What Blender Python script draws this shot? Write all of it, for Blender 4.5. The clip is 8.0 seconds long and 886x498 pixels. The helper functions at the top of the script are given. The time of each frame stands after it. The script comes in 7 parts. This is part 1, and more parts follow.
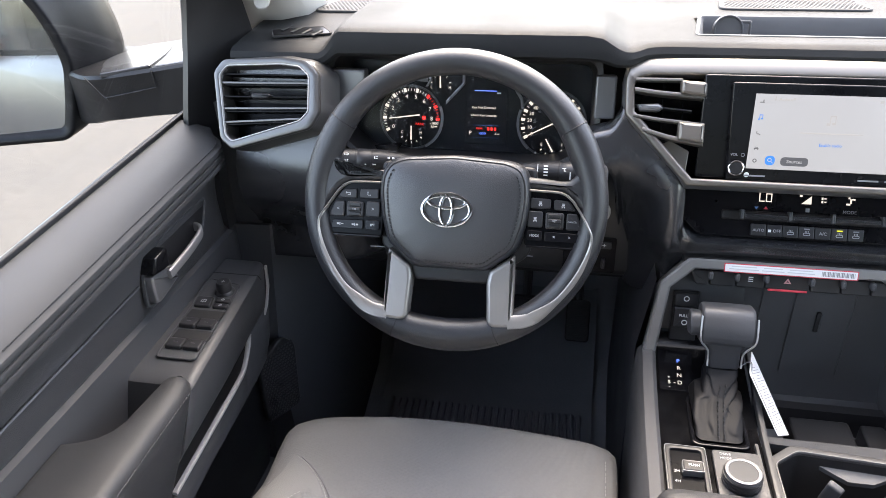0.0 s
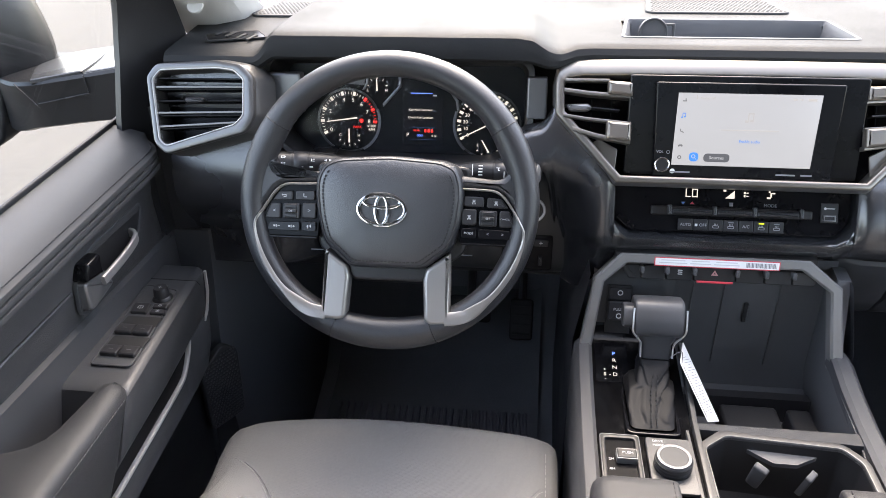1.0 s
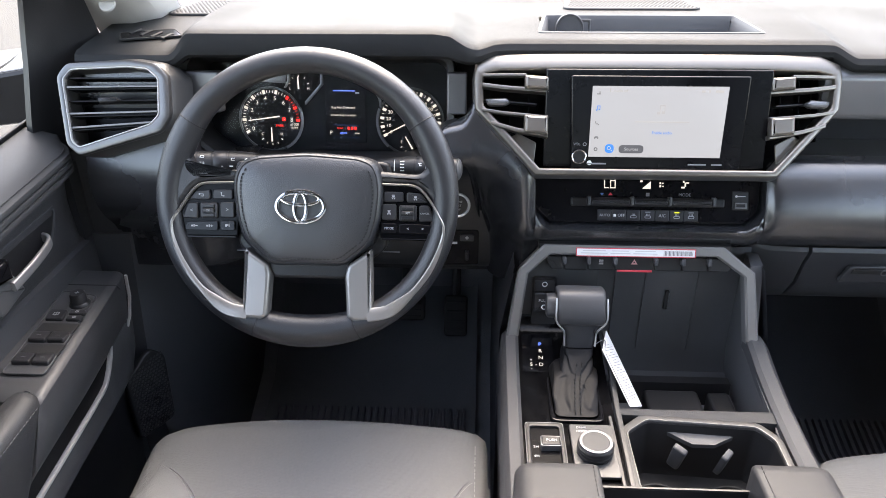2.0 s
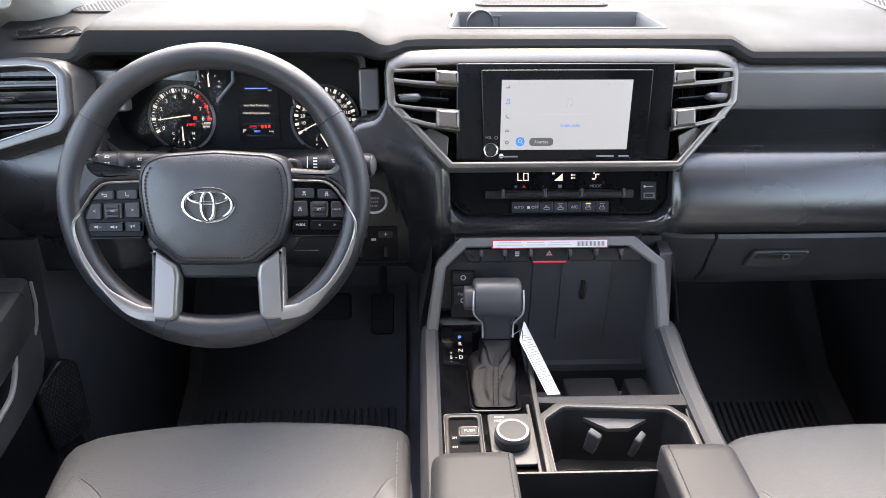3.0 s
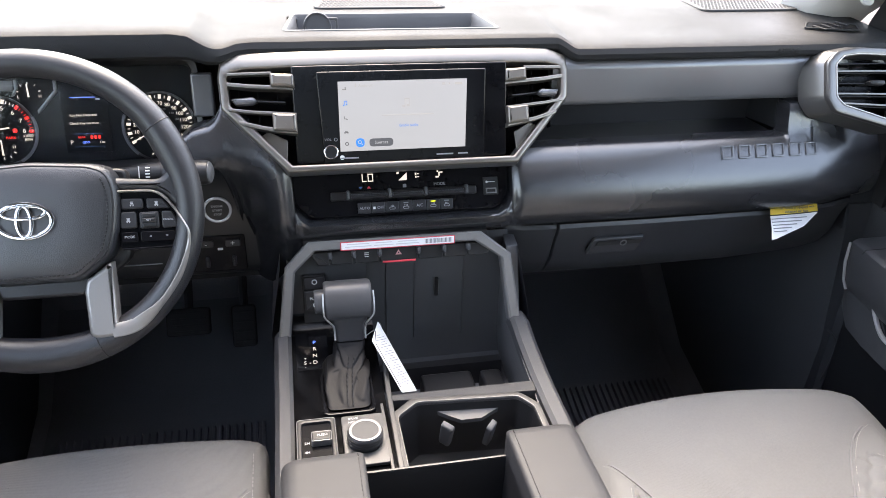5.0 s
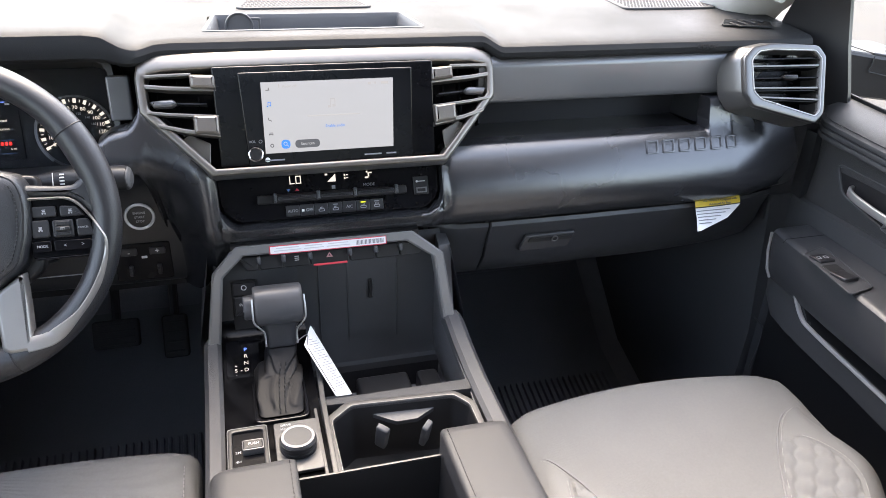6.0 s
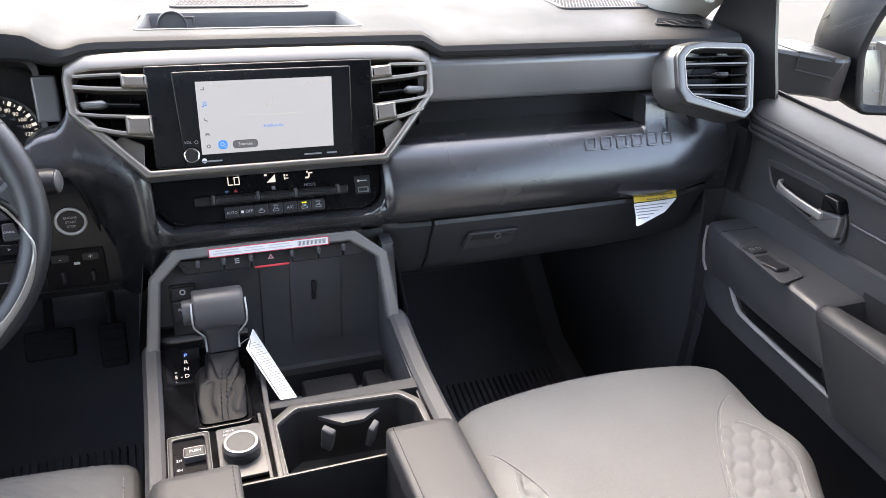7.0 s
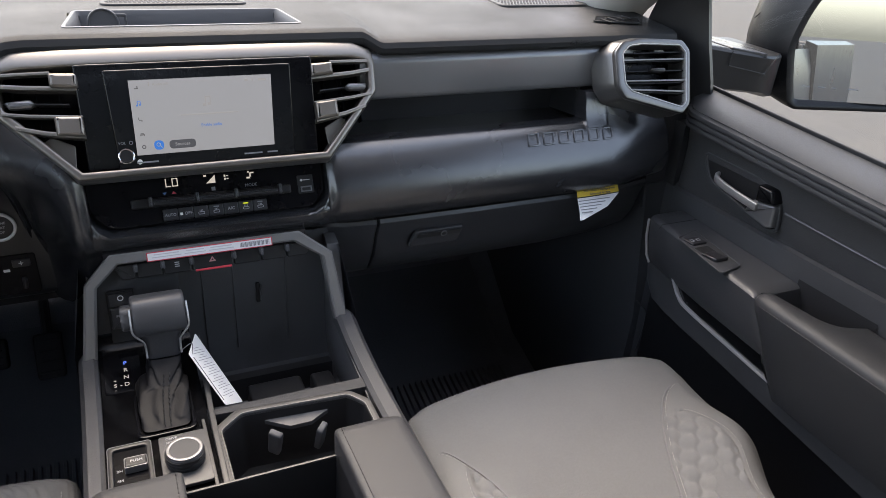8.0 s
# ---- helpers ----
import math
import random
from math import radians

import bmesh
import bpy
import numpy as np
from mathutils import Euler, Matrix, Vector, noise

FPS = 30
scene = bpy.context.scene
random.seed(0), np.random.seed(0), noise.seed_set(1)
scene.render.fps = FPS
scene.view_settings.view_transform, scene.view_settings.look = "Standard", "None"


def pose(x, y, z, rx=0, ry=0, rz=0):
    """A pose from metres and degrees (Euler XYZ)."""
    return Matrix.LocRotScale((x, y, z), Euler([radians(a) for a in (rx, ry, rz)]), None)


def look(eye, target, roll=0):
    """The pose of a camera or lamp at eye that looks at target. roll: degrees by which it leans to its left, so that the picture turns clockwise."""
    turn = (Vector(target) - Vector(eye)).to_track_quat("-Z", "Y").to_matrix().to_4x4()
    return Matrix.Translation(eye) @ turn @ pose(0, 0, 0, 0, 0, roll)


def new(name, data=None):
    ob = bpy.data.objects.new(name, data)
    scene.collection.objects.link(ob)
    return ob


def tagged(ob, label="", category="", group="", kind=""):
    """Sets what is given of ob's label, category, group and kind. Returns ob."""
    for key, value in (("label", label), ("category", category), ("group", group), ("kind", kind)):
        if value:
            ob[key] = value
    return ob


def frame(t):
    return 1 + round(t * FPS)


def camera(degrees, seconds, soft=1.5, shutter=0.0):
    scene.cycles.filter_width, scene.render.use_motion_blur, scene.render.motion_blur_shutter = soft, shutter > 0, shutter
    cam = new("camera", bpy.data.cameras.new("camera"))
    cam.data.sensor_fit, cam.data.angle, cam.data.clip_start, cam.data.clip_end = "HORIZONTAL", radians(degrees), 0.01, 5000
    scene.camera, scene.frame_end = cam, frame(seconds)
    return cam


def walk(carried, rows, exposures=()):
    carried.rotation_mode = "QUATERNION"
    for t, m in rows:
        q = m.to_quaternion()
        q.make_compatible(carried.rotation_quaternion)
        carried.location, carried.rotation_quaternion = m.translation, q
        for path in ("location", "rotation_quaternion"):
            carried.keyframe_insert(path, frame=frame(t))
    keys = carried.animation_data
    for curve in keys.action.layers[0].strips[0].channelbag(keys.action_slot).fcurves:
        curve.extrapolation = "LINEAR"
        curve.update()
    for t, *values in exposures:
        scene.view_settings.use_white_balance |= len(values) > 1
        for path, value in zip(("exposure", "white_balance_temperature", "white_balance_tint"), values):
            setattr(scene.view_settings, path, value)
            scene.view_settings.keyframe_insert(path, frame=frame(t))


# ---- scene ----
# camera and its path (metres: x to the truck's right, y ahead, z up from the cabin floor)
cam = camera(62.3, 8.0, soft=0.5)
PATH = [
    (0.0, (-0.3010, 0.0065, 1.1373), (-0.6470, 1.7145, 0.1560), -1.70),
    (0.5, (-0.2890, 0.0002, 1.1361), (-0.5790, 1.7226, 0.1630), -1.42),
    (1.0, (-0.2750, -0.0061, 1.1340), (-0.5020, 1.7293, 0.1681), -1.01),
    (2.5, (-0.2200, -0.0129, 1.1218), (-0.2360, 1.7417, 0.1623), -0.08),
    (3.0, (-0.2030, -0.0174, 1.1184), (-0.1370, 1.7387, 0.1627), 0.42),
    (3.5, (-0.1860, -0.0225, 1.1181), (-0.0420, 1.7299, 0.1649), 0.80),
    (4.0, (-0.1720, -0.0247, 1.1164), (0.0520, 1.7224, 0.1690), 1.18),
    (4.5, (-0.1580, -0.0280, 1.1148), (0.1360, 1.7121, 0.1745), 1.42),
    (6.0, (-0.1250, -0.0319, 1.1083), (0.3850, 1.6668, 0.1829), 2.14),
    (6.5, (-0.1190, -0.0336, 1.1035), (0.4600, 1.6473, 0.1877), 2.46),
    (7.0, (-0.1180, -0.0356, 1.1038), (0.5260, 1.6222, 0.1892), 2.97),
    (7.5, (-0.1170, -0.0363, 1.0988), (0.5910, 1.5992, 0.1904), 3.27),
    (8.0, (-0.1120, -0.0377, 1.0960), (0.6590, 1.5724, 0.1941), 3.56),
]
walk(cam, [(t, look(e, g, r)) for t, e, g, r in PATH],
     exposures=[(0.0, 3.62, 7350, 15.5), (4.5, 3.62, 7350, 15.5), (7.2, 3.62, 7350, 15.5), (7.6, 3.33, 7350, 15.5), (8.0, 2.69, 7350, 15.5)])

# daylight: a bright hazy sky
world = bpy.data.worlds.new("sky")
scene.world = world
world.use_nodes = True
wn = world.node_tree
sky = wn.nodes.new("ShaderNodeTexSky")
sky.sky_type = 'NISHITA'
sky.sun_disc = False
sky.sun_elevation, sky.sun_rotation = radians(60), radians(2)
sky.air_density, sky.dust_density, sky.ozone_density = 1.0, 3.0, 1.0
haze = wn.nodes.new("ShaderNodeHueSaturation")
haze.inputs["Saturation"].default_value = 0.85
wn.links.new(sky.outputs[0], haze.inputs["Color"])
wn.links.new(haze.outputs[0], wn.nodes["Background"].inputs[0])
wn.nodes["Background"].inputs[1].default_value = 0.15
sun = new("sun", bpy.data.lights.new("sun", 'SUN'))
sun.data.energy, sun.data.angle, sun.data.color = 0.3, radians(40), (1.0, 0.96, 0.9)
sun.matrix_world = look((5 * math.sin(radians(2)), 5 * math.cos(radians(2)), 8.66), (0, 0, 0))

# ---- materials ----
def mat(name, col, rough, metal=0.0, grain=0, bump=0.0, kind="noise", var=0.18, rvar=0.08, coat=0.0, spec=0.5, stain=6.0, coat_rough=0.04):
    m = bpy.data.materials.new(name)
    m.use_nodes = True
    nt = m.node_tree
    b = nt.nodes["Principled BSDF"]
    b.inputs["Metallic"].default_value = metal
    b.inputs["Coat Weight"].default_value = coat
    b.inputs["Coat Roughness"].default_value = coat_rough
    b.inputs["Specular IOR Level"].default_value = spec
    tc = nt.nodes.new("ShaderNodeTexCoord")
    n1 = nt.nodes.new("ShaderNodeTexNoise")
    n1.inputs["Scale"].default_value, n1.inputs["Detail"].default_value = stain, 5.0
    n2 = nt.nodes.new("ShaderNodeTexNoise")
    n2.inputs["Scale"].default_value, n2.inputs["Detail"].default_value = grain or 180.0, 3.0
    nt.links.new(tc.outputs["Object"], n1.inputs["Vector"])
    nt.links.new(tc.outputs["Object"], n2.inputs["Vector"])
    add = nt.nodes.new("ShaderNodeMath")
    add.operation = 'MULTIPLY_ADD'
    add.inputs[1].default_value = 0.4
    nt.links.new(n2.outputs["Fac"], add.inputs[0])
    nt.links.new(n1.outputs["Fac"], add.inputs[2])
    ramp = nt.nodes.new("ShaderNodeMapRange")
    ramp.inputs["From Min"].default_value, ramp.inputs["From Max"].default_value = 0.4, 1.0
    nt.links.new(add.outputs[0], ramp.inputs["Value"])
    mix = nt.nodes.new("ShaderNodeMix")
    mix.data_type = 'RGBA'
    mix.inputs["A"].default_value = (*[c * (1 - var) for c in col], 1)
    mix.inputs["B"].default_value = (*[min(1, c * (1 + var)) for c in col], 1)
    nt.links.new(ramp.outputs[0], mix.inputs["Factor"])
    nt.links.new(mix.outputs["Result"], b.inputs["Base Color"])
    rr = nt.nodes.new("ShaderNodeMapRange")
    rr.inputs["To Min"].default_value, rr.inputs["To Max"].default_value = max(0.0, rough - rvar), min(1.0, rough + rvar)
    rr.inputs["From Min"].default_value, rr.inputs["From Max"].default_value = 0.3, 0.7
    nt.links.new(n1.outputs["Fac"], rr.inputs["Value"])
    nt.links.new(rr.outputs[0], b.inputs["Roughness"])
    if bump:
        src = n2.outputs["Fac"]
        if kind == "leather":
            v = nt.nodes.new("ShaderNodeTexVoronoi")
            v.feature = 'DISTANCE_TO_EDGE'
            v.inputs["Scale"].default_value = grain
            nt.links.new(tc.outputs["Object"], v.inputs["Vector"])
            cl = nt.nodes.new("ShaderNodeMapRange")
            cl.inputs["From Max"].default_value = 0.25
            nt.links.new(v.outputs["Distance"], cl.inputs["Value"])
            src = cl.outputs[0]
        elif kind == "weave":
            w1 = nt.nodes.new("ShaderNodeTexWave")
            w2 = nt.nodes.new("ShaderNodeTexWave")
            w1.bands_direction, w2.bands_direction = 'X', 'Y'
            mul = nt.nodes.new("ShaderNodeMath")
            mul.operation = 'MULTIPLY'
            for w in (w1, w2):
                w.inputs["Scale"].default_value, w.inputs["Distortion"].default_value = grain, 0.6
                nt.links.new(tc.outputs["Object"], w.inputs["Vector"])
            nt.links.new(w1.outputs["Fac"], mul.inputs[0])
            nt.links.new(w2.outputs["Fac"], mul.inputs[1])
            src = mul.outputs[0]
        bp = nt.nodes.new("ShaderNodeBump")
        bp.inputs["Strength"].default_value, bp.inputs["Distance"].default_value = bump, 0.0010
        nt.links.new(src, bp.inputs["Height"])
        nt.links.new(bp.outputs[0], b.inputs["Normal"])
    return m


def glow(name, col, strength):
    m = bpy.data.materials.new(name)
    m.use_nodes = True
    b = m.node_tree.nodes["Principled BSDF"]
    b.inputs["Base Color"].default_value = (*[c * 0.1 for c in col], 1)
    b.inputs["Roughness"].default_value = 0.25
    b.inputs["Emission Color"].default_value = (*col, 1)
    b.inputs["Emission Strength"].default_value = strength
    return m


def clear_glass(name, tint=(0.93, 0.95, 0.94), gloss=0.02):
    m = bpy.data.materials.new(name)
    m.use_nodes = True
    nt = m.node_tree
    nt.nodes.remove(nt.nodes["Principled BSDF"])
    tr, gl, fr, mx, pw, mr = [nt.nodes.new("ShaderNode" + k) for k in ("BsdfTransparent", "BsdfGlossy", "LayerWeight", "MixShader", "Math", "MapRange")]
    tr.inputs[0].default_value = (*tint, 1)
    gl.inputs["Roughness"].default_value = 0.01
    pw.operation, pw.inputs[1].default_value = 'POWER', 5.0
    mr.inputs["To Min"].default_value, mr.inputs["To Max"].default_value = gloss, 0.7 if gloss > 0.01 else 0.1
    nt.links.new(fr.outputs["Facing"], pw.inputs[0])
    nt.links.new(pw.outputs[0], mr.inputs["Value"])
    nt.links.new(mr.outputs[0], mx.inputs[0])
    nt.links.new(tr.outputs[0], mx.inputs[1])
    nt.links.new(gl.outputs[0], mx.inputs[2])
    nt.links.new(mx.outputs[0], nt.nodes["Material Output"].inputs["Surface"])
    return m


M_PAD = mat("soft_dash_vinyl", (0.017, 0.0178, 0.0200), 0.27, grain=560, bump=0.09, kind="leather", spec=1.0, rvar=0.02, coat=0.5, coat_rough=0.25)
M_PLAST = mat("dark_moulded_plastic", (0.031, 0.032, 0.035), 0.38, grain=900, bump=0.3, spec=0.7)
M_DOOR = mat("door_vinyl", (0.042, 0.043, 0.045), 0.50, grain=900, bump=0.2, kind="leather", spec=0.28)
M_DOORP = mat("door_plastic", (0.054, 0.055, 0.058), 0.43, grain=900, bump=0.12, spec=0.5)
M_LID = mat("armrest_lid_vinyl", (0.036, 0.037, 0.039), 0.48, grain=1100, bump=0.2, kind="leather", spec=0.28)
M_BLACK = mat("rubber_and_recess_black", (0.011, 0.011, 0.012), 0.65, grain=500, bump=0.2)
M_CARPET = mat("dark_carpet", (0.25, 0.255, 0.275), 0.95, grain=420, bump=1.0, var=0.3)
M_MAT = mat("rubber_floor_mat", (0.165, 0.169, 0.185), 0.50, grain=300, bump=0.3)
M_KICK = mat("kick_panel_plastic", (0.060, 0.062, 0.068), 0.5, grain=700, bump=0.3)
M_LEATHER = mat("grained_wheel_leather", (0.013, 0.0138, 0.0160), 0.41, grain=620, bump=0.12, kind="leather", spec=0.70)
M_AIRBAG = mat("airbag_cover_vinyl", (0.015, 0.0165, 0.0195), 0.36, grain=560, bump=0.14, kind="leather", spec=1.0)
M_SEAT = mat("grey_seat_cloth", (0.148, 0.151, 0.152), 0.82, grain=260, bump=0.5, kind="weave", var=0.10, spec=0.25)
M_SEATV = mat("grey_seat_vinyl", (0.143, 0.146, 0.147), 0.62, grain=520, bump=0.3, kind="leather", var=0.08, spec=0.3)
# lighter copies of the same cloth and vinyl: driver side light put into colour
M_SEATD = mat("driver_seat_cloth_lifted", (0.178, 0.179, 0.179), 0.80, grain=260, bump=0.7, kind="weave", var=0.10, spec=0.3)
M_SEATDV = mat("driver_seat_vinyl_lifted", (0.178, 0.179, 0.179), 0.62, grain=520, bump=0.3, kind="leather", var=0.08, spec=0.35)
M_SILVER = mat("satin_silver_paint", (0.42, 0.415, 0.41), 0.34, metal=0.7, grain=900, bump=0.03, var=0.05, rvar=0.05)
M_BEZEL = mat("satin_bezel_paint", (0.215, 0.198, 0.178), 0.34, metal=0.8, grain=900, bump=0.03, var=0.06, rvar=0.05)
M_FRAME = mat("satin_frame_paint", (0.15, 0.148, 0.145), 0.32, metal=0.75, grain=900, bump=0.03, var=0.06, rvar=0.05)
M_WSILV = mat("wheel_silver_paint", (0.29, 0.278, 0.263), 0.34, metal=0.6, grain=900, bump=0.03, var=0.06, rvar=0.05)
M_RED = mat("red_car_paint", (0.16, 0.008, 0.008), 0.25, coat=0.6, var=0.05)
M_CARDARK = mat("dark_car_paint", (0.015, 0.016, 0.018), 0.25, coat=0.6, var=0.05)
M_GREYPL = mat("mid_grey_plastic", (0.072, 0.074, 0.078), 0.45, grain=800, bump=0.12, spec=0.4)
M_GREYMET = mat("dark_silver_paint", (0.22, 0.22, 0.224), 0.36, metal=0.75, grain=900, bump=0.03, var=0.05, rvar=0.05)
M_STRIP = mat("brushed_grey_trim", (0.175, 0.179, 0.186), 0.33, metal=0.65, grain=900, bump=0.04, var=0.06)
M_CHROME = mat("chrome", (0.80, 0.80, 0.82), 0.07, metal=1.0, var=0.02, rvar=0.02)
M_GLOSS = mat("piano_black", (0.006, 0.006, 0.007), 0.10, var=0.2, rvar=0.04, stain=25, spec=0.22)
M_DULLBLK = mat("dull_black_plastic", (0.014, 0.014, 0.015), 0.40, grain=600, bump=0.15)
M_DIAL = mat("gauge_face_black", (0.008, 0.009, 0.012), 0.5, spec=0.25)
M_KEY = mat("button_black", (0.018, 0.018, 0.020), 0.4, grain=800, bump=0.1)
M_KEYG = mat("button_dark_grey", (0.016, 0.016, 0.018), 0.42, grain=800, bump=0.1)
M_WHITE = mat("white_marking", (0.75, 0.75, 0.74), 0.5, var=0.03)
M_GREYINK = mat("grey_marking", (0.22, 0.22, 0.23), 0.5, var=0.03)
M_BOOT = mat("boot_leather", (0.006, 0.006, 0.0068), 0.48, grain=900, bump=0.10, kind="leather", spec=0.19)
M_BIN = mat("bin_plastic", (0.088, 0.089, 0.093), 0.44, grain=700, bump=0.25)
M_ELBOW = mat("elbow_vinyl", (0.036, 0.037, 0.039), 0.46, grain=900, bump=0.2, kind="leather", spec=0.35)
M_TOP = mat("dash_top_vinyl", (0.0190, 0.0197, 0.0204), 0.58, grain=700, bump=0.25, kind="leather", spec=0.22)
M_LINE = mat("bright_silver_line", (0.46, 0.455, 0.45), 0.38, metal=0.25, grain=900, bump=0.03, var=0.05)
M_CAP = mat("smooth_grey_cap", (0.045, 0.046, 0.048), 0.5, var=0.06, spec=0.35)
M_HAZ = mat("hazard_print", (0.62, 0.30, 0.30), 0.5, var=0.03)
M_DECK = mat("dusty_piano_black", (0.0035, 0.0035, 0.004), 0.14, var=0.4, rvar=0.10, stain=45, grain=900, bump=0.04, spec=0.14)
M_FACE = mat("switch_face_and_void_black", (0.004, 0.004, 0.005), 0.25, spec=0.12)
M_RAIL = mat("grained_rail_vinyl", (0.055, 0.056, 0.059), 0.48, grain=520, bump=0.35, kind="leather", spec=0.35)
M_SIGN = mat("dim_key_sign", (0.42, 0.42, 0.43), 0.5, var=0.03)
M_PANELD = mat("dark_upper_door_vinyl", (0.054, 0.054, 0.056), 0.44, grain=700, bump=0.3, kind="leather", spec=0.38)
M_FAINT = mat("faint_print", (0.55, 0.55, 0.56), 0.7, var=0.05)
M_PAPER = mat("white_paper", (0.78, 0.78, 0.77), 0.7, var=0.04)
M_INK = mat("printed_ink", (0.10, 0.10, 0.11), 0.7, var=0.05)
M_YELLOW = mat("yellow_label", (0.80, 0.55, 0.04), 0.55, var=0.06)
M_REDINK = mat("red_print", (0.62, 0.05, 0.07), 0.5, var=0.05)
M_THREAD = mat("grey_thread", (0.16, 0.16, 0.165), 0.8, var=0.1)
M_SEATTHREAD = mat("light_thread", (0.30, 0.295, 0.285), 0.8, var=0.1)
M_PILLAR = mat("light_grey_pillar_trim", (0.55, 0.54, 0.51), 0.65, grain=400, bump=0.15, var=0.05)
M_HEADLINER = mat("headliner_cloth", (0.40, 0.397, 0.39), 0.9, grain=500, bump=0.3, var=0.05)
M_BODY = mat("grey_body_paint", (0.060, 0.060, 0.062), 0.30, coat=0.15, var=0.03, rvar=0.03)
M_MIRBLK = mat("mirror_housing_black", (0.006, 0.0063, 0.0075), 0.40, grain=900, bump=0.12, spec=0.26)
M_MIRCAP = mat("mirror_arm_cap", (0.030, 0.031, 0.034), 0.30, grain=900, bump=0.08)
M_GROUND = mat("pale_concrete", (0.057, 0.053, 0.047), 0.9, grain=16, bump=0.6, var=0.34, stain=2.2)
M_MIRROR = mat("mirror_glass", (0.60, 0.62, 0.63), 0.01, metal=1.0, var=0.01, rvar=0.005)
M_SHELF = mat("satin_black_shelf", (0.022, 0.023, 0.026), 0.30, var=0.08, rvar=0.02, spec=0.5)
M_ARCH = mat("satin_arch_paint", (0.21, 0.205, 0.198), 0.36, metal=0.35, grain=900, bump=0.03, var=0.06, rvar=0.05)
M_RING = mat("bright_ring_paint", (0.72, 0.72, 0.73), 0.22, metal=0.45, var=0.03)
M_CUPRIM = mat("dark_satin_rim_paint", (0.060, 0.059, 0.058), 0.46, metal=0.2, grain=900, bump=0.03, var=0.06, rvar=0.05)
M_MESH = mat("speaker_mesh", (0.022, 0.023, 0.024), 0.6, grain=700, bump=0.3)
M_TIP = mat("light_grey_plastic", (0.11, 0.11, 0.112), 0.45, grain=800, bump=0.1, spec=0.4)
M_GLASS = clear_glass("window_glass")
M_PRIVACY = clear_glass("privacy_glass", (0.30, 0.31, 0.31))
M_LENS = clear_glass("cluster_lens", (0.98, 0.98, 0.98), 0.004)
G_SCREEN = glow("lit_screen_white", (0.86, 0.92, 1.0), 0.048)
G_SCREENG = glow("lit_screen_grey", (0.60, 0.62, 0.64), 0.08)
G_SCREENI = glow("lit_screen_icon", (0.25, 0.27, 0.30), 0.055)
G_SCREENB = glow("lit_screen_blue", (0.04, 0.25, 0.85), 0.11)
G_SCREEND = glow("lit_screen_dark", (0.09, 0.10, 0.12), 0.12)
G_WHITE = glow("lit_marking_white", (0.95, 0.93, 0.87), 0.085)
G_RED = glow("lit_marking_red", (0.9, 0.05, 0.05), 0.11)
G_BLUE = glow("lit_marking_blue", (0.12, 0.25, 1.0), 0.2)
G_AMBER = glow("lit_marking_green", (0.75, 0.9, 0.05), 0.14)
G_DIMBLUE = glow("lit_marking_dim_blue", (0.10, 0.22, 0.5), 0.03)

# ---- shaping tools ----
def finish(bm, angle=38):
    bmesh.ops.recalc_face_normals(bm, faces=bm.faces)
    lim = radians(angle)
    for f in bm.faces:
        f.smooth = True
    for e in bm.edges:
        if len(e.link_faces) == 2:
            ang = e.calc_face_angle(0)
            cap = max(len(f.verts) for f in e.link_faces) > 6
            if ang > lim or (cap and ang > 0.14):
                e.smooth = False


def thing(name, at, label, category, group="", kind=""):
    ob = new(name)
    ob.empty_display_size = 0.02
    ob.location = at
    return tagged(ob, label, category, group, kind)


def part(name, bm, material, parent=None, label="", angle=38):
    """Links a bmesh as one mesh object under a thing (an Empty) or under a part."""
    finish(bm, angle)
    me = bpy.data.meshes.new(name)
    bm.to_mesh(me)
    bm.free()
    me.materials.append(material)
    ob = new(name, me)
    if parent is not None:
        ob.parent = parent
        if parent.type == 'EMPTY':
            ob.matrix_parent_inverse = Matrix.Translation(-parent.location)
    if label:
        tagged(ob, label)
    return ob


def face_frame(o, lean=0.0, yaw=0.0, roll=0.0):
    """Local x across, y up the face, z out of it towards the rear; lean: degrees by which the top leans ahead."""
    return Matrix.Translation(o) @ pose(0, 0, 0, 0, 0, yaw) @ pose(0, 0, 0, 90 - lean, 0, 0) @ pose(0, 0, 0, 0, 0, roll)


def area2(p):
    return sum(a[0] * b[1] - b[0] * a[1] for a, b in zip(p, p[1:] + p[:1]))


def ccw(p):
    p = [tuple(q) for q in p]
    return p if area2(p) > 0 else p[::-1]


def inset(p, d):
    out, n = [], len(p)
    for i in range(n):
        a, b, c = Vector(p[i - 1]), Vector(p[i]), Vector(p[(i + 1) % n])
        e1, e2 = (b - a), (c - b)
        if e1.length < 1e-9 or e2.length < 1e-9:
            out.append(tuple(b))
            continue
        e1.normalize(), e2.normalize()
        n1, n2 = Vector((-e1.y, e1.x)), Vector((-e2.y, e2.x))
        k = max(0.35, 1 + n1.dot(n2))
        out.append(tuple(b + (n1 + n2) * (d / k)))
    return out


def rounded(p, r, n=4):
    p = ccw(p)
    out, k = [], len(p)
    rs = r if isinstance(r, (list, tuple)) else [r] * k
    for i in range(k):
        a, b, c = Vector(p[i - 1]), Vector(p[i]), Vector(p[(i + 1) % k])
        d = min(rs[i], (a - b).length * 0.48, (c - b).length * 0.48)
        s, e = b + (a - b).normalized() * d, b + (c - b).normalized() * d
        for j in range(n + 1):
            t = j / n
            out.append(tuple(s * (1 - t) ** 2 + b * 2 * t * (1 - t) + e * t * t))
    return out


def rect(w, h, cx=0.0, cy=0.0):
    return [(cx - w / 2, cy - h / 2), (cx + w / 2, cy - h / 2), (cx + w / 2, cy + h / 2), (cx - w / 2, cy + h / 2)]


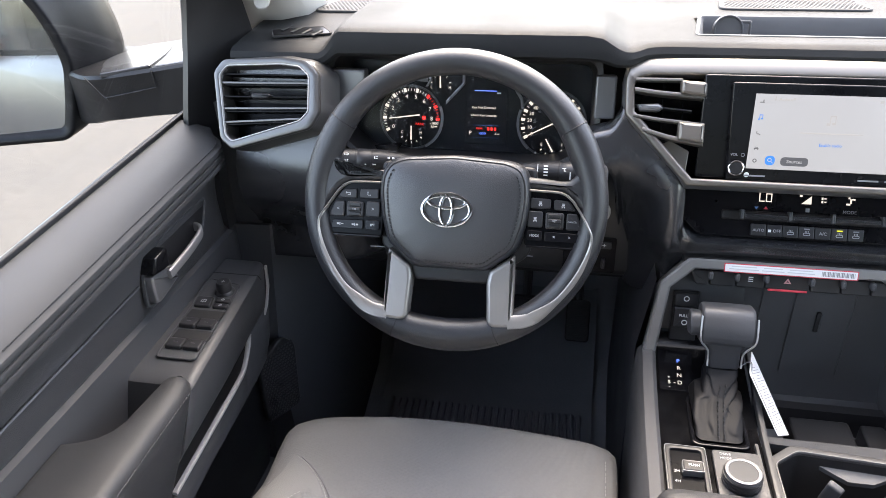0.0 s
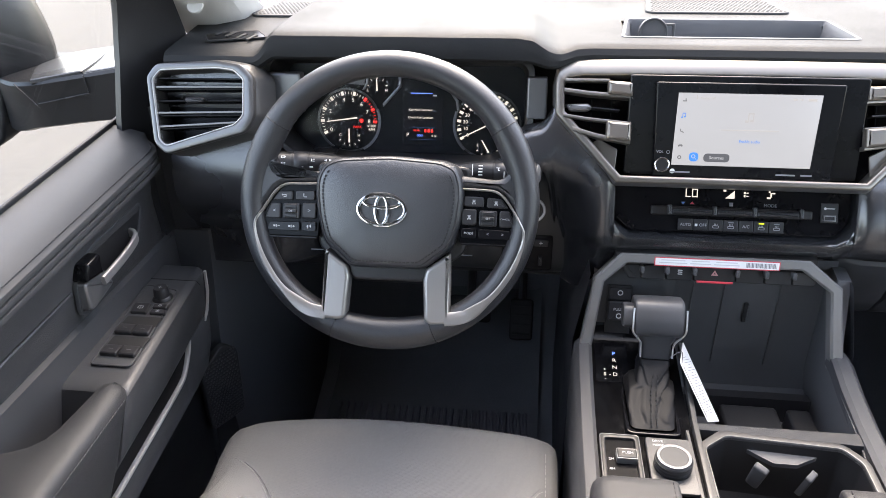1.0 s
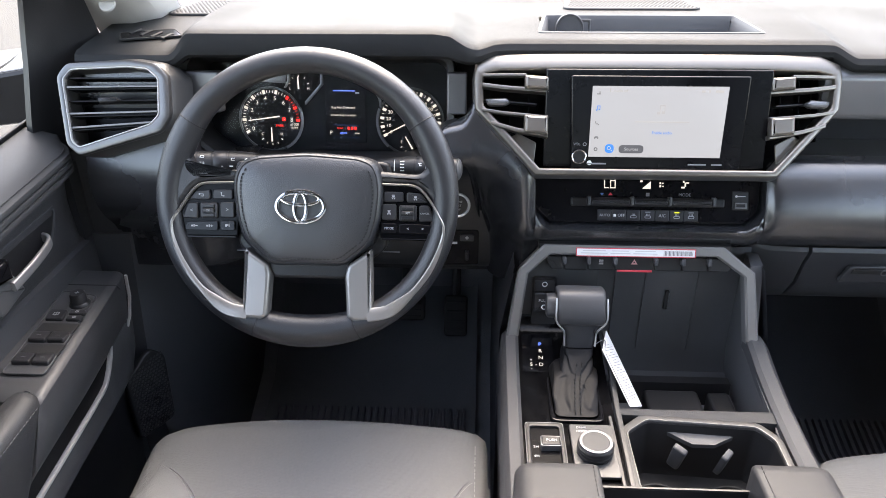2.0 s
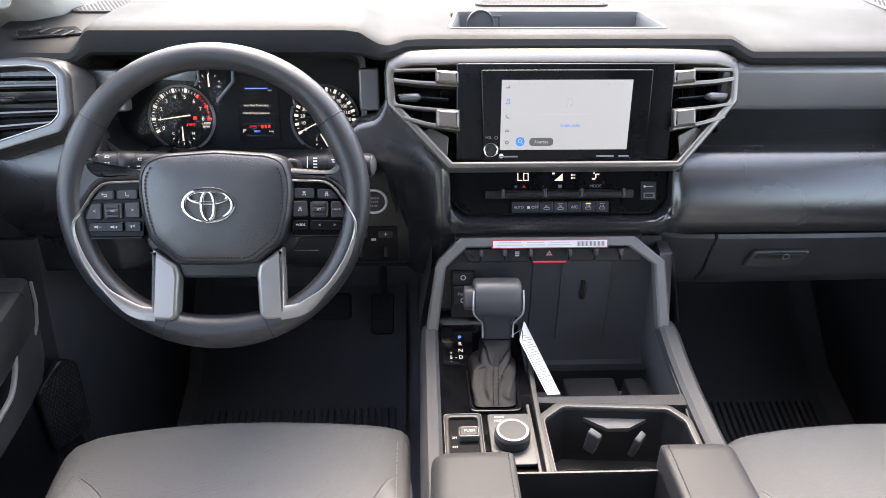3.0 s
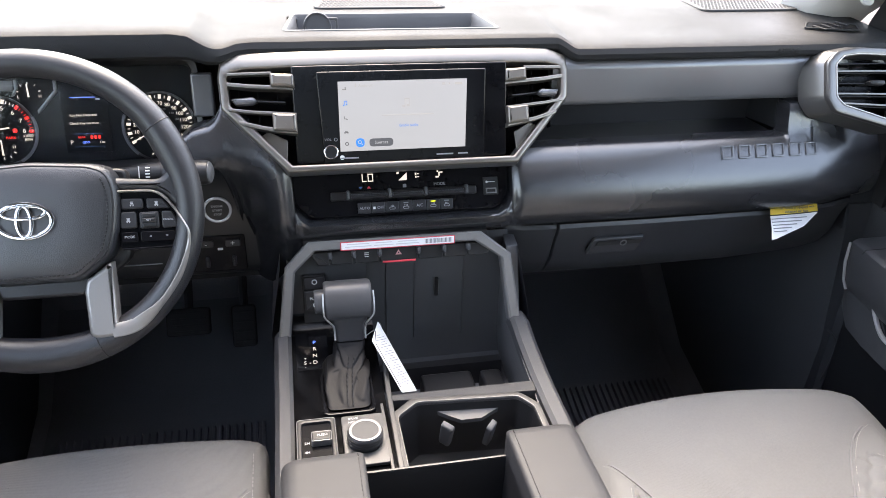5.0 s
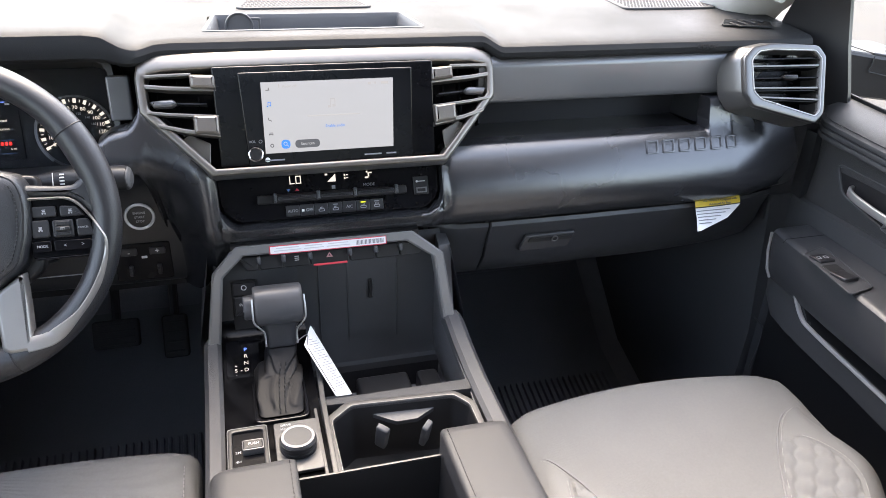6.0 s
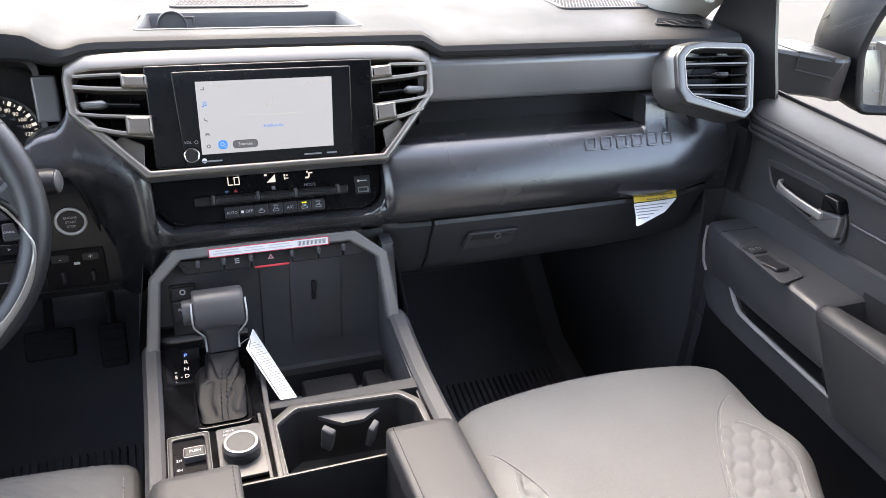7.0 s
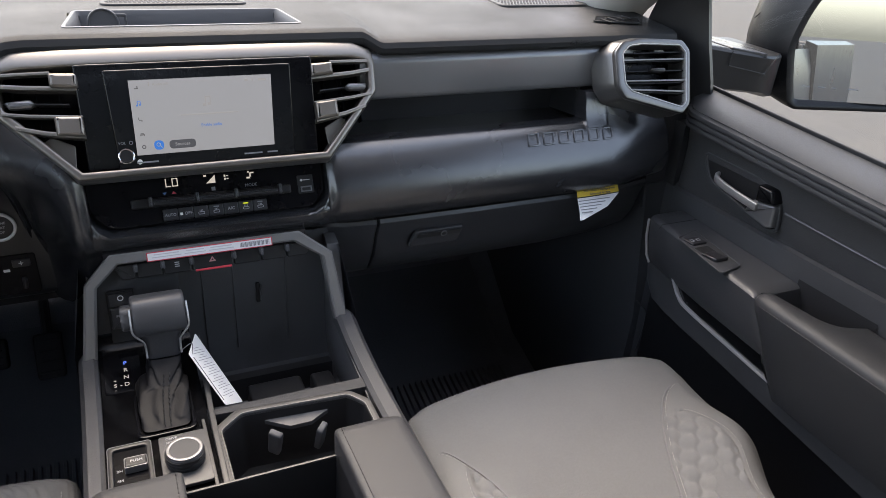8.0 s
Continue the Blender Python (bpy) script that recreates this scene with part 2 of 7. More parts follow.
def circle(r, n=24, cx=0.0, cy=0.0, ry=None):
    return [(cx + r * math.cos(2 * math.pi * i / n), cy + (ry or r) * math.sin(2 * math.pi * i / n)) for i in range(n)]


def loops(bm, rings, closed=True, cap0=True, cap1=True):
    """Skins a list of rings of points."""
    vs = [[bm.verts.new(q) for q in ring] for ring in rings]
    n = len(vs[0])
    for a, b in zip(vs, vs[1:]):
        for i in range(n if closed else n - 1):
            j = (i + 1) % n
            try:
                bm.faces.new((a[i], a[j], b[j], b[i]))
            except ValueError:
                pass
    if closed and cap0:
        bm.faces.new(vs[0][::-1])
    if closed and cap1:
        bm.faces.new(vs[-1])
    return bm


def plate(poly, t, b, m, bm=None, z0=0.0, steps=3):
    """A slab with the outline poly, rounded at its front edge by b."""
    bm = bm or bmesh.new()
    p = ccw(poly)
    rings = [[(x, y, z0) for x, y in p], [(x, y, z0 + t - b) for x, y in p]]
    for k in range(1, steps + 1):
        a = math.pi / 2 * k / steps
        rings.append([(x, y, z0 + t - b + b * math.sin(a)) for x, y in inset(p, b * (1 - math.cos(a)))])
    loops(bm, [[m @ Vector(q) for q in r] for r in rings])
    return bm


def ring_plate(outer, inner, t, b, m, bm=None, z0=0.0, zin=None):
    """A flat ring between two outlines of as many points, with rounded front edges."""
    bm = bm or bmesh.new()
    o, i = ccw(outer), ccw(inner)
    zi = z0 if zin is None else zin
    rings = [[(x, y, z0) for x, y in o], [(x, y, z0 + t - b) for x, y in o],
             [(x, y, z0 + t - 0.3 * b) for x, y in inset(o, 0.3 * b)], [(x, y, z0 + t) for x, y in inset(o, b)],
             [(x, y, z0 + t) for x, y in inset(i, -b)], [(x, y, z0 + t - 0.3 * b) for x, y in inset(i, -0.3 * b)],
             [(x, y, z0 + t - b) for x, y in i], [(x, y, zi) for x, y in i]]
    rings = [[m @ Vector(q) for q in r] for r in rings]
    rings.append(rings[0])
    loops(bm, rings, cap0=False, cap1=False)
    bmesh.ops.remove_doubles(bm, verts=bm.verts, dist=1e-6)
    return bm


def block(bm, c, s, b=0.003, m=None):
    """A box with rounded upright and upper edges: centre, size."""
    m = m or Matrix()
    r = rounded(rect(s[0], s[1]), min(b * 1.5, 0.45 * min(s[0], s[1])), 3)
    return plate(r, s[2], min(b, s[2] * 0.45), m @ Matrix.Translation((c[0], c[1], c[2] - s[2] / 2)), bm)


def smooth_path(pts, n=8, closed=False):
    """A Catmull-Rom curve through the points."""
    p = [Vector(q) for q in pts]
    out, k = [], len(p)
    for i in range(k if closed else k - 1):
        a, b, c, d = (p[(i - 1) % k] if closed or i else p[0] * 2 - p[1], p[i], p[(i + 1) % k],
                      p[(i + 2) % k] if closed or i + 2 < k else p[-1] * 2 - p[-2])
        for j in range(n):
            t = j / n
            out.append(0.5 * (2 * b + (c - a) * t + (2 * a - 5 * b + 4 * c - d) * t * t + (3 * b - a - 3 * c + d) * t ** 3))
    if not closed:
        out.append(p[-1])
    return out


def sweep(bm, path, profile, up=(0, 0, 1), closed=False, scale=None):
    """Sweeps a closed 2D profile (across, up) along a path."""
    p = [Vector(q) for q in path]
    n, rings = len(p), []
    for i in range(n):
        d = ((p[(i + 1) % n] - p[i - 1]) if closed else (p[min(i + 1, n - 1)] - p[max(i - 1, 0)])).normalized()
        side = d.cross(Vector(up)).normalized()
        u = side.cross(d)
        s = scale[i] if scale else 1.0
        rings.append([p[i] + side * (x * s) + u * (y * s) for x, y in profile])
    if closed:
        rings.append(rings[0])
        loops(bm, rings, cap0=False, cap1=False)
        bmesh.ops.remove_doubles(bm, verts=bm.verts, dist=1e-7)
    else:
        loops(bm, rings)
    return bm


def tube(path, r, up=(0, 0, 1), n=10, closed=False, bm=None, scale=None):
    return sweep(bm or bmesh.new(), path, circle(r, n), up, closed, scale)


def stitches(name, path, material, parent, length=0.0045, gap=0.0025, r=0.0006, up=(0, 0, 1)):
    """One part: a row of thread stitches along a path."""
    bm = bmesh.new()
    p = [Vector(q) for q in path]
    run, a = 0.0, p[0]
    for b in p[1:]:
        seg = (b - a).length
        d = (b - a).normalized()
        while run + length < seg:
            s, e = a + d * run, a + d * (run + length)
            sweep(bm, [s, (s + e) / 2 + Vector(up) * r * 0.6, e], circle(r, 5), up)
            run += length + gap
        run = max(0.0, run - seg)
        a = b
    return part(name, bm, material, parent)


def lettering(s, size, m, material, parent, name="lettering", align='CENTER', depth=0.0002):
    cu = bpy.data.curves.new("words", 'FONT')
    cu.body, cu.size, cu.align_x, cu.align_y, cu.extrude = s, size, align, 'CENTER', depth
    cu.resolution_u = 3
    t = bpy.data.objects.new("words", cu)
    me = bpy.data.meshes.new_from_object(t)
    bpy.data.objects.remove(t)
    bpy.data.curves.remove(cu)
    me.name = name
    me.transform(m)
    me.materials.clear()
    me.materials.append(material)
    ob = new(name, me)
    ob.parent = parent
    if parent.type == 'EMPTY':
        ob.matrix_parent_inverse = Matrix.Translation(-parent.location)
    return ob


def at(m, x, y, z=0.0, roll=0.0):
    return m @ Matrix.Translation((x, y, z)) @ pose(0, 0, 0, 0, 0, roll)


def step(a, b, x):
    t = min(1.0, max(0.0, (x - a) / (b - a)))
    return t * t * (3 - 2 * t)


def mirrored(bm):
    bmesh.ops.scale(bm, vec=(-1, 1, 1), verts=bm.verts)
    return bm

# ---- ground and cabin shell ----
bm = bmesh.new()
N = 24
gv = [[bm.verts.new((sx * 300, sy * 300, -0.62)) for sx in [(i / N * 2 - 1) ** 3 for i in range(N + 1)]] for sy in [(j / N * 2 - 1) ** 3 for j in range(N + 1)]]
for j in range(N):
    for i in range(N):
        bm.faces.new((gv[j][i], gv[j][i + 1], gv[j + 1][i + 1], gv[j + 1][i]))
tagged(part("ground", bm, M_GROUND), "pale sunlit concrete yard around the truck", "ground", kind="structure")

bm = bmesh.new()
fl = [(-1.35, 0.0), (1.18, 0.0), (1.34, 0.05), (1.58, 0.24), (1.66, 0.45), (1.66, 0.86)]
loops(bm, [[(x, y, z) for y, z in fl] + [(x, y + (0.03 if k > 2 else 0), z - 0.04) for k, (y, z) in reversed(list(enumerate(fl)))] for x in (-0.84, -0.3, 0.3, 0.84)])
tagged(part("floor", bm, M_CARPET), "dark carpeted cabin floor and firewall", "floor", kind="structure")

bm = bmesh.new()
loops(bm, [[(x, y, z + (0.02 if abs(x) < 0.6 else 0.0)) for y, z in ((-1.4, 1.36), (-0.5, 1.38), (0.2, 1.36), (0.52, 1.30), (0.52, 1.34), (0.2, 1.41), (-0.5, 1.44), (-1.4, 1.42))] for x in (-0.80, -0.6, 0, 0.6, 0.80)])
tagged(part("ceiling", bm, M_HEADLINER), "grey cloth headliner under the roof", "ceiling", kind="structure")

# rear cab wall with its window opening
bm = bmesh.new()
for c, s in (((0, -1.4, 0.39), (1.74, 0.06, 0.86)), ((-0.77, -1.4, 1.09), (0.2, 0.06, 0.54)), ((0.77, -1.4, 1.09), (0.2, 0.06, 0.54))):
    block(bm, c, s, 0.004)
tagged(part("wall_rear", bm, M_DOORP), "grey trimmed rear cab wall below the back window", "wall", kind="structure")

for side, nm in ((-1, "wall_left"), (1, "wall_right")):
    bm = bmesh.new()
    # rear door side below its window, centre post and roof rail
    block(bm, (side * 0.88, -0.92, 0.33), (0.10, 0.96, 0.84), 0.01)
    block(bm, (side * 0.84, -0.42, 0.98), (0.07, 0.16, 0.76), 0.02)
    block(bm, (side * 0.83, -0.45, 1.36), (0.08, 1.9, 0.08), 0.02)
    tagged(part(nm, bm, M_DOORP), "grey trimmed cab side with centre post", "wall", kind="structure")

# windscreen, back and rear side panes
def pane(name, pts, label, glass=M_GLASS):
    bm = bmesh.new()
    n = (Vector(pts[1]) - Vector(pts[0])).cross(Vector(pts[2]) - Vector(pts[0])).normalized() * 0.004
    loops(bm, [pts, [tuple(Vector(q) + n) for q in pts]])
    ob = tagged(part(name, bm, glass), label, "window", kind="structure")
    ob.visible_shadow = False
    return ob

pane("window_1", [(-0.80, 1.63, 0.885), (0.80, 1.63, 0.885), (0.70, 0.55, 1.325), (-0.70, 0.55, 1.325)], "clear raked windscreen above the dashboard")
pane("window_2", [(-0.67, -1.40, 0.83), (0.67, -1.40, 0.83), (0.67, -1.38, 1.36), (-0.67, -1.38, 1.36)], "clear back window of the cab", M_PRIVACY)
for s, nm in ((-1, "window_3"), (1, "window_4")):
    pane(nm, [(s * 0.885, -1.36, 0.74), (s * 0.885, -0.50, 0.74), (s * 0.83, -0.50, 1.33), (s * 0.83, -1.36, 1.33)], "clear rear side window", M_PRIVACY)

# door sill panels, kick panels
for side in (-1, 1):
    bm = bmesh.new()
    w = 0.05 if side > 0 else 0.022
    loops(bm, [[(side * 0.80, y, 0.0), (side * 0.80, y, 0.10), (side * 0.90, y, 0.13), (side * 0.90, y, -0.05)] for y in (-0.5, 0.95)])
    loops(bm, [[(side * x, y, z) for x, z in ((0.70 + 0.06 * k + w, 0.0), (0.735 + 0.05 * k + w * 0.8, 0.30), (0.77 + w * 0.5, 0.60), (0.86, 0.60), (0.86, 0.0))] for k, y in ((1, 0.978), (0.7, 1.03), (0.2, 1.2), (0, 1.6))])
    up = bmesh.new()
    loops(up, [[(side * x, y, z) for x, y in ((0.795, 0.985), (0.865, 0.985), (0.865, 1.66), (0.795, 1.66))] for z in (0.55, 0.80)])
    loops(up, [[(side * x, y, z) for x, y in ((0.84, 0.958), (0.90, 0.958), (0.90, 1.66), (0.84, 1.66))] for z in (0.60, 0.72)])
    tagged(part("trim_side_panel", up, M_PLAST), "black plastic panel at the end of the dashboard", "trim", kind="structure")
    loops(bm, [[(side * x, y, z) for x, y in ((0.84, 0.958), (0.90, 0.958), (0.90, 1.66), (0.84, 1.66))] for z in (0.0, 0.599)])
    tagged(part("trim_kick_panel", bm, M_KICK), "black plastic kick panel and door sill", "trim", kind="structure")

# curved joint in the passenger's kick panel
bm = tube(smooth_path([(0.808, 0.9575, 0.352), (0.834, 0.9565, 0.325), (0.8395, 0.9560, 0.304), (0.838, 0.9560, 0.270), (0.8315, 0.9570, 0.225)], 4), 0.0016, (0, 1, 0), 6)
tagged(part("trim_joint", bm, M_GREYPL), "thin curved joint in the passenger kick panel", "trim", kind="structure")

# speaker grille let into the driver's kick panel
m = face_frame((-0.797, 0.950, 0.31), 0, 60)
o = rounded([(-0.040, -0.075), (0.034, -0.075), (0.040, 0.060), (0.012, 0.085), (-0.040, 0.050)], 0.012, 3)
sg = thing("kick_panel_grille", (-0.779, 0.952, 0.25), "black perforated grille in the driver kick panel", "grille")
gp = part("grille_plate", plate(o, 0.010, 0.003, m), M_DULLBLK, sg)
bm = bmesh.new()
for j in range(22):
    for i in range(10):
        x, y = -0.033 + 0.0068 * i + (0.0034 if j % 2 else 0.0), -0.068 + 0.0064 * j
        if abs(x) < 0.034 and y < 0.052 + 0.5 * (x + 0.03) and y < 0.072:
            loops(bm, [[m @ Vector((x + a, y + b, z)) for a, b in circle(r, 6)] for r, z in ((0.0026, 0.0098), (0.0021, 0.0112))], cap0=False)
tagged(part("grille_relief", bm, M_PLAST, gp), kind="stuff")

# ---- dashboard ----
dash = thing("dashboard", (0, 1.1, 0.5), "dark grey grained vinyl truck dashboard with satin silver trim", "dashboard")

def pad_profile(x):
    ctr = step(-0.268, -0.208, x) * (1 - step(0.232, 0.262, x))
    hood = step(-0.668, -0.636, x) * (1 - step(-0.292, -0.232, x))
    low = max(0.0, 1 - ctr - hood)
    keys = ((1.000, 0.873, 0.893, 0.8955, 0.8985, 0.899, 0.902, 0.885),
            (0.982, 0.876, 0.909, 0.913, 0.914, 0.912, 0.908, 0.885),
            (0.980, 0.861, 0.880, 0.886, 0.893, 0.898, 0.90, 0.885))
    s = ctr + hood + low
    ly, z0, z1, za, zb, zc, zd, ze = [(ctr * a + hood * b + low * c) / s for a, b, c in zip(*keys)]
    back = 0.05 * (abs(x) / 0.8) ** 3
    return [(ly + 0.05, z0 - 0.004), (ly + 0.006, z0 - 0.002), (ly, z0 + 0.003), (ly - 0.001, (z0 + z1) / 2), (ly + 0.003, z1 - 0.002), (ly + 0.010, z1 + 0.002),
            (1.022, za), (1.052, za * 0.62 + zb * 0.38), (1.098, zb), (1.142, (zb + zc) / 2), (1.18, zc), (1.30, zc * 0.6 + zd * 0.4), (1.45, zd), (1.64 - back, ze)]

xs = sorted(set([round(-0.80 + 0.02 * i, 4) for i in range(81)] + [-0.668, -0.655, -0.645, -0.636, -0.275, -0.268, -0.255, -0.248, -0.24, -0.232, 0.235, 0.24, 0.245, 0.25, 0.255, 0.262, -0.151, 0.151]))
bm = bmesh.new()
grid = [[bm.verts.new((x, y, z)) for y, z in pad_profile(x)] for x in xs]
for i in range(len(xs) - 1):
    for j in range(len(grid[0]) - 1):
        inside = -0.1511 <= xs[i] and xs[i + 1] <= 0.1511 and j in (7, 8)
        if not inside:
            bm.faces.new((grid[i][j], grid[i + 1][j], grid[i + 1][j + 1], grid[i][j + 1]))
part("top_pad", bm, M_TOP, dash, angle=30)

# storage tray let into the top pad
bm = bmesh.new()
to = rounded([(-0.161, 1.043), (0.161, 1.043), (0.146, 1.150), (-0.146, 1.150)], 0.012, 4)
ti = inset(ccw(to), 0.010)
def trz(x, y):
    return 0.8946 + (y - 1.05) * 0.042
rings = [[(x, y, trz(x, y) - 0.004) for x, y in ccw(to)], [(x, y, trz(x, y) + 0.003) for x, y in inset(ccw(to), 0.002)],
         [(x, y, trz(x, y) + 0.003) for x, y in inset(ccw(to), 0.006)], [(x, y, trz(x, y) - 0.003) for x, y in ti],
         [(x, y, 0.866) for x, y in inset(ti, 0.004)]]
loops(bm, rings, cap0=False)
part("storage_tray", bm, M_GREYPL, dash, "grey recessed tray with a raised rim")

# speaker grilles on the top pad
def grille(cx, w, y0, y1, z):
    bm = bmesh.new()
    p = rounded([(cx - w / 2, y0), (cx + w / 2, y0), (cx + w / 2 * 0.86, y1), (cx - w / 2 * 0.86, y1)], 0.02, 4)
    plate(p, 0.004, 0.002, Matrix.Translation((0, 0, z)), bm)
    g = part("speaker_grille", bm, M_MESH, dash, "perforated speaker grille")
    hole = bmesh.new()
    nx, ny = int(w / 0.0066), int((y1 - y0) / 0.0066)
    for j in range(ny):
        for i in range(nx):
            x, y = cx - w / 2 + 0.012 + (i + 0.5 * (j % 2)) * 0.0066, y0 + 0.008 + j * 0.0066
            f = 1 - 0.14 * (y - y0) / (y1 - y0)
            if abs(x - cx) < w / 2 * f - 0.009 and y < y1 - 0.006:
                loops(hole, [[(x + a, y + b, z + 0.0041) for a, b in circle(0.0024, 6)], [(x + a, y + b, z + 0.0046) for a, b in circle(0.0020, 6)]], cap0=False)
    tagged(part("perforation", hole, M_BLACK, g), kind="stuff")

grille(-0.64, 0.19, 1.155, 1.27, 0.8965)
grille(0.64, 0.19, 1.155, 1.27, 0.8965)
grille(0.0, 0.22, 1.195, 1.32, 0.8985)

# side defroster outlets let into the corners of the pad
for s in (-1, 1):
    m = Matrix.Translation((s * 0.715, 1.047, 0.8915)) @ pose(0, 0, 0, 5.5, 0, s * -14)
    o = rounded([(s * x, y) for x, y in ((-0.044, -0.013), (0.038, -0.017), (0.044, 0.011), (-0.030, 0.018))], 0.005, 3)
    d = part("defroster_outlet", ring_plate(inset(ccw(o), -0.0025), o, 0.0026, 0.0010, m, z0=-0.001), M_TOP, dash)
    # flush near-black sheet: the shade inside the outlet as colour
    part("outlet_shade_sheet", plate(o, 0.0022, 0.0003, m, z0=-0.001, steps=1), M_FACE, d)
    for k in range(4):
        bm = bmesh.new()
        block(bm, (-0.027 + 0.0185 * k, 0.0, 0.0018), (0.0050, 0.024, 0.0014), 0.0005, m @ pose(0, 0, 0, 0, 0, 32 * s))
        part("outlet_slat", bm, M_TOP, d)

# dark core behind the facings
bm = bmesh.new()
block(bm, (0, 1.36, 0.66), (1.60, 0.46, 0.40), 0.01)
part("inner_core", bm, M_DULLBLK, dash)

# lower pad: the passenger's knee roll, the chin below the climate panel and the flank beside it, in one skin
def knots(table, v):
    return float(np.interp(v, [k[0] for k in table], [k[1] for k in table]))
ROLL = ((0.50, 0.945), (0.6205, 0.940), (0.624, 0.930), (0.632, 0.921), (0.642, 0.9145), (0.655, 0.9100), (0.667, 0.9090), (0.679, 0.9105), (0.691, 0.9145), (0.702, 0.9195), (0.7115, 0.9252), (0.7195, 0.9310), (0.7272, 0.937), (0.735, 0.9432), (0.7425, 0.9500), (0.755, 0.9565), (0.775, 0.9620), (0.80, 0.9660), (0.84, 0.970), (0.872, 0.978))
FLANK = ((0.50, 0.945), (0.6205, 0.930), (0.635, 0.916), (0.66, 0.908), (0.70, 0.912), (0.7375, 0.921), (0.80, 0.953), (0.83, 0.968), (0.87, 0.990))
BRIM = ((-0.300, 0.776), (-0.285, 0.786), (-0.262, 0.791), (-0.252, 0.800), (-0.2445, 0.824), (-0.162, 0.7415), (-0.1588, 0.722), (-0.1575, 0.676), (-0.152, 0.667), (-0.137, 0.6555), (0.137, 0.6555), (0.152, 0.667), (0.1575, 0.676), (0.1588, 0.718), (0.1605, 0.7385), (0.166, 0.7425), (0.610, 0.7425), (0.614, 0.746), (0.6165, 0.790), (0.655, 0.7915), (0.660, 0.872), (0.80, 0.872))
def lower_pad(x):
    zt = knots(BRIM, x)
    zb = 0.6205 - 0.09 * step(-0.14, -0.21, x) + 0.205 * step(-0.222, -0.258, x) if x < -0.14 else 0.6205
    left = step(-0.10, -0.155, x) if x < -0.10 else 0.0
    def ybase(z):
        sink = 0.078 * step(-0.168, -0.240, x) * (1 - 0.85 * step(0.665, 0.760, z)) if x < -0.168 else 0.0
        return knots(ROLL, z if x > 0.5 else min(z, 0.7425)) * (1 - left) + knots(FLANK, z) * left + sink + 0.035 * step(0.62, 0.80, x) ** 2 + 0.009 * math.exp(-((abs(x) - 0.1585) / 0.007) ** 2) * (1 if z > 0.66 else 0.4)
    top = ybase(zt)
    pts = [(x, top + 0.035, zt - 0.001), (x, top + 0.007, zt), (x, top + 0.0015, zt - 0.002)]
    for q in range(1, 16):
        z = zt - 0.003 + (zb - zt + 0.003) * q / 15
        pts.append((x, ybase(z), z))
    return pts
xs2 = [-0.300, -0.292, -0.285, -0.277, -0.270, -0.262, -0.256, -0.250, -0.2445, -0.238, -0.23, -0.22, -0.21, -0.20, -0.19, -0.18, -0.172, -0.166, -0.162, -0.1600, -0.1588, -0.1580, -0.1575, -0.155, -0.152, -0.146, -0.137, -0.12, -0.10, -0.05, 0.0, 0.05, 0.10, 0.12, 0.137, 0.146, 0.152, 0.155, 0.1575, 0.1580, 0.1588, 0.1605, 0.163, 0.166, 0.17, 0.175, 0.185] + [0.21 + 0.03 * i for i in range(14)] + [0.606, 0.610, 0.612, 0.614, 0.6148, 0.6157, 0.6165, 0.62, 0.626, 0.635, 0.645, 0.655, 0.6575, 0.660, 0.67, 0.69, 0.72, 0.75, 0.78, 0.80]
part("lower_pad", loops(bmesh.new(), [lower_pad(x) for x in xs2], closed=False), M_PAD, dash, "padded knee roll that runs under the climate panel", angle=60)
# the driver's end: a soft roll below the corner vent
dp = [Vector((0, y, z)) for y, z in ((0.985, 0.872), (0.972, 0.84), (0.968, 0.80), (0.960, 0.77), (0.948, 0.742), (0.940, 0.718), (0.938, 0.692), (0.944, 0.665), (0.958, 0.640), (0.976, 0.62), (0.988, 0.595), (0.992, 0.55), (1.003, 0.532), (1.08, 0.52))]
dp = smooth_path(dp, 3)
bm = bmesh.new()
dx = [-0.80 + 0.012 * i for i in range(20)]
loops(bm, [[(x, q.y + 0.055 * step(-0.67, -0.575, x) + 0.12 * max(0.0, q.z - zt), min(q.z, zt)) for q in dp] for x, zt in [(x, 0.872 - 0.150 * step(-0.668, -0.640, x)) for x in dx]], closed=False)
part("end_panel", bm, M_PAD, dash, angle=60)

# shelf recess behind the lower pad and the silver strip above it
bm = bmesh.new()
loops(bm, [[(x, 0.975, 0.735), (x, 1.075, 0.733), (x, 1.068, 0.80), (x, 1.0, 0.80)] for x in (0.20, 0.6185)], closed=False)
loops(bm, [[(0.6172, 0.972, 0.744), (0.6172, 0.990, 0.80)], [(0.6172, 1.075, 0.735), (0.6172, 1.07, 0.80)]], closed=False)
part("shelf_back", bm, M_SHELF, dash, "satin black shelf back")
bm = bmesh.new()
prof = rounded([(1.02, 0.794), (0.986, 0.7935), (0.982, 0.800), (0.984, 0.852), (0.992, 0.862), (1.02, 0.864)], 0.005, 3)
loops(bm, [[(x, y, z) for y, z in prof] for x in (0.225, 0.30, 0.45, 0.60, 0.654)] + [[(0.658, y + 0.004, 0.828 + (z - 0.828) * 0.93) for y, z in prof]])
part("trim_strip", bm, M_STRIP, dash, "wide satin grey trim strip")

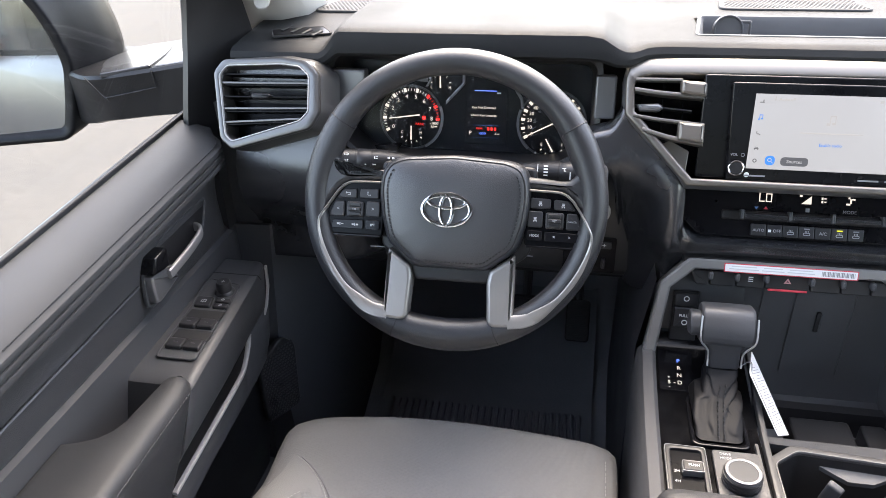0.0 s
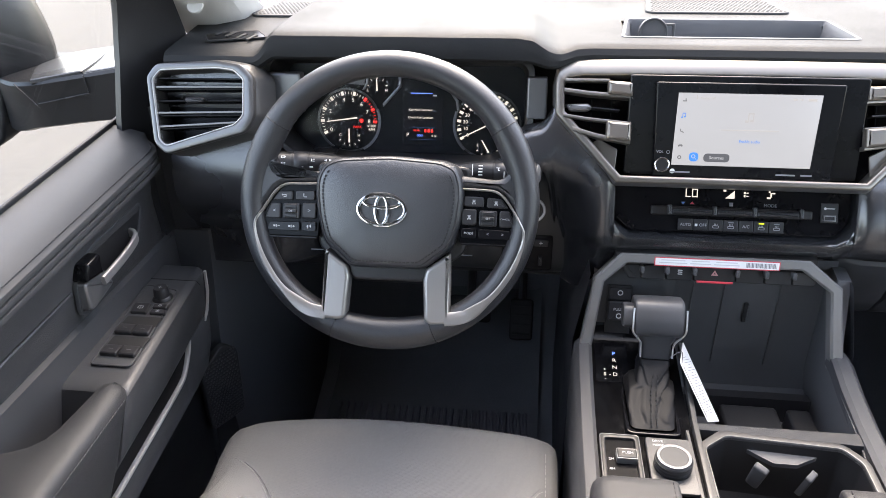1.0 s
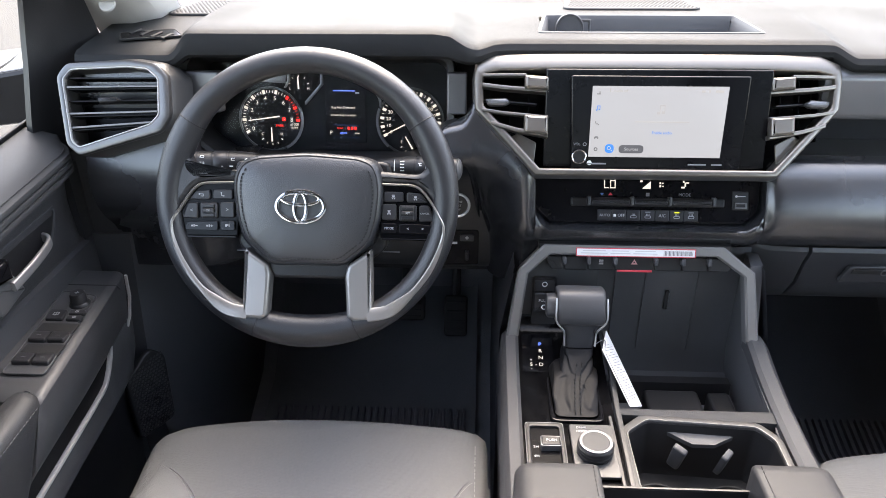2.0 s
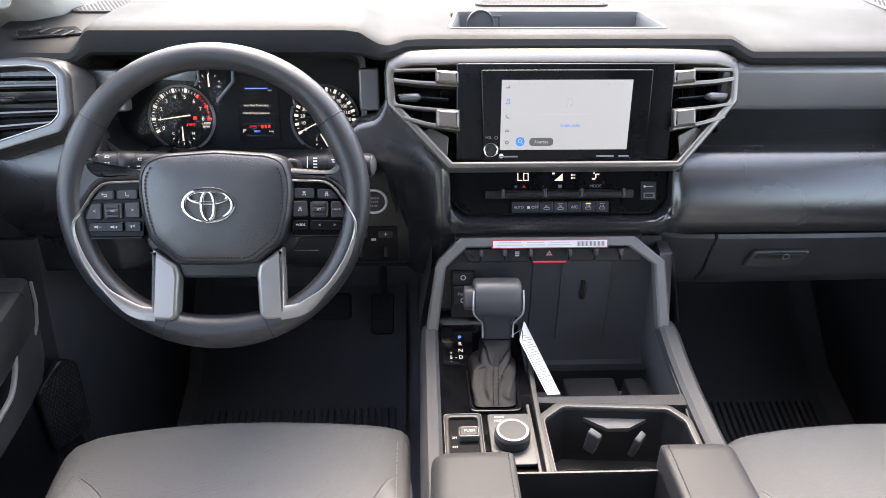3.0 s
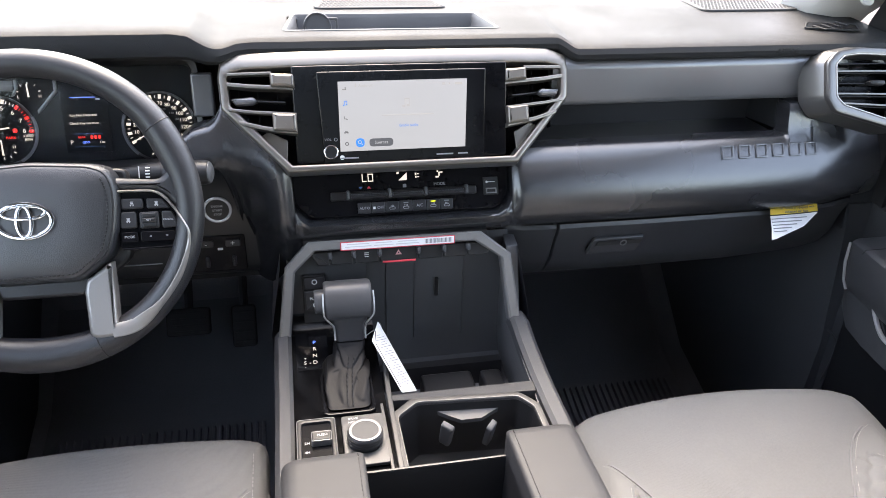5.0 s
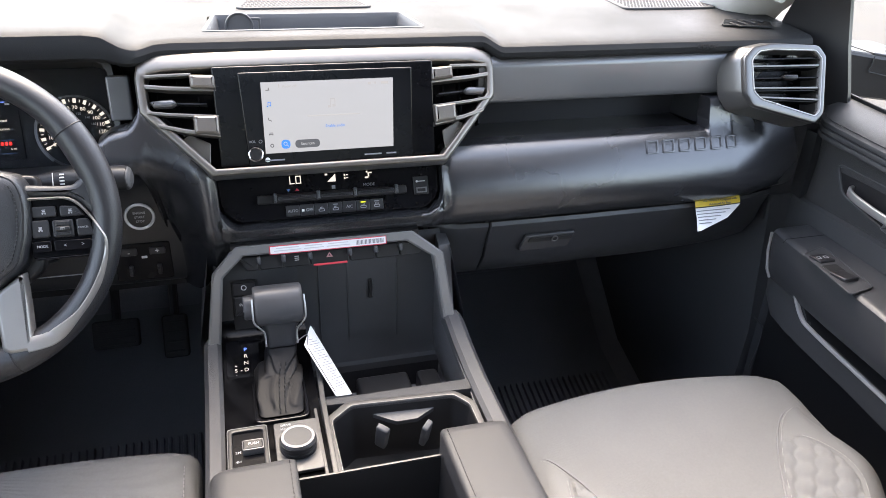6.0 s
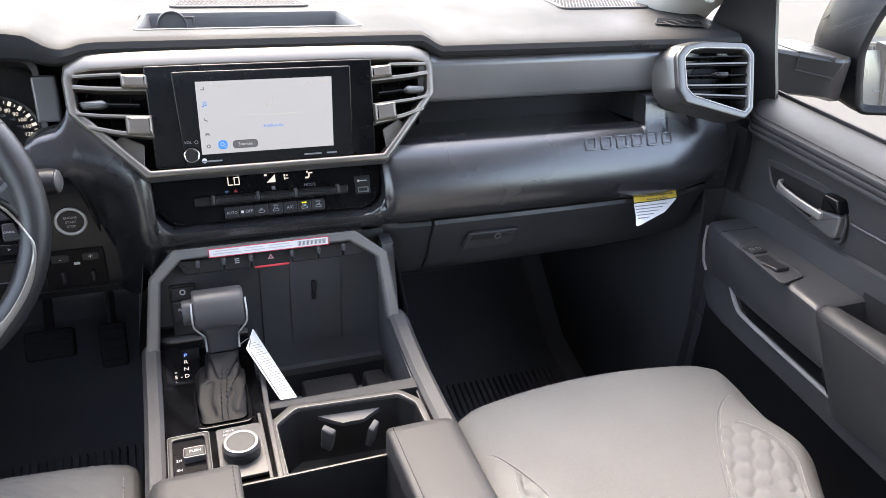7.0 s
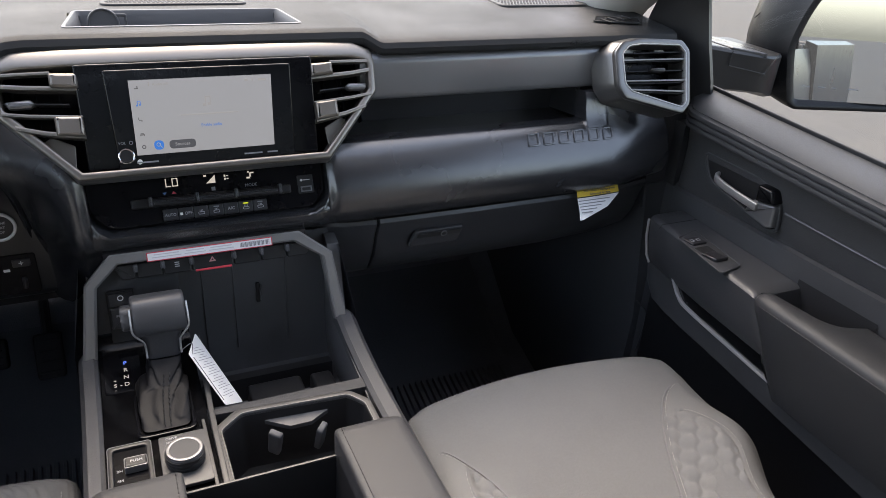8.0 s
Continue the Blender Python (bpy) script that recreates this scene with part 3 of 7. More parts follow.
# glove box door with its latch
gp = [(0.940, 0.6175), (0.9375, 0.611), (0.942, 0.600), (0.949, 0.585), (0.962, 0.545), (0.985, 0.510), (1.03, 0.480), (1.10, 0.465)]
bm = bmesh.new()
loops(bm, [[(x, y + k, z) for y, z in gp] for x, k in ((0.2425, 0.02), (0.2430, 0.002), (0.2445, 0.0), (0.40, -0.001), (0.60, 0.002), (0.72, 0.014), (0.78, 0.03))], closed=False)
gdoor = part("glove_box_door", bm, M_PLAST, dash, "closed glove box lid")
m = face_frame((0.352, 0.948, 0.5745), -15)
bm = plate(rounded([(-0.046, 0.014), (0.040, 0.014), (0.032, -0.018), (-0.055, -0.018)], 0.004, 3), 0.006, 0.002, m, z0=-0.001)
part("glove_box_latch", bm, M_PLAST, gdoor, "black paddle latch with a lock")
bm = plate(rounded([(-0.040, 0.010), (0.036, 0.010), (0.034, 0.001), (-0.043, 0.001)], 0.002, 3), 0.0015, 0.0005, m, z0=0.0055)
part("latch_recess", bm, M_DULLBLK, gdoor)
bm = ring_plate(circle(0.006, 20), circle(0.0038, 20), 0.002, 0.0005, at(m, 0.004, 0.005, 0.006))
part("lock_ring", bm, M_GREYMET, gdoor)
bm = bmesh.new()
loops(bm, [[(x, y + k, z) for y, z in gp] for x, k in ((0.150, 0.03), (0.165, 0.012), (0.19, 0.003), (0.2385, 0.0), (0.2400, 0.002), (0.2405, 0.02))], closed=False)
part("side_cover", bm, M_PLAST, dash)

# knee panel on the driver's side
kp = [(1.075, 0.716), (1.02, 0.712), (1.004, 0.706), (0.997, 0.695), (0.995, 0.66), (0.995, 0.60), (0.997, 0.555), (1.003, 0.54), (1.02, 0.53), (1.10, 0.52)]
bm = bmesh.new()
loops(bm, [[(x, y + k, z) for y, z in kp] for x, k in ((-0.60, 0.012), (-0.57, 0.0), (-0.45, 0.004), (-0.30, 0.0), (-0.19, 0.0))], closed=False)
knee = part("knee_panel", bm, M_DULLBLK, dash)
bm = bmesh.new()
for z in (0.618, 0.565):
    loops(bm, [[(x, 0.9946 + k, z), (x, 0.993 + k, z + 0.001), (x, 0.9946 + k, z + 0.002)] for x, k in ((-0.62, 0.0), (-0.45, 0.004), (-0.36, 0.003))])
part("panel_joint", bm, M_GREYINK, knee)

# small printed signs beside the column
for x, w in ((-0.655, 0.004), (-0.643, 0.010), (-0.630, 0.005)):
    m = face_frame((x, 0.9890 + 0.35 * max(0.0, x + 0.66), 0.605), -18)
    part("panel_sign", ring_plate(rounded(rect(w, 0.0048), 0.001, 2), rounded(rect(w - 0.0016, 0.0032), 0.0006, 2), 0.0005, 0.0001, m, z0=0.001), M_GREYINK, dash)

# embossed model badge in the lower pad: plain raised bars
for i in range(6):
    x = 0.504 + i * 0.0292
    m = face_frame((x, 0.9362 + 0.0004 * max(0, i - 4), 0.7258), 38)
    o = rounded([(-0.0120, -0.0115), (0.0095, -0.0115), (0.0125, 0.0115), (-0.0090, 0.0115)], 0.003, 3)
    part("badge_bar", ring_plate(o, inset(ccw(o), 0.0034), 0.0040, 0.0010, m, z0=-0.0018), M_PAD, dash, "raised plain badge shape")

# ---- outer air vents ----
def outer_vent(side):
    v = thing("air_vent", (side * 0.73, 0.93, 0.82), "satin silver framed dashboard corner air vent with black slats", "air vent", "corner air vents")
    f = face_frame((0, 0.9447, 0.858), 27)
    if side > 0:
        f = Matrix.Translation((-0.011, 0.0, 0.0)) @ Matrix.Diagonal((-1, 1, 1, 1)) @ f
    o = [(-0.8115, 0.0), (-0.798, 0.018), (-0.7104, 0.0239), (-0.6734, 0.0186), (-0.6563, 0.0022), (-0.6533, -0.0513), (-0.666, -0.0734), (-0.779, -0.107), (-0.797, -0.092)]
    i = [(-0.801, -0.004), (-0.7905, 0.0085), (-0.7104, 0.0125), (-0.686, 0.010), (-0.6715, -0.002), (-0.6700, -0.050), (-0.681, -0.0625), (-0.7785, -0.0945), (-0.788, -0.087)]
    o, i = ccw(o), ccw(i)
    oo, ii = rounded(o, 0.006, 3), rounded(i, 0.004, 3)
    bm = ring_plate(oo, ii, 0.010, 0.0035, f, z0=-0.008, zin=-0.03)
    vf = part("vent_frame", bm, M_FRAME, v)
    part("frame_line", ring_plate(inset(ii, -0.0017), ii, 0.0107, 0.0008, f, z0=-0.008), M_LINE, vf, "thin bright inner line")
    bm = bmesh.new()
    back = inset(oo, -0.003)
    loops(bm, [[f @ Vector((x, y, -0.006)) for x, y in inset(oo, 0.001)], [f @ Vector((x + 0.004, y + 0.002, -0.02)) for x, y in back], [f @ Vector((x + 0.010, y + 0.004, -0.05)) for x, y in back]], cap0=False, cap1=False)
    part("vent_housing", bm, M_FRAME, v)
    # near-black sheet closes the duct, its inner shade put into the colour
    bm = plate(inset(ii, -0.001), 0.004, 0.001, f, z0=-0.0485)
    part("duct_shade_back", bm, M_FACE, v)
    def bar(x0, y0, x1, y1, w, z, name, mt, d=0.012):
        bm = bmesh.new()
        prof = rounded([(-w / 2, -d), (w / 2, -d), (w / 2, 0.0), (-w / 2, 0.0)], w * 0.35, 2)
        rings = [[f @ Vector((x, y + a, z + b)) for a, b in prof] for x, y in ((x0, y0), ((x0 + x1) / 2, (y0 + y1) / 2), (x1, y1))]
        loops(bm, rings)
        return part(name, bm, mt, v)
    for y0, y1 in ((-0.0140, -0.0115), (-0.0500, -0.0455), (-0.0690, -0.0600)):
        xr = -0.672 if y1 > -0.05 else -0.679
        bar(-0.7975 if y0 > -0.06 else -0.792, y0, xr, y1, 0.0028, -0.001, "slat_edge", M_FRAME, 0.004)
    for y0, y1 in ((0.0, 0.001), (-0.0150, -0.0125), (-0.0315, -0.0285), (-0.052, -0.048), (-0.071, -0.062)):
        bar(-0.797, y0 - 0.0015, -0.672 if y1 > -0.06 else -0.68, y1 - 0.0015, 0.0022, -0.004, "slat", M_FACE, 0.022)
    bm = plate(rounded([(-0.752, -0.028), (-0.728, -0.0275), (-0.723, -0.0305), (-0.728, -0.0345), (-0.750, -0.036), (-0.753, -0.032)], 0.002, 3), 0.010, 0.003, f, z0=-0.006)
    part("slider_tab", bm, M_KEY, v)
    return v

outer_vent(-1)
outer_vent(1)

# ---- centre bezel with its vents ----
BZ = face_frame((0, 0.9106, 0.7375), 27)
def bent(bm):
    for q in bm.verts:
        q.co.z -= 0.015 * (abs(q.co.x) / 0.25) ** 4 + 0.42 * max(0.0, q.co.y - 0.1440)
    bm.transform(BZ)
    return bm

stack = thing("centre_air_vents", (0, 0.95, 0.80), "satin silver centre dashboard frame holding two black slatted vents", "air vent")
I4 = Matrix()
o = [(-0.162, 0.0), (0.160, 0.0), (0.2435, 0.092), (0.2465, 0.134), (0.2435, 0.154), (0.217, 0.1650), (-0.217, 0.1650), (-0.2425, 0.155), (-0.2465, 0.135), (-0.2445, 0.090)]
i = [(-0.156, 0.0095), (0.154, 0.0095), (0.2315, 0.0955), (0.2345, 0.130), (0.230, 0.138), (0.210, 0.1415), (-0.210, 0.1415), (-0.230, 0.138), (-0.2345, 0.130), (-0.2325, 0.0945)]
def dense(p, k=8):
    out = []
    for a, b in zip(p, p[1:] + p[:1]):
        out += [(a[0] + (b[0] - a[0]) * t / k, a[1] + (b[1] - a[1]) * t / k) for t in range(k)]
    return out
part("bezel_frame", bent(ring_plate(dense(ccw(o)), dense(ccw(i)), 0.012, 0.003, I4, z0=-0.010, zin=-0.03)), M_BEZEL, stack, angle=50)
part("frame_skirt", bent(loops(bmesh.new(), [[(x, y, z) for x, y in inset(dense(ccw(o)), d)] for z, d in ((-0.004, 0.0008), (-0.010, -0.002), (-0.03, -0.003))], cap0=False, cap1=False)), M_GREYMET, stack)
# near-black sheet stands for the shade deep behind the centre slats
part("bezel_shade_back", bent(plate(dense(inset(ccw(o), 0.004)), 0.002, 0.0005, I4, z0=-0.05)), M_FACE, stack)
# lower inner edge line
for s in (-1, 1):
    def um(q):
        return q if s < 0 else mirrored(q)
    def lbar(p, w, z, d):
        bm = bmesh.new()
        prof = rounded([(-w / 2, -d), (w / 2, -d), (w / 2, 0), (-w / 2, 0)], w * 0.3, 2)
        loops(bm, [[(x, y + a, z + b) for a, b in prof] for x, y in p])
        return bent(um(bm))
    for top, low in (([(-0.2335, 0.1350), (-0.205, 0.1345), (-0.176, 0.134)], [(-0.2345, 0.122), (-0.205, 0.1175), (-0.146, 0.1125)]),
                     ([(-0.2345, 0.0885), (-0.205, 0.0835), (-0.146, 0.0775)], [(-0.222, 0.0705), (-0.19, 0.061), (-0.146, 0.053)])):
        sl = part("vent_slat", lbar(low, 0.0056, 0.006, 0.022), M_BEZEL, stack, "silver edged slat")
        part("slat_edge", lbar(top, 0.0042, 0.005, 0.014), M_BEZEL, sl)
        y0, y1 = low[2][1], top[2][1] - (0.004 if top[2][0] < -0.17 else 0.0)
        bm = plate(rounded([(-0.178, y0 + 0.0035), (-0.146, y0), (-0.146, y1 + 0.001), (-0.178, y1 + 0.003)], 0.002, 2), 0.014, 0.0045, I4, z0=-0.002)
        part("slat_end", bent(um(bm)), M_BEZEL, sl)
    for k in range(3):
        bm = bmesh.new()
        block(bm, (-0.222 + 0.026 * k, 0.095, -0.030), (0.0016, 0.085, 0.016), 0.0005)
        part("upright_slat", bent(um(bm)), M_FACE, stack)
    part("middle_slat", lbar([(-0.233, 0.1035), (-0.205, 0.101), (-0.160, 0.097)], 0.002, -0.010, 0.016), M_DULLBLK, stack)
    bm = plate(rounded([(-0.2305, 0.1035), (-0.2015, 0.1045), (-0.1965, 0.0985), (-0.2025, 0.094), (-0.2265, 0.0945)], 0.003, 3), 0.012, 0.004, I4, z0=-0.010)
    part("slider_tab", bent(um(bm)), M_STRIP, stack, "grey air direction tab")
    bm = plate(rounded([(-0.2, 0.05), (-0.163, 0.012), (-0.160, 0.045), (-0.185, 0.058)], 0.002, 2), 0.003, 0.001, I4, z0=-0.014)
    part("corner_fill", bent(um(bm)), M_BEZEL, stack)

# ---- touch screen ----
SC = face_frame((0, 0.9267, 0.7585), 13)
scr = thing("touch_screen", (0, 0.93, 0.74), "lit white touch screen in a glossy black panel", "screen")
bm = plate(rounded([(-0.150, -0.017), (0.1480, -0.017), (0.148, 0.1145), (-0.150, 0.1145)], 0.004, 3), 0.010, 0.002, SC, z0=-0.022)
part("back_panel", bm, M_GLOSS, scr)
bm = plate(rounded([(-0.1130, -0.0165), (0.1125, -0.0165), (0.1155, 0.1065), (-0.118, 0.1065)], 0.003, 3), 0.012, 0.002, SC, z0=-0.0125)
panel = part("screen_panel", bm, M_GLOSS, scr)
bm = plate([(-0.0905, -0.0003), (0.0845, -0.0003), (0.0880, 0.0933), (-0.0895, 0.0933)], 0.0006, 0.0002, SC, z0=-0.0003)
part("lit_display", bm, G_SCREEN, panel, "lit white display showing the audio page")
Z = 0.0006
def sbar(x, y, w, h, mt, r=0.0):
    bm = plate(rounded(rect(w, h, x, y), r, 4) if r else rect(w, h, x, y), 0.0002, 0.00005, SC, z0=Z - 0.0001, steps=1)
    return part("screen_mark", bm, mt, panel)
sbar(-0.063, 0.011, 0.012, 0.012, G_SCREENB, 0.006)
sbar(-0.034, 0.0105, 0.033, 0.011, G_SCREEND, 0.0055)
lettering("Sources", 0.0058, at(SC, -0.034, 0.0105, Z + 0.0004), G_SCREEN, panel)
lettering("Enable audio", 0.0052, at(SC, 0.005, 0.0325, Z), G_SCREENB, panel)
lettering("Audio off", 0.005, at(SC, -0.062, 0.0872, Z), G_SCREENG, panel, align='LEFT')
sbar(0.004, 0.047, 0.072, 0.0012, G_SCREENG)
def icon(shapes, y, mt):
    bm = bmesh.new()
    for x, dy, w, h in shapes:
        plate(rect(w, h, -0.0812 + x, y + dy), 0.0002, 0.00005, SC, bm, z0=Z - 0.0001, steps=1)
    part("screen_mark", bm, mt, panel)
icon(((0.0, 0.0, 0.0050, 0.0012), (0.0014, 0.0014, 0.0012, 0.0036)), 0.083, G_SCREENI)
icon(((-0.0016, -0.0020, 0.0020, 0.0016), (0.0020, -0.0012, 0.0020, 0.0016), (-0.0008, 0.0006, 0.0007, 0.0050), (0.0027, 0.0012, 0.0007, 0.0050), (0.0010, 0.0034, 0.0040, 0.0010)), 0.064, G_SCREENB)
icon(((-0.0018, 0.0008, 0.0010, 0.0030), (-0.0002, -0.0012, 0.0030, 0.0010), (0.0018, -0.0022, 0.0016, 0.0012)), 0.045, G_SCREENI)
icon(((0.0, 0.0010, 0.0040, 0.0008), (0.0, -0.0006, 0.0056, 0.0014), (-0.0020, -0.0018, 0.0010, 0.0008), (0.0020, -0.0018, 0.0010, 0.0008)), 0.026, G_SCREENI)
part("screen_mark", ring_plate(circle(0.0026, 14, -0.0812, 0.010), circle(0.0014, 14, -0.0812, 0.010), 0.0002, 0.00005, SC, z0=Z - 0.0001), G_SCREENI, panel)
part("screen_mark", plate(rect(0.0026, 0.0009), 0.0002, 0.00005, at(SC, -0.0602, 0.0086, Z, -45), steps=1), G_SCREEN, panel)
for x, w, y, h in ((0.0005, 0.001, 0.063, 0.010), (0.0065, 0.001, 0.064, 0.010), (0.0035, 0.007, 0.0685, 0.0016), (-0.0012, 0.004, 0.0585, 0.003), (0.005, 0.004, 0.0595, 0.003), (0.055, 0.004, 0.0872, 0.003), (0.063, 0.002, 0.0872, 0.003), (0.076, 0.010, 0.0872, 0.003), (-0.066, 0.0012, 0.088, 0.005)):
    sbar(x, y, w, h, G_SCREENG)
bm = ring_plate(circle(0.0026, 16), circle(0.0018, 16), 0.0003, 0.0001, at(SC, -0.0635, 0.0117, Z))
part("screen_mark", bm, G_SCREEN, panel)
# unreadable and brand print below the display
for x, w in ((-0.079, 0.026), (0.055, 0.024), (0.081, 0.014)):
    sbar(x, -0.0095, w, 0.0020, M_GREYINK)
bm = plate(circle(0.0032, 20), 0.0004, 0.0001, at(SC, -0.0905 + 0.002, -0.0085, Z - 0.0004))
part("screen_mark", bm, M_WHITE, panel)
lettering("VOL", 0.0048, at(SC, -0.1065, 0.0165, Z), M_GREYINK, panel)
bm = ring_plate(circle(0.0024, 16, -0.0960, 0.0165), circle(0.0018, 16, -0.0960, 0.0165), 0.0003, 0.0001, SC, z0=Z - 0.0002)
part("screen_mark", bm, M_GREYINK, panel)
kn = at(SC, -0.1035, 0.0005, 0.0)
bm = ring_plate(circle(0.0102, 28), circle(0.0078, 28), 0.010, 0.0012, kn, z0=-0.002)
knob = part("volume_knob", bm, M_CHROME, scr, "chrome ringed volume knob")
bm = plate(circle(0.0081, 24), 0.009, 0.001, kn, z0=-0.002)
part("knob_face", bm, M_DULLBLK, knob)

# ---- climate panel ----
HV = face_frame((0, 0.9528, 0.7074), 27)
hv = thing("climate_panel", (0, 0.94, 0.66), "glossy black climate control panel with a row of small buttons", "control panel")
bm = plate(rounded([(-0.1595, 0.012), (0.158, 0.012), (0.1555, -0.035), (0.137, -0.0545), (-0.136, -0.0545), (-0.1565, -0.035)], 0.010, 4), 0.014, 0.002, HV, z0=-0.014)
part("gloss_face", bm, M_GLOSS, hv)
bm = bmesh.new()
for x, y, w, h in ((-0.0597, -0.0005, 0.0013, 0.0115), (-0.0567, -0.0055, 0.0070, 0.0013), (-0.0512, -0.0005, 0.0013, 0.0115), (-0.0448, -0.0005, 0.0013, 0.0115), (-0.0480, 0.0045, 0.0062, 0.0013), (-0.0480, -0.0055, 0.0062, 0.0013)):
    plate(rect(w, h, x, y), 0.0003, 0.0001, HV, bm, z0=0, steps=1)
part("temperature_reading", bm, G_WHITE, hv, "lit white reading LO")
bm = bmesh.new()
plate([(-0.0075, -0.0065), (0.005, -0.0065), (0.005, 0.0045)], 0.0003, 0.0001, HV, bm, z0=0, steps=1)
part("fan_bars", bm, G_WHITE, hv)
for x, y, w, h in ((0.0182, 0.0018, 0.0022, 0.0030), (0.0182, -0.0025, 0.0022, 0.0030), (0.0218, 0.0018, 0.0030, 0.0013), (0.0218, -0.0025, 0.0030, 0.0013), (0.0500, -0.0040, 0.0050, 0.0024), (0.0530, 0.0000, 0.0020, 0.0060), (0.0560, 0.0025, 0.0045, 0.0018), (0.0508, 0.0042, 0.0022, 0.0024), (-0.0082, 0.0042, 0.0036, 0.0026)):
    bm = plate(rect(w, h, x, y), 0.0003, 0.0001, HV, z0=0, steps=1)
    part("lit_sign", bm, G_WHITE, hv)
for x, mt in ((-0.063, G_DIMBLUE), (-0.051, M_REDINK)):
    s = 1 if mt is M_REDINK else -1
    bm = plate([(x - 0.003, -0.0145 - 0.0015 * s), (x + 0.003, -0.0145 - 0.0015 * s), (x, -0.0145 + 0.0025 * s)], 0.0003, 0.0001, HV, z0=0, steps=1)
    part("arrow_sign", bm, mt, hv)
lettering("MODE", 0.006, at(HV, 0.0525, -0.0145, 0.0003), M_GREYINK, hv)
bm = plate(rect(0.005, 0.005, 0.001, -0.0145), 0.0003, 0.0001, HV, z0=0, steps=1)
part("fan_sign", bm, M_GREYINK, hv)
# toggle bar
bm = plate(rounded(rect(0.214, 0.0125, 0.0, -0.0255), 0.003, 3), 0.006, 0.002, HV, z0=-0.001)
part("toggle_rail", bm, M_DULLBLK, hv)
edges = (-0.100, -0.0825, -0.0225, 0.0300, 0.0905, 0.103)
for a, b in zip(edges[1:4], edges[2:5]):
    bm = plate(rounded(rect(b - a - 0.004, 0.009, (a + b) / 2, -0.0262), 0.002, 3), 0.011, 0.003, HV, z0=0.002)
    part("toggle_switch", bm, M_KEY, hv)
for x in edges[1:5]:
    bm = plate(rounded(rect(0.0045, 0.013, x, -0.0245), 0.0015, 3), 0.013, 0.002, HV, z0=0.002)
    part("toggle_grip", bm, M_DOORP, hv, "dark grip rib")
# button row
names = ("AUTO", "OFF", "", "", "A/C", "", "")
w = 0.1400 / 7
for k, s in enumerate(names):
    x = -0.0695 + w * (k + 0.5)
    bm = plate(rounded(rect(w - 0.0012, 0.0155, x, -0.0440), 0.001, 2), 0.006, 0.001, HV, z0=0.0)
    b = part("climate_button", bm, M_KEY, hv)
    if s:
        lettering(s, 0.0052 if len(s) > 3 else 0.0058, at(HV, x + (0.003 if s == "OFF" else 0), -0.0445, 0.0062), M_SIGN, b)
        if s == "OFF":
            bm = plate(rect(0.0035, 0.0035, x - 0.006, -0.0445), 0.0003, 0.0001, HV, z0=0.006, steps=1)
            part("button_sign", bm, M_WHITE, b)
    else:
        bm = ring_plate(rounded(rect(0.0085, 0.0036, x, -0.0462), 0.0014, 3), rounded(rect(0.0073, 0.0024, x, -0.0462), 0.0010, 3), 0.0003, 0.0001, HV, z0=0.006)
        for dx in (-0.0018, 0.0, 0.0018):
            plate(rect(0.0006, 0.0030, x + dx, -0.0432), 0.0003, 0.0001, HV, bm, z0=0.006, steps=1)
        part("button_sign", bm, M_SIGN, b)
        if k in (3, 5, 6):
            bm = plate(rect(0.007, 0.0016, x, -0.0395), 0.0004, 0.0001, HV, z0=0.006, steps=1)
            part("button_lamp", bm, G_AMBER if k == 5 else M_GREYINK, b)
# usb socket
bm = plate(rounded(rect(0.0225, 0.0265, 0.1295, -0.0215), 0.001, 2), 0.003, 0.001, HV, z0=-0.001)
usb = part("usb_socket", bm, M_DULLBLK, hv, "black usb socket")
bm = ring_plate(rect(0.016, 0.008, 0.1295, -0.0285), rect(0.0125, 0.0045, 0.1295, -0.0285), 0.002, 0.0004, HV, z0=0.0015)
part("socket_rim", bm, M_GREYMET, usb)
bm = bmesh.new()
plate(rect(0.013, 0.0012, 0.1295, -0.0155), 0.0003, 0.0001, HV, bm, z0=0.002, steps=1)
plate(circle(0.0018, 10, 0.1235, -0.0155), 0.0003, 0.0001, HV, bm, z0=0.0021, steps=1)
part("socket_sign", bm, M_WHITE, usb)

# ---- steering wheel ----
WH = face_frame((-0.4508, 0.808, 0.7435), 23.5) @ Matrix.Diagonal((1.014, 1, 1, 1))
wheel = thing("steering_wheel", (-0.452, 0.83, 0.72), "black leather steering wheel with satin silver lower spokes", "steering wheel")
def wp(r, a, z=0.0):
    return WH @ Vector((r * math.cos(a), r * math.sin(a), z))

bm = bmesh.new()
n, k = 96, 16
rings = []
for i in range(n):
    a = 2 * math.pi * i / n
    low = max(0.0, -math.sin(a)) ** 6
    thumb = math.exp(-((math.degrees(a) - 25) / 14) ** 2) + math.exp(-((math.degrees(a) - 155) / 14) ** 2)
    wide = 0.0160 + 0.0050 * low + 0.0022 * thumb
    cr = 0.187 - wide - 0.0005
    rings.append([wp(cr + wide * math.cos(2 * math.pi * j / k), a, 0.0165 * math.sin(2 * math.pi * j / k)) for j in range(k)])
rings.append(rings[0])
loops(bm, rings, cap0=False, cap1=False)
bmesh.ops.remove_doubles(bm, verts=bm.verts, dist=1e-6)
rim = part("rim", bm, M_LEATHER, wheel)
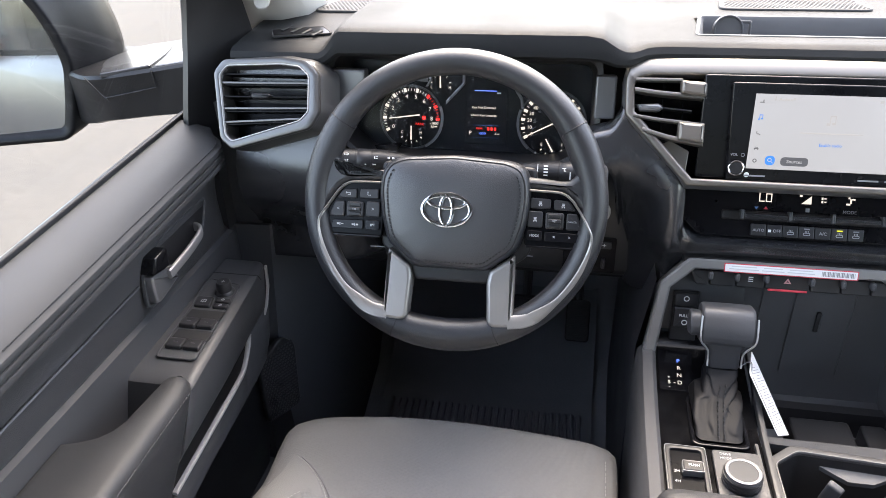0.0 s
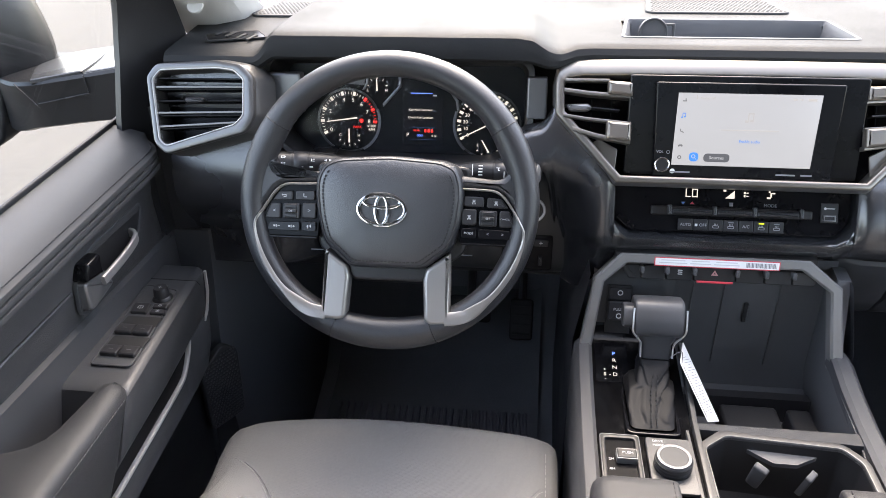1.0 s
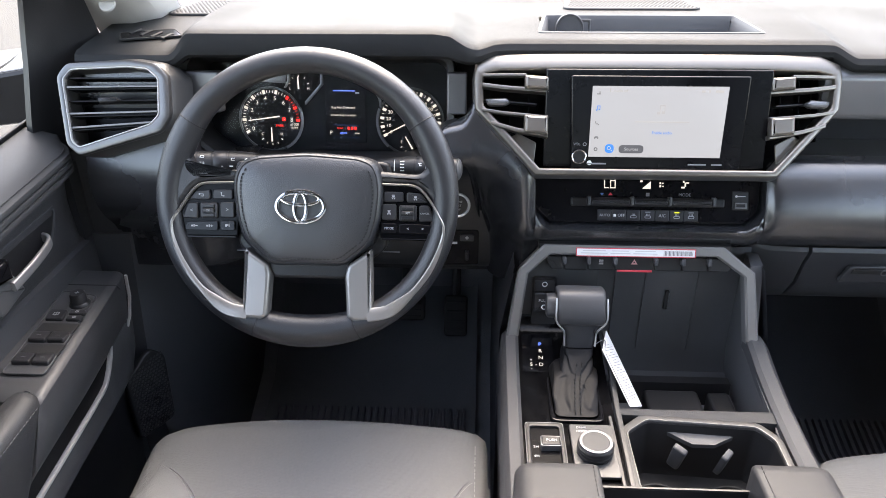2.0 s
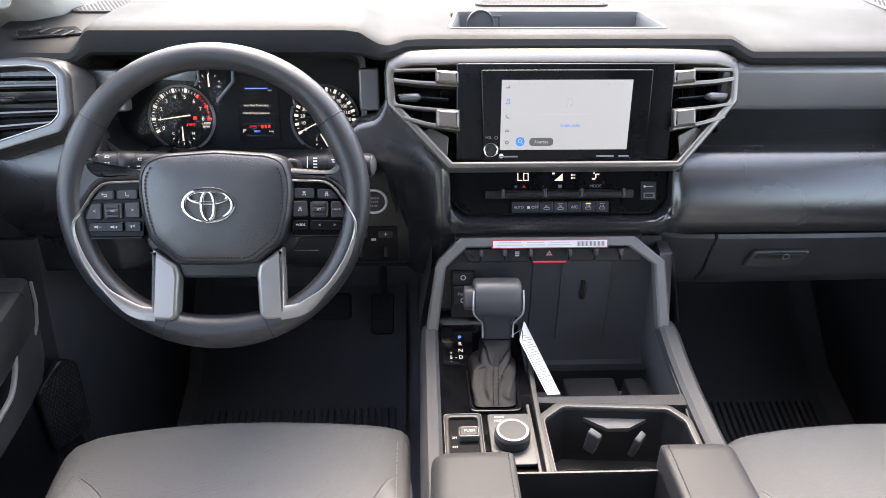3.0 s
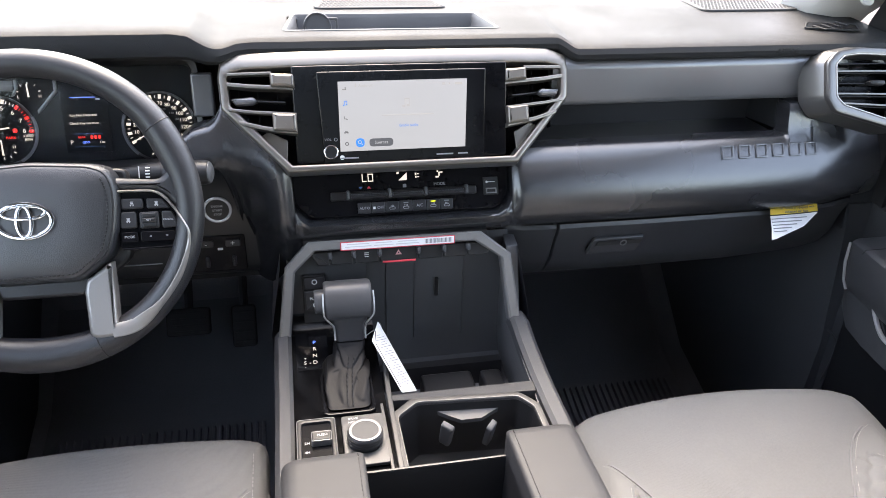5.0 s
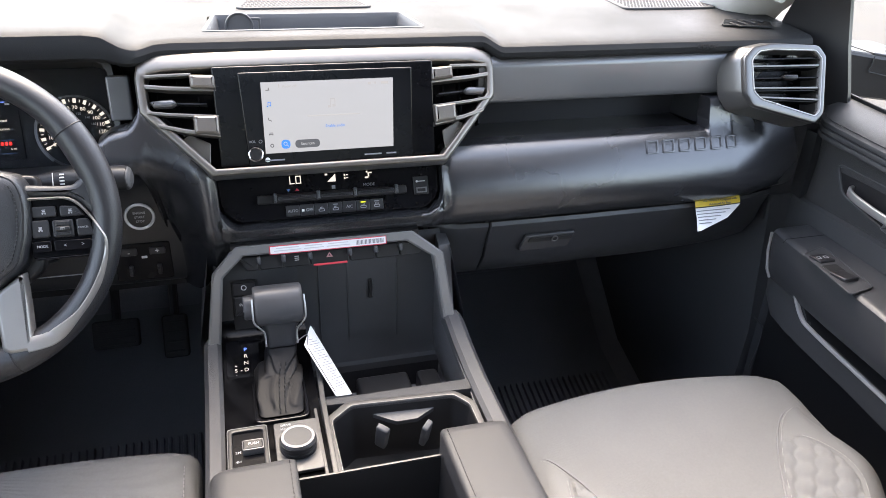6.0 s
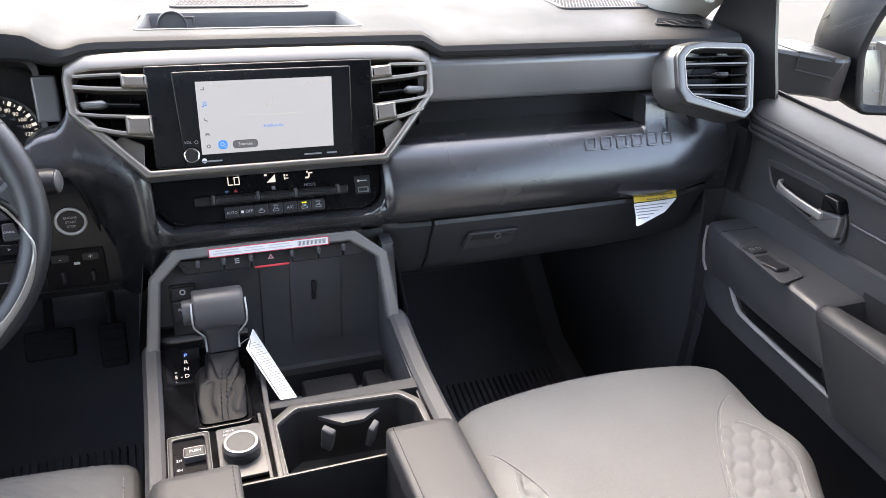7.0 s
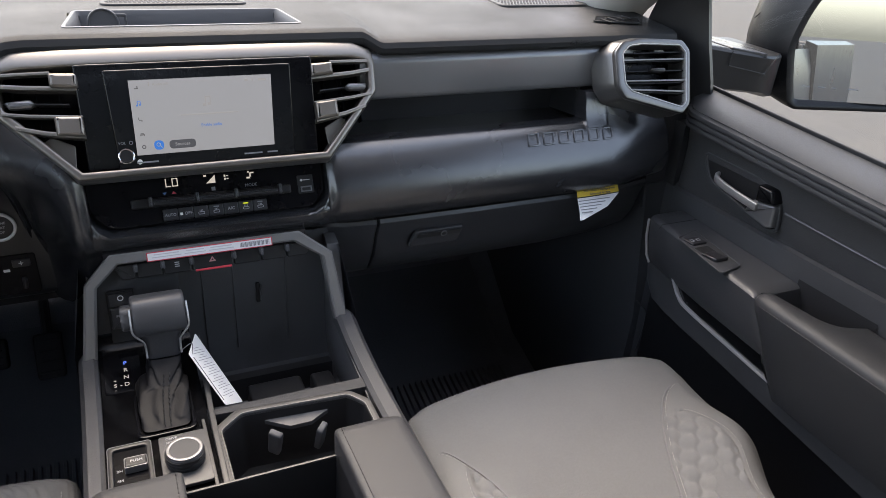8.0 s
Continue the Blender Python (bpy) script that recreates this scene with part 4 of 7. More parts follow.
for deg in (34, 146, 248.5, 291.5):
    a = radians(deg)
    low = max(0.0, -math.sin(a)) ** 6
    thumb = math.exp(-((deg - 25) / 14) ** 2) + math.exp(-((deg - 155) / 14) ** 2)
    wide = 0.0160 + 0.0050 * low + 0.0022 * thumb
    cr = 0.187 - wide - 0.0005
    path = [wp(cr + (wide + 0.0001) * math.cos(2 * math.pi * j / 24), a, 0.0166 * math.sin(2 * math.pi * j / 24)) for j in range(24)]
    part("rim_seam", tube(path, 0.0007, (WH.to_3x3() @ Vector((-math.sin(a), math.cos(a), 0))), 6, True), M_BLACK, rim)

# perforated grips
bm = bmesh.new()
for deg in [d + 0.9 * k for d in (-38, 158) for k in range(68)]:
    a = radians(deg)
    for q, ph in enumerate((0.10, 0.32, 0.54, 0.76, 0.98)):
        b = ph + (0.11 if round(deg / 0.9) % 2 else 0.0)
        thumb = math.exp(-((deg - 25) / 14) ** 2) + math.exp(-((deg - 155) / 14) ** 2)
        wd = 0.0160 + 0.0022 * thumb
        c = wp(0.187 - wd - 0.0005 + wd * math.cos(b), a, 0.0165 * math.sin(b))
        nrm = (WH.to_3x3() @ Vector((math.cos(a) * math.cos(b), math.sin(a) * math.cos(b), math.sin(b)))).normalized()
        u = nrm.orthogonal().normalized()
        v = nrm.cross(u)
        bm.faces.new([bm.verts.new(c + nrm * 0.00012 + (u * math.cos(k * math.pi / 3) + v * math.sin(k * math.pi / 3)) * 0.00055) for k in range(6)])
tagged(part("perforation", bm, M_BLACK, rim), kind="stuff")

# hub cover
def ab(s, dz=0.0):
    p = [(-0.078, 0.046), (-0.060, 0.053), (0.0045, 0.0575), (0.069, 0.053), (0.087, 0.046), (0.0935, 0.030), (0.0950, 0.010), (0.0915, -0.022), (0.0820, -0.053), (0.0475, -0.0805), (-0.0425, -0.0805), (-0.0755, -0.051), (-0.0835, -0.022), (-0.0872, 0.010), (-0.0862, 0.030)]
    return rounded(p, 0.008, 3)
base = ccw(ab(1))
bm = bmesh.new()
rings = []
for d, z in ((-0.002, -0.018), (-0.001, 0.006), (0.0, 0.010), (0.0015, 0.0135), (0.004, 0.0160), (0.009, 0.0180), (0.018, 0.0200), (0.032, 0.0218), (0.045, 0.0225)):
    f = max(0.0, 1 - d / 0.08)
    rings.append([WH @ Vector((0.0045 + (x - 0.0045) * f, -0.006 + (y + 0.006) * f, z - 0.06 * max(0, y * f - 0.035))) for x, y in base])
loops(bm, rings)
cover = part("airbag_cover", bm, M_AIRBAG, wheel, "grained black airbag cover")
seam = [(0.0045 + (x - 0.0045) * 0.885, -0.006 + (y + 0.006) * 0.885) for x, y in base]
path = [WH @ Vector((x, y, 0.0189 - 0.06 * max(0, y - 0.035))) for x, y in seam if y < 0.040]
i0 = max(range(len(path)), key=lambda i: (path[i] - path[i - 1]).length)
path = path[i0:] + path[:i0]
part("crease", tube([WH @ Vector((0.0045 + (x - 0.0045) * 0.945, -0.006 + (y + 0.006) * 0.945, 0.0162 - 0.06 * max(0, y * 0.945 - 0.035))) for x, y in base], 0.0009, WH.to_3x3() @ Vector((0, 0, 1)), 6, True), M_BLACK, cover)
stitches("stitching", path, M_BLACK, cover, 0.0030, 0.0016, 0.0008, WH.to_3x3() @ Vector((0, 0, 1)))
# emblem: plain chrome ovals
EM = at(WH, -0.0018, -0.0078, 0.0235)
def oval(cx, cy, rx, ry, w, h=0.0035):
    return ring_plate(circle(rx, 40, cx, cy, ry), circle(rx - w, 40, cx, cy, ry - w), h, 0.0009, EM, z0=-0.001)
em = part("emblem", oval(0, 0, 0.0312, 0.0215, 0.0050), M_CHROME, cover, "plain chrome oval emblem")
part("emblem_oval", oval(0, 0.0095, 0.0250, 0.0096, 0.0044), M_CHROME, em)
part("emblem_oval", oval(0, -0.0008, 0.0098, 0.0196, 0.0046), M_CHROME, em)

# lower housing and column shroud
bm = plate(rounded([(-0.055, -0.06), (0.064, -0.06), (0.050, -0.098), (-0.041, -0.098)], 0.006, 3), 0.018, 0.004, WH, z0=-0.014)
part("hub_housing", bm, M_DULLBLK, wheel)
bm = plate(rounded([(-0.092, 0.048), (0.101, 0.048), (0.098, -0.06), (0.045, -0.10), (-0.036, -0.10), (-0.089, -0.06)], 0.01, 3), 0.020, 0.004, WH, z0=-0.030)
part("hub_back", bm, M_DULLBLK, wheel)

for s in (-1, 1):
    def P(pts):
        return [(0.0030 + s * x, y) for x, y in pts]
    # upper arm from hub to rim
    bm = plate(rounded(P([(0.080, 0.0370), (0.126, 0.0328), (0.1365, 0.0332), (0.1425, 0.0385), (0.1470, 0.0540), (0.168, 0.050), (0.174, -0.004), (0.160, -0.014), (0.1515, -0.001), (0.1415, 0.0135), (0.130, 0.0208), (0.084, 0.0222)]), 0.004, 3), 0.023, 0.007, WH, z0=-0.014)
    part("spoke_cover", bm, M_LEATHER, wheel)
    ring = rounded(P([(0.084, 0.0205), (0.129, 0.0195), (0.1405, 0.0125), (0.1510, -0.002), (0.1665, -0.030), (0.162, -0.0465), (0.088, -0.0465)]), 0.003, 3)
    bm = plate(ring, 0.008, 0.0012, WH, z0=-0.004)
    face = part("switch_face", bm, M_FACE, wheel)
    keys = [([(0.0925, 0.0118), (0.1165, 0.0112), (0.1170, -0.0008), (0.0925, -0.0008)], 0), ([(0.1205, 0.0110), (0.1380, 0.0095), (0.1465, -0.0018), (0.1205, -0.0015)], 1),
            ([(0.0905, -0.0040), (0.108, -0.0040), (0.1085, -0.0235), (0.0905, -0.0235)], 2), ([(0.1115, -0.0050), (0.1330, -0.0050), (0.1330, -0.0245), (0.1115, -0.0245)], 3),
            ([(0.1360, -0.0050), (0.1478, -0.0050), (0.1560, -0.0245), (0.1360, -0.0250)], 4), ([(0.0905, -0.0275), (0.1085, -0.0275), (0.1085, -0.0395), (0.0905, -0.0395)], 5),
            ([(0.1115, -0.0278), (0.1500, -0.0288), (0.1530, -0.0395), (0.1115, -0.0395)], 6)]
    for q, idx in keys:
        bm = plate(rounded(P(q), 0.0028, 3), 0.0042, 0.0014 if idx < 5 else 0.0006, WH, z0=0.0035)
        key = part("wheel_button", bm, M_KEYG if idx < 5 else M_GLOSS, face)
        cx, cy = sum(a for a, b in P(q)) / 4, sum(b for a, b in q) / 4
        def sign(shapes):
            bm = bmesh.new()
            for w_, h_, dx, dy in shapes:
                plate(rect(w_, h_, cx + dx, cy + dy), 0.0003, 0.0001, WH, bm, z0=0.0077, steps=1)
            part("key_sign", bm, M_SIGN, key)
        if idx == 3:
            for dy in (-0.0058, 0.0, 0.0058):
                bm = plate(rounded(rect(0.0150, 0.0050, cx, cy + dy), 0.001, 2), 0.0045 - abs(dy) * 0.25, 0.0012, WH, z0=0.006)
                part("roller", bm, M_DULLBLK, key)
            lettering("OK" if s < 0 else "SET", 0.0034, at(WH, cx, cy, 0.0108), M_SIGN, key)
        elif s > 0 and idx == 4:
            lettering("CANCEL", 0.0029, at(WH, cx - 0.001, cy, 0.0080), M_SIGN, key)
        elif s > 0 and idx == 5:
            lettering("MODE", 0.0040, at(WH, cx, cy, 0.0080), M_SIGN, key)
        elif idx == 6 and s > 0:
            for g, dx in (("<", -0.009), (">", 0.009)):
                lettering(g, 0.0055, at(WH, cx + dx, cy, 0.0080), M_SIGN, key)
        elif s < 0 and idx in (2, 4):
            lettering("<" if idx == 4 else ">", 0.0065, at(WH, cx, cy, 0.0080), M_SIGN, key)
        elif idx == 6:
            sign([(0.0026, 0.0020, -0.012, 0), (0.0010, 0.0036, -0.0095, 0), (0.0030, 0.0007, -0.0065, 0), (0.0026, 0.0020, 0.007, 0), (0.0010, 0.0036, 0.0095, 0), (0.0030, 0.0007, 0.0125, 0), (0.0007, 0.0030, 0.0125, 0)])
        elif s < 0 and idx == 0:
            sign([(0.0014, 0.0014, -0.0018, 0.0018), (0.0009, 0.0030, -0.0018, 0.0), (0.0016, 0.0009, -0.0006, -0.0018), (0.0014, 0.0014, 0.0012, -0.0018)])
        elif s < 0 and idx == 1:
            sign([(0.0052, 0.0008, 0.0, 0.0012), (0.0008, 0.0030, 0.0026, 0.0), (0.0034, 0.0008, 0.001, -0.0014), (0.0014, 0.0022, -0.0024, 0.0012)])
        elif s < 0 and idx == 5:
            sign([(0.0018, 0.0030, -0.0016, 0), (0.0008, 0.0018, 0.0006, 0.0008), (0.0008, 0.0034, 0.0022, 0.0004)])
        else:
            sign([(0.0036, 0.0007, 0.0, 0.0020), (0.0030, 0.0018, 0.0, 0.0004), (0.0044, 0.0007, 0.0, -0.0014), (0.0010, 0.0012, -0.0014, -0.0024), (0.0010, 0.0012, 0.0014, -0.0024)])
    bm = plate(rounded(P([(0.090, -0.0462), (0.158, -0.0462), (0.163, -0.0488), (0.090, -0.0488)]), 0.0008, 2), 0.007, 0.0008, WH, z0=-0.002)
    part("switch_edge", bm, M_GLOSS, wheel, "glossy black edge below the switches")
    # silver lower spoke, and the band from the switches along the rim down to it
    bm = plate(rounded(P([(0.0775, -0.0600), (0.0490, -0.0800), (0.0460, -0.0940), (0.0490, -0.1440), (0.0560, -0.1490), (0.0810, -0.1480), (0.0800, -0.1310), (0.0795, -0.1000)]), 0.003, 3), 0.020, 0.005, WH @ Matrix(((1, 0, 0, 0), (0, 1, 0, 0), (0, -0.088, 1, -0.0053), (0, 0, 0, 1))), z0=-0.010)
    sp = part("lower_spoke", bm, M_WSILV, wheel, "satin silver lower spoke")
    mid = smooth_path([(*q, 0) for q in P([(0.0860, 0.0206), (0.108, 0.0200), (0.1285, 0.0188), (0.1405, 0.0115), (0.1515, -0.0030), (0.1610, -0.0185), (0.1660, -0.0320), (0.1625, -0.0540), (0.1520, -0.0800), (0.1340, -0.1065), (0.1130, -0.1265), (0.0960, -0.1370), (0.0740, -0.1410)])], 5)
    outer, inner = [], []
    for k, q in enumerate(mid):
        d = mid[min(k + 1, len(mid) - 1)] - mid[max(k - 1, 0)]
        nrm = Vector((d.y, -d.x, 0)).normalized() * (-s)
        hw = 0.0014 + 0.0022 * step(-0.02, -0.09, q.y) + 0.0045 * step(-0.108, -0.136, q.y)
        outer.append(q + nrm * hw)
        inner.append(q - nrm * hw)
    def on_rim(p):
        d = (math.hypot(p.x, p.y) - 0.1705) / 0.0165
        return max(0.0105 if p.y > -0.06 else 0.0158, 0.0165 * math.sqrt(max(0.0, 1 - d * d)) + 0.0016)
    rings = []
    for o_, i_ in zip(outer, inner):
        zo, zi = on_rim(o_), on_rim(i_)
        d = (i_ - o_).normalized() * 0.0012
        rings.append([WH @ Vector(q) for q in ((o_.x, o_.y, zo - 0.010), (o_.x, o_.y, zo - 0.0012), (o_.x + d.x, o_.y + d.y, zo), ((o_.x + i_.x) / 2, (o_.y + i_.y) / 2, (zo + zi) / 2 + 0.0006), (i_.x - d.x, i_.y - d.y, zi), (i_.x, i_.y, zi - 0.0012), (i_.x, i_.y, zi - 0.016))])
    part("rim_band", loops(bmesh.new(), rings), M_WSILV, sp, "silver band along the rim")
bm = bmesh.new()
rings = []
for d, y in ((0.050, 0.84), (0.060, 0.90), (0.070, 0.97), (0.080, 1.05)):
    c = Vector((-0.4475, y, 0.715 - (y - 0.84) * 0.42))
    rings.append([(c.x + x * d / 0.06, c.y, c.z + z * d / 0.06) for x, z in rounded(rect(0.12, 0.10), 0.025, 4)])
loops(bm, rings)
part("column_shroud", bm, M_PLAST, wheel)

# stalks behind the wheel
def stalk(side):
    s = thing("column_stalk", (-0.452 + side * 0.06, 0.92, 0.74), "black plastic column stalk with white switch marks", "stalk", "column stalks")
    a, b = (Vector((-0.500, 0.945, 0.737)), Vector((-0.653, 0.925, 0.7425))) if side < 0 else (Vector((-0.400, 0.945, 0.733)), Vector((-0.2640, 0.925, 0.7380)))
    d = (b - a)
    path = [a + d * t for t in (0, 0.2, 0.34, 0.46, 0.56, 0.66, 0.78, 0.94, 0.985, 1.0)]
    part("lever", tube(path, 0.0165, (0, 0, 1), 20, scale=[0.40, 0.62, 0.84, 0.96, 1.0, 1.0, 1.0, 1.0, 0.93, 0.72]), M_DULLBLK, s)
    part("switch_collar", tube([a + d * t for t in (0.575, 0.58, 0.69, 0.695)], 0.0169, (0, 0, 1), 20, scale=[0.97, 1.0, 1.0, 0.97]), M_KEY, s)
    for t in (0.56, 0.71, 0.84):
        part("stalk_groove", tube([a + d * (t - 0.006), a + d * (t + 0.006)], 0.01655, (0, 0, 1), 20), M_BLACK, s)
    if side > 0:
        part("lever_tip", tube([a + d * t for t in (0.87, 0.90, 0.96, 1.0, 1.02)], 0.0165, (0, 0, 1), 20, scale=[0.85, 0.96, 0.96, 0.84, 0.5]), M_TIP, s, "light grey rounded lever tip")
    def mark(t, ang, shapes):
        c, r = a + d * t, 0.0172
        m = face_frame((c.x, c.y - r * math.cos(radians(ang)), c.z + r * math.sin(radians(ang))), ang)
        bm = bmesh.new()
        for w, h, u, v in shapes:
            plate(rect(w, h, u, v), 0.0003, 0.0001, m, bm, steps=1)
        part("stalk_mark", bm, M_WHITE, s)
    if side < 0:
        for k in range(8):
            q = radians(45 * k)
            mark(0.915 + 0.0036 / d.length * math.cos(q), 22 + 12.0 * math.sin(q), [(0.0011, 0.0011, 0, 0)])
        mark(0.915, 22, [(0.0034, 0.0008, 0, 0.0014), (0.0034, 0.0008, 0, -0.0014), (0.0008, 0.0034, 0.0014, 0), (0.0008, 0.0034, -0.0014, 0)])
        mark(0.90, 62, [(0.007, 0.0008, -0.002, -0.001), (0.0012, 0.0034, 0.004, 0), (0.0034, 0.0008, 0.006, 0.0014), (0.0034, 0.0008, 0.006, -0.0014)])
        mark(0.775, 52, [(0.0012, 0.0036, -0.003, 0), (0.0036, 0.0008, 0, 0.0014), (0.0036, 0.0008, 0, -0.0014), (0.0008, 0.003, 0.002, 0)])
        mark(0.775, 22, [(0.0022, 0.0008, -0.002, 0.001), (0.0022, 0.0008, -0.002, -0.001), (0.0022, 0.0008, 0.002, 0.001), (0.0022, 0.0008, 0.002, -0.001)])
        mark(0.775, -2, [(0.0070, 0.0018, 0, 0)])
        mark(0.50, 38, [(0.0012, 0.0036, -0.003, 0), (0.0030, 0.0008, 0, 0.0014), (0.0030, 0.0008, 0, -0.0014)])
        mark(0.37, 38, [(0.0018, 0.0030, -0.0025, 0), (0.0018, 0.0014, -0.0042, 0), (0.0018, 0.0030, 0.0025, 0), (0.0018, 0.0014, 0.0042, 0)])
        mark(0.52, 6, [(0.0050, 0.0016, 0, 0)])
        mark(0.60, 6, [(0.0024, 0.0010, 0, 0)])
    else:
        for ang in (8, 22, 36, 50):
            mark(0.42, ang, [(0.0056, 0.0018, 0, 0)])
        mark(0.34, 30, [(0.0010, 0.016, 0, 0)])
        mark(0.60, 40, [(0.0050, 0.0009, 0, 0.0012), (0.0009, 0.0034, 0.0, -0.0006), (0.0030, 0.0009, 0.001, -0.0022)])
        mark(0.66, 14, [(0.0012, 0.0100, 0, 0)])
        mark(0.76, 46, [(0.0044, 0.0018, 0, 0)])
stalk(-1)
stalk(1)

# ---- instrument cluster ----
CL = face_frame((0, 1.0709, 0.7998), 13)
clu = thing("instrument_cluster", (-0.47, 1.08, 0.73), "black instrument cluster with white dial markings and a red warning lamp", "instrument cluster")
bm = plate(rounded(rect(0.40, 0.15, -0.472, -0.022), 0.02, 4), 0.01, 0.002, CL, z0=-0.012)
part("backing", bm, M_DIAL, clu)
# shroud from the hood to the dials
o = rounded([(-0.655, -0.055), (-0.610, -0.088), (-0.335, -0.088), (-0.286, -0.055), (-0.286, 0.046), (-0.655, 0.046)], 0.02, 4)
bm = bmesh.new()
loops(bm, [[CL @ Vector((-0.472 + (x + 0.472) * f, y * g + c, z)) for x, y in ccw(o)] for f, g, c, z in ((0.99, 1.0, 0.0, -0.004), (1.0, 1.0, 0.0, 0.02), (1.01, 1.05, 0.002, 0.05), (1.02, 1.08, 0.004, 0.066), (1.06, 1.16, 0.006, 0.068))], cap0=False, cap1=False)
part("shroud", bm, M_DULLBLK, clu)
# grey blocks between cluster and vents
for x in (-0.634, -0.2705):
    m = face_frame((x, 0.998, 0.822), 10)
    bm = plate(rounded(rect(0.050 if x < -0.4 else 0.028, 0.058), 0.003, 2), 0.02, 0.003, m, z0=-0.018)
    part("end_trim", bm, M_STRIP, clu, "satin grey end block")
Z0 = 0.0005
def ring_mark(cx, cy, r0, r1, mt, name="dial_ring", a0=0.0, a1=360.0, z=Z0, k=48):
    bm = bmesh.new()
    ang = [radians(a0 + (a1 - a0) * q / k) for q in range(k + 1)]
    loops(bm, [[CL @ Vector((cx + r * math.cos(a), cy + r * math.sin(a), z + dz)) for r, dz in ((r0, 0), (r0, 0.002), (r1, 0.002), (r1, 0))] for a in ang])
    return part(name, bm, mt, clu)

def dial(cx, cy, r, a0, a1, marks, words, red, parent_name, tick, word_size, arc):
    bm = plate(circle(r, 48, cx, cy), 0.002, 0.0005, CL, z0=-0.002)
    face = part(parent_name, bm, M_DIAL, clu, "round dial with white scale")
    ring_mark(cx, cy, r + 0.0008, r + 0.0044, M_STRIP, "dial_arc", *arc, z=0.0009)
    ring_mark(cx, cy, r, r + 0.0030, M_PLAST)
    for k in range(marks + 1):
        t = k / marks
        a = radians(a0 + (a1 - a0) * t)
        big = k % tick == 0
        l, w = (0.0062, 0.0042) if big else (0.0038, 0.0010)
        c = Vector((cx + (r - 0.0048) * math.cos(a), cy + (r - 0.0048) * math.sin(a)))
        bm = plate(rect(l, w), 0.0003, 0.0001, at(CL, c.x, c.y, Z0, math.degrees(a)), steps=1)
        part("scale_tick", bm, G_RED if t >= red else G_WHITE, face)
    for k, s in enumerate(words):
        if s:
            a = radians(a0 + (a1 - a0) * k / (len(words) - 1))
            lettering(s, word_size, at(CL, cx + (r - 0.0145) * math.cos(a), cy + (r - 0.0145) * math.sin(a), Z0), G_WHITE, face)
    return face

def needle(cx, cy, ang, l, parent, w=0.0022):
    bm = plate([(-0.004, -w / 2), (l, -w * 0.3), (l, w * 0.3), (-0.004, w / 2)], 0.0008, 0.0002, at(CL, cx, cy, 0.003, ang), steps=1)
    part("needle", bm, G_WHITE, parent)

tach = dial(-0.5585, -0.040, 0.0465, 208, -2, 32, ["0", "1", "2", "3", "4", "5", "6", "7", "8"], 0.74, "rev_counter", 4, 0.0085, (-62, 22))
needle(-0.5585 + 0.01, -0.036, 188, 0.045, tach)
lettering("x1000", 0.0055, at(CL, -0.5225, -0.048, Z0), G_WHITE, tach)
lettering("RPM", 0.0055, at(CL, -0.5225, -0.0535, Z0), G_WHITE, tach)
speed = dial(-0.343, -0.042, 0.0485, 208, -2, 24, ["0", "10", "20", "30", "40", "50", "60", "70", "80", "90", "100", "110", "120"], 2.0, "speedometer", 2, 0.0074, (158, 228))
needle(-0.343, -0.042, 207, 0.040, speed)
lettering("MPH", 0.006, at(CL, -0.309, -0.055, Z0), G_WHITE, speed)
for t, s in ((0.16, "20"), (0.33, "40"), (0.5, "80"), (0.63, "120"), (0.76, "140"), (0.88, "160")):
    a = radians(208 - 210 * t)
    lettering(s, 0.0045, at(CL, -0.343 + 0.026 * math.cos(a), -0.042 + 0.026 * math.sin(a), Z0), M_GREYINK, speed)
# warning lamp and word beside the rev counter
bm = plate(rounded(rect(0.006, 0.006, -0.5385, -0.040), 0.002, 3), 0.0003, 0.0001, CL, z0=Z0, steps=1)
part("warning_lamp", bm, G_RED, clu)
lettering("PARK", 0.0055, at(CL, -0.545, -0.050, Z0), G_RED, clu)
# small gauges: temperature, oil and fuel
def small(cx, cy, ang, a0, a1, r, w0, w1):
    for q in range(5):
        a = radians(a0 + (a1 - a0) * q / 4)
        bm = plate(rect(0.0032, 0.0016 if q in (0, 4) else 0.0010), 0.0003, 0.0001, at(CL, cx + r * math.cos(a), cy + r * math.sin(a) + (0.010 if a0 > 180 else 0.0), Z0, math.degrees(a)), steps=1)
        part("gauge_tick", bm, G_WHITE, clu)
    needle(cx, cy, ang, r * 0.95, clu, 0.0026)
    for w, a in ((w0, a0), (w1, a1)):
        if w:
            lettering(w, 0.006, at(CL, cx + 0.98 * r * math.cos(radians(a)), cy + (0.0070 if a0 > 180 else -0.0035), Z0), G_WHITE, clu)
small(-0.5580, -0.070, 90, 215, 325, 0.0185, "C", "H")
small(-0.5130, 0.010, 92, 165, 15, 0.0150, "L", "H")
small(-0.3420, -0.0800, 120, 215, 325, 0.0190, "E", "F")
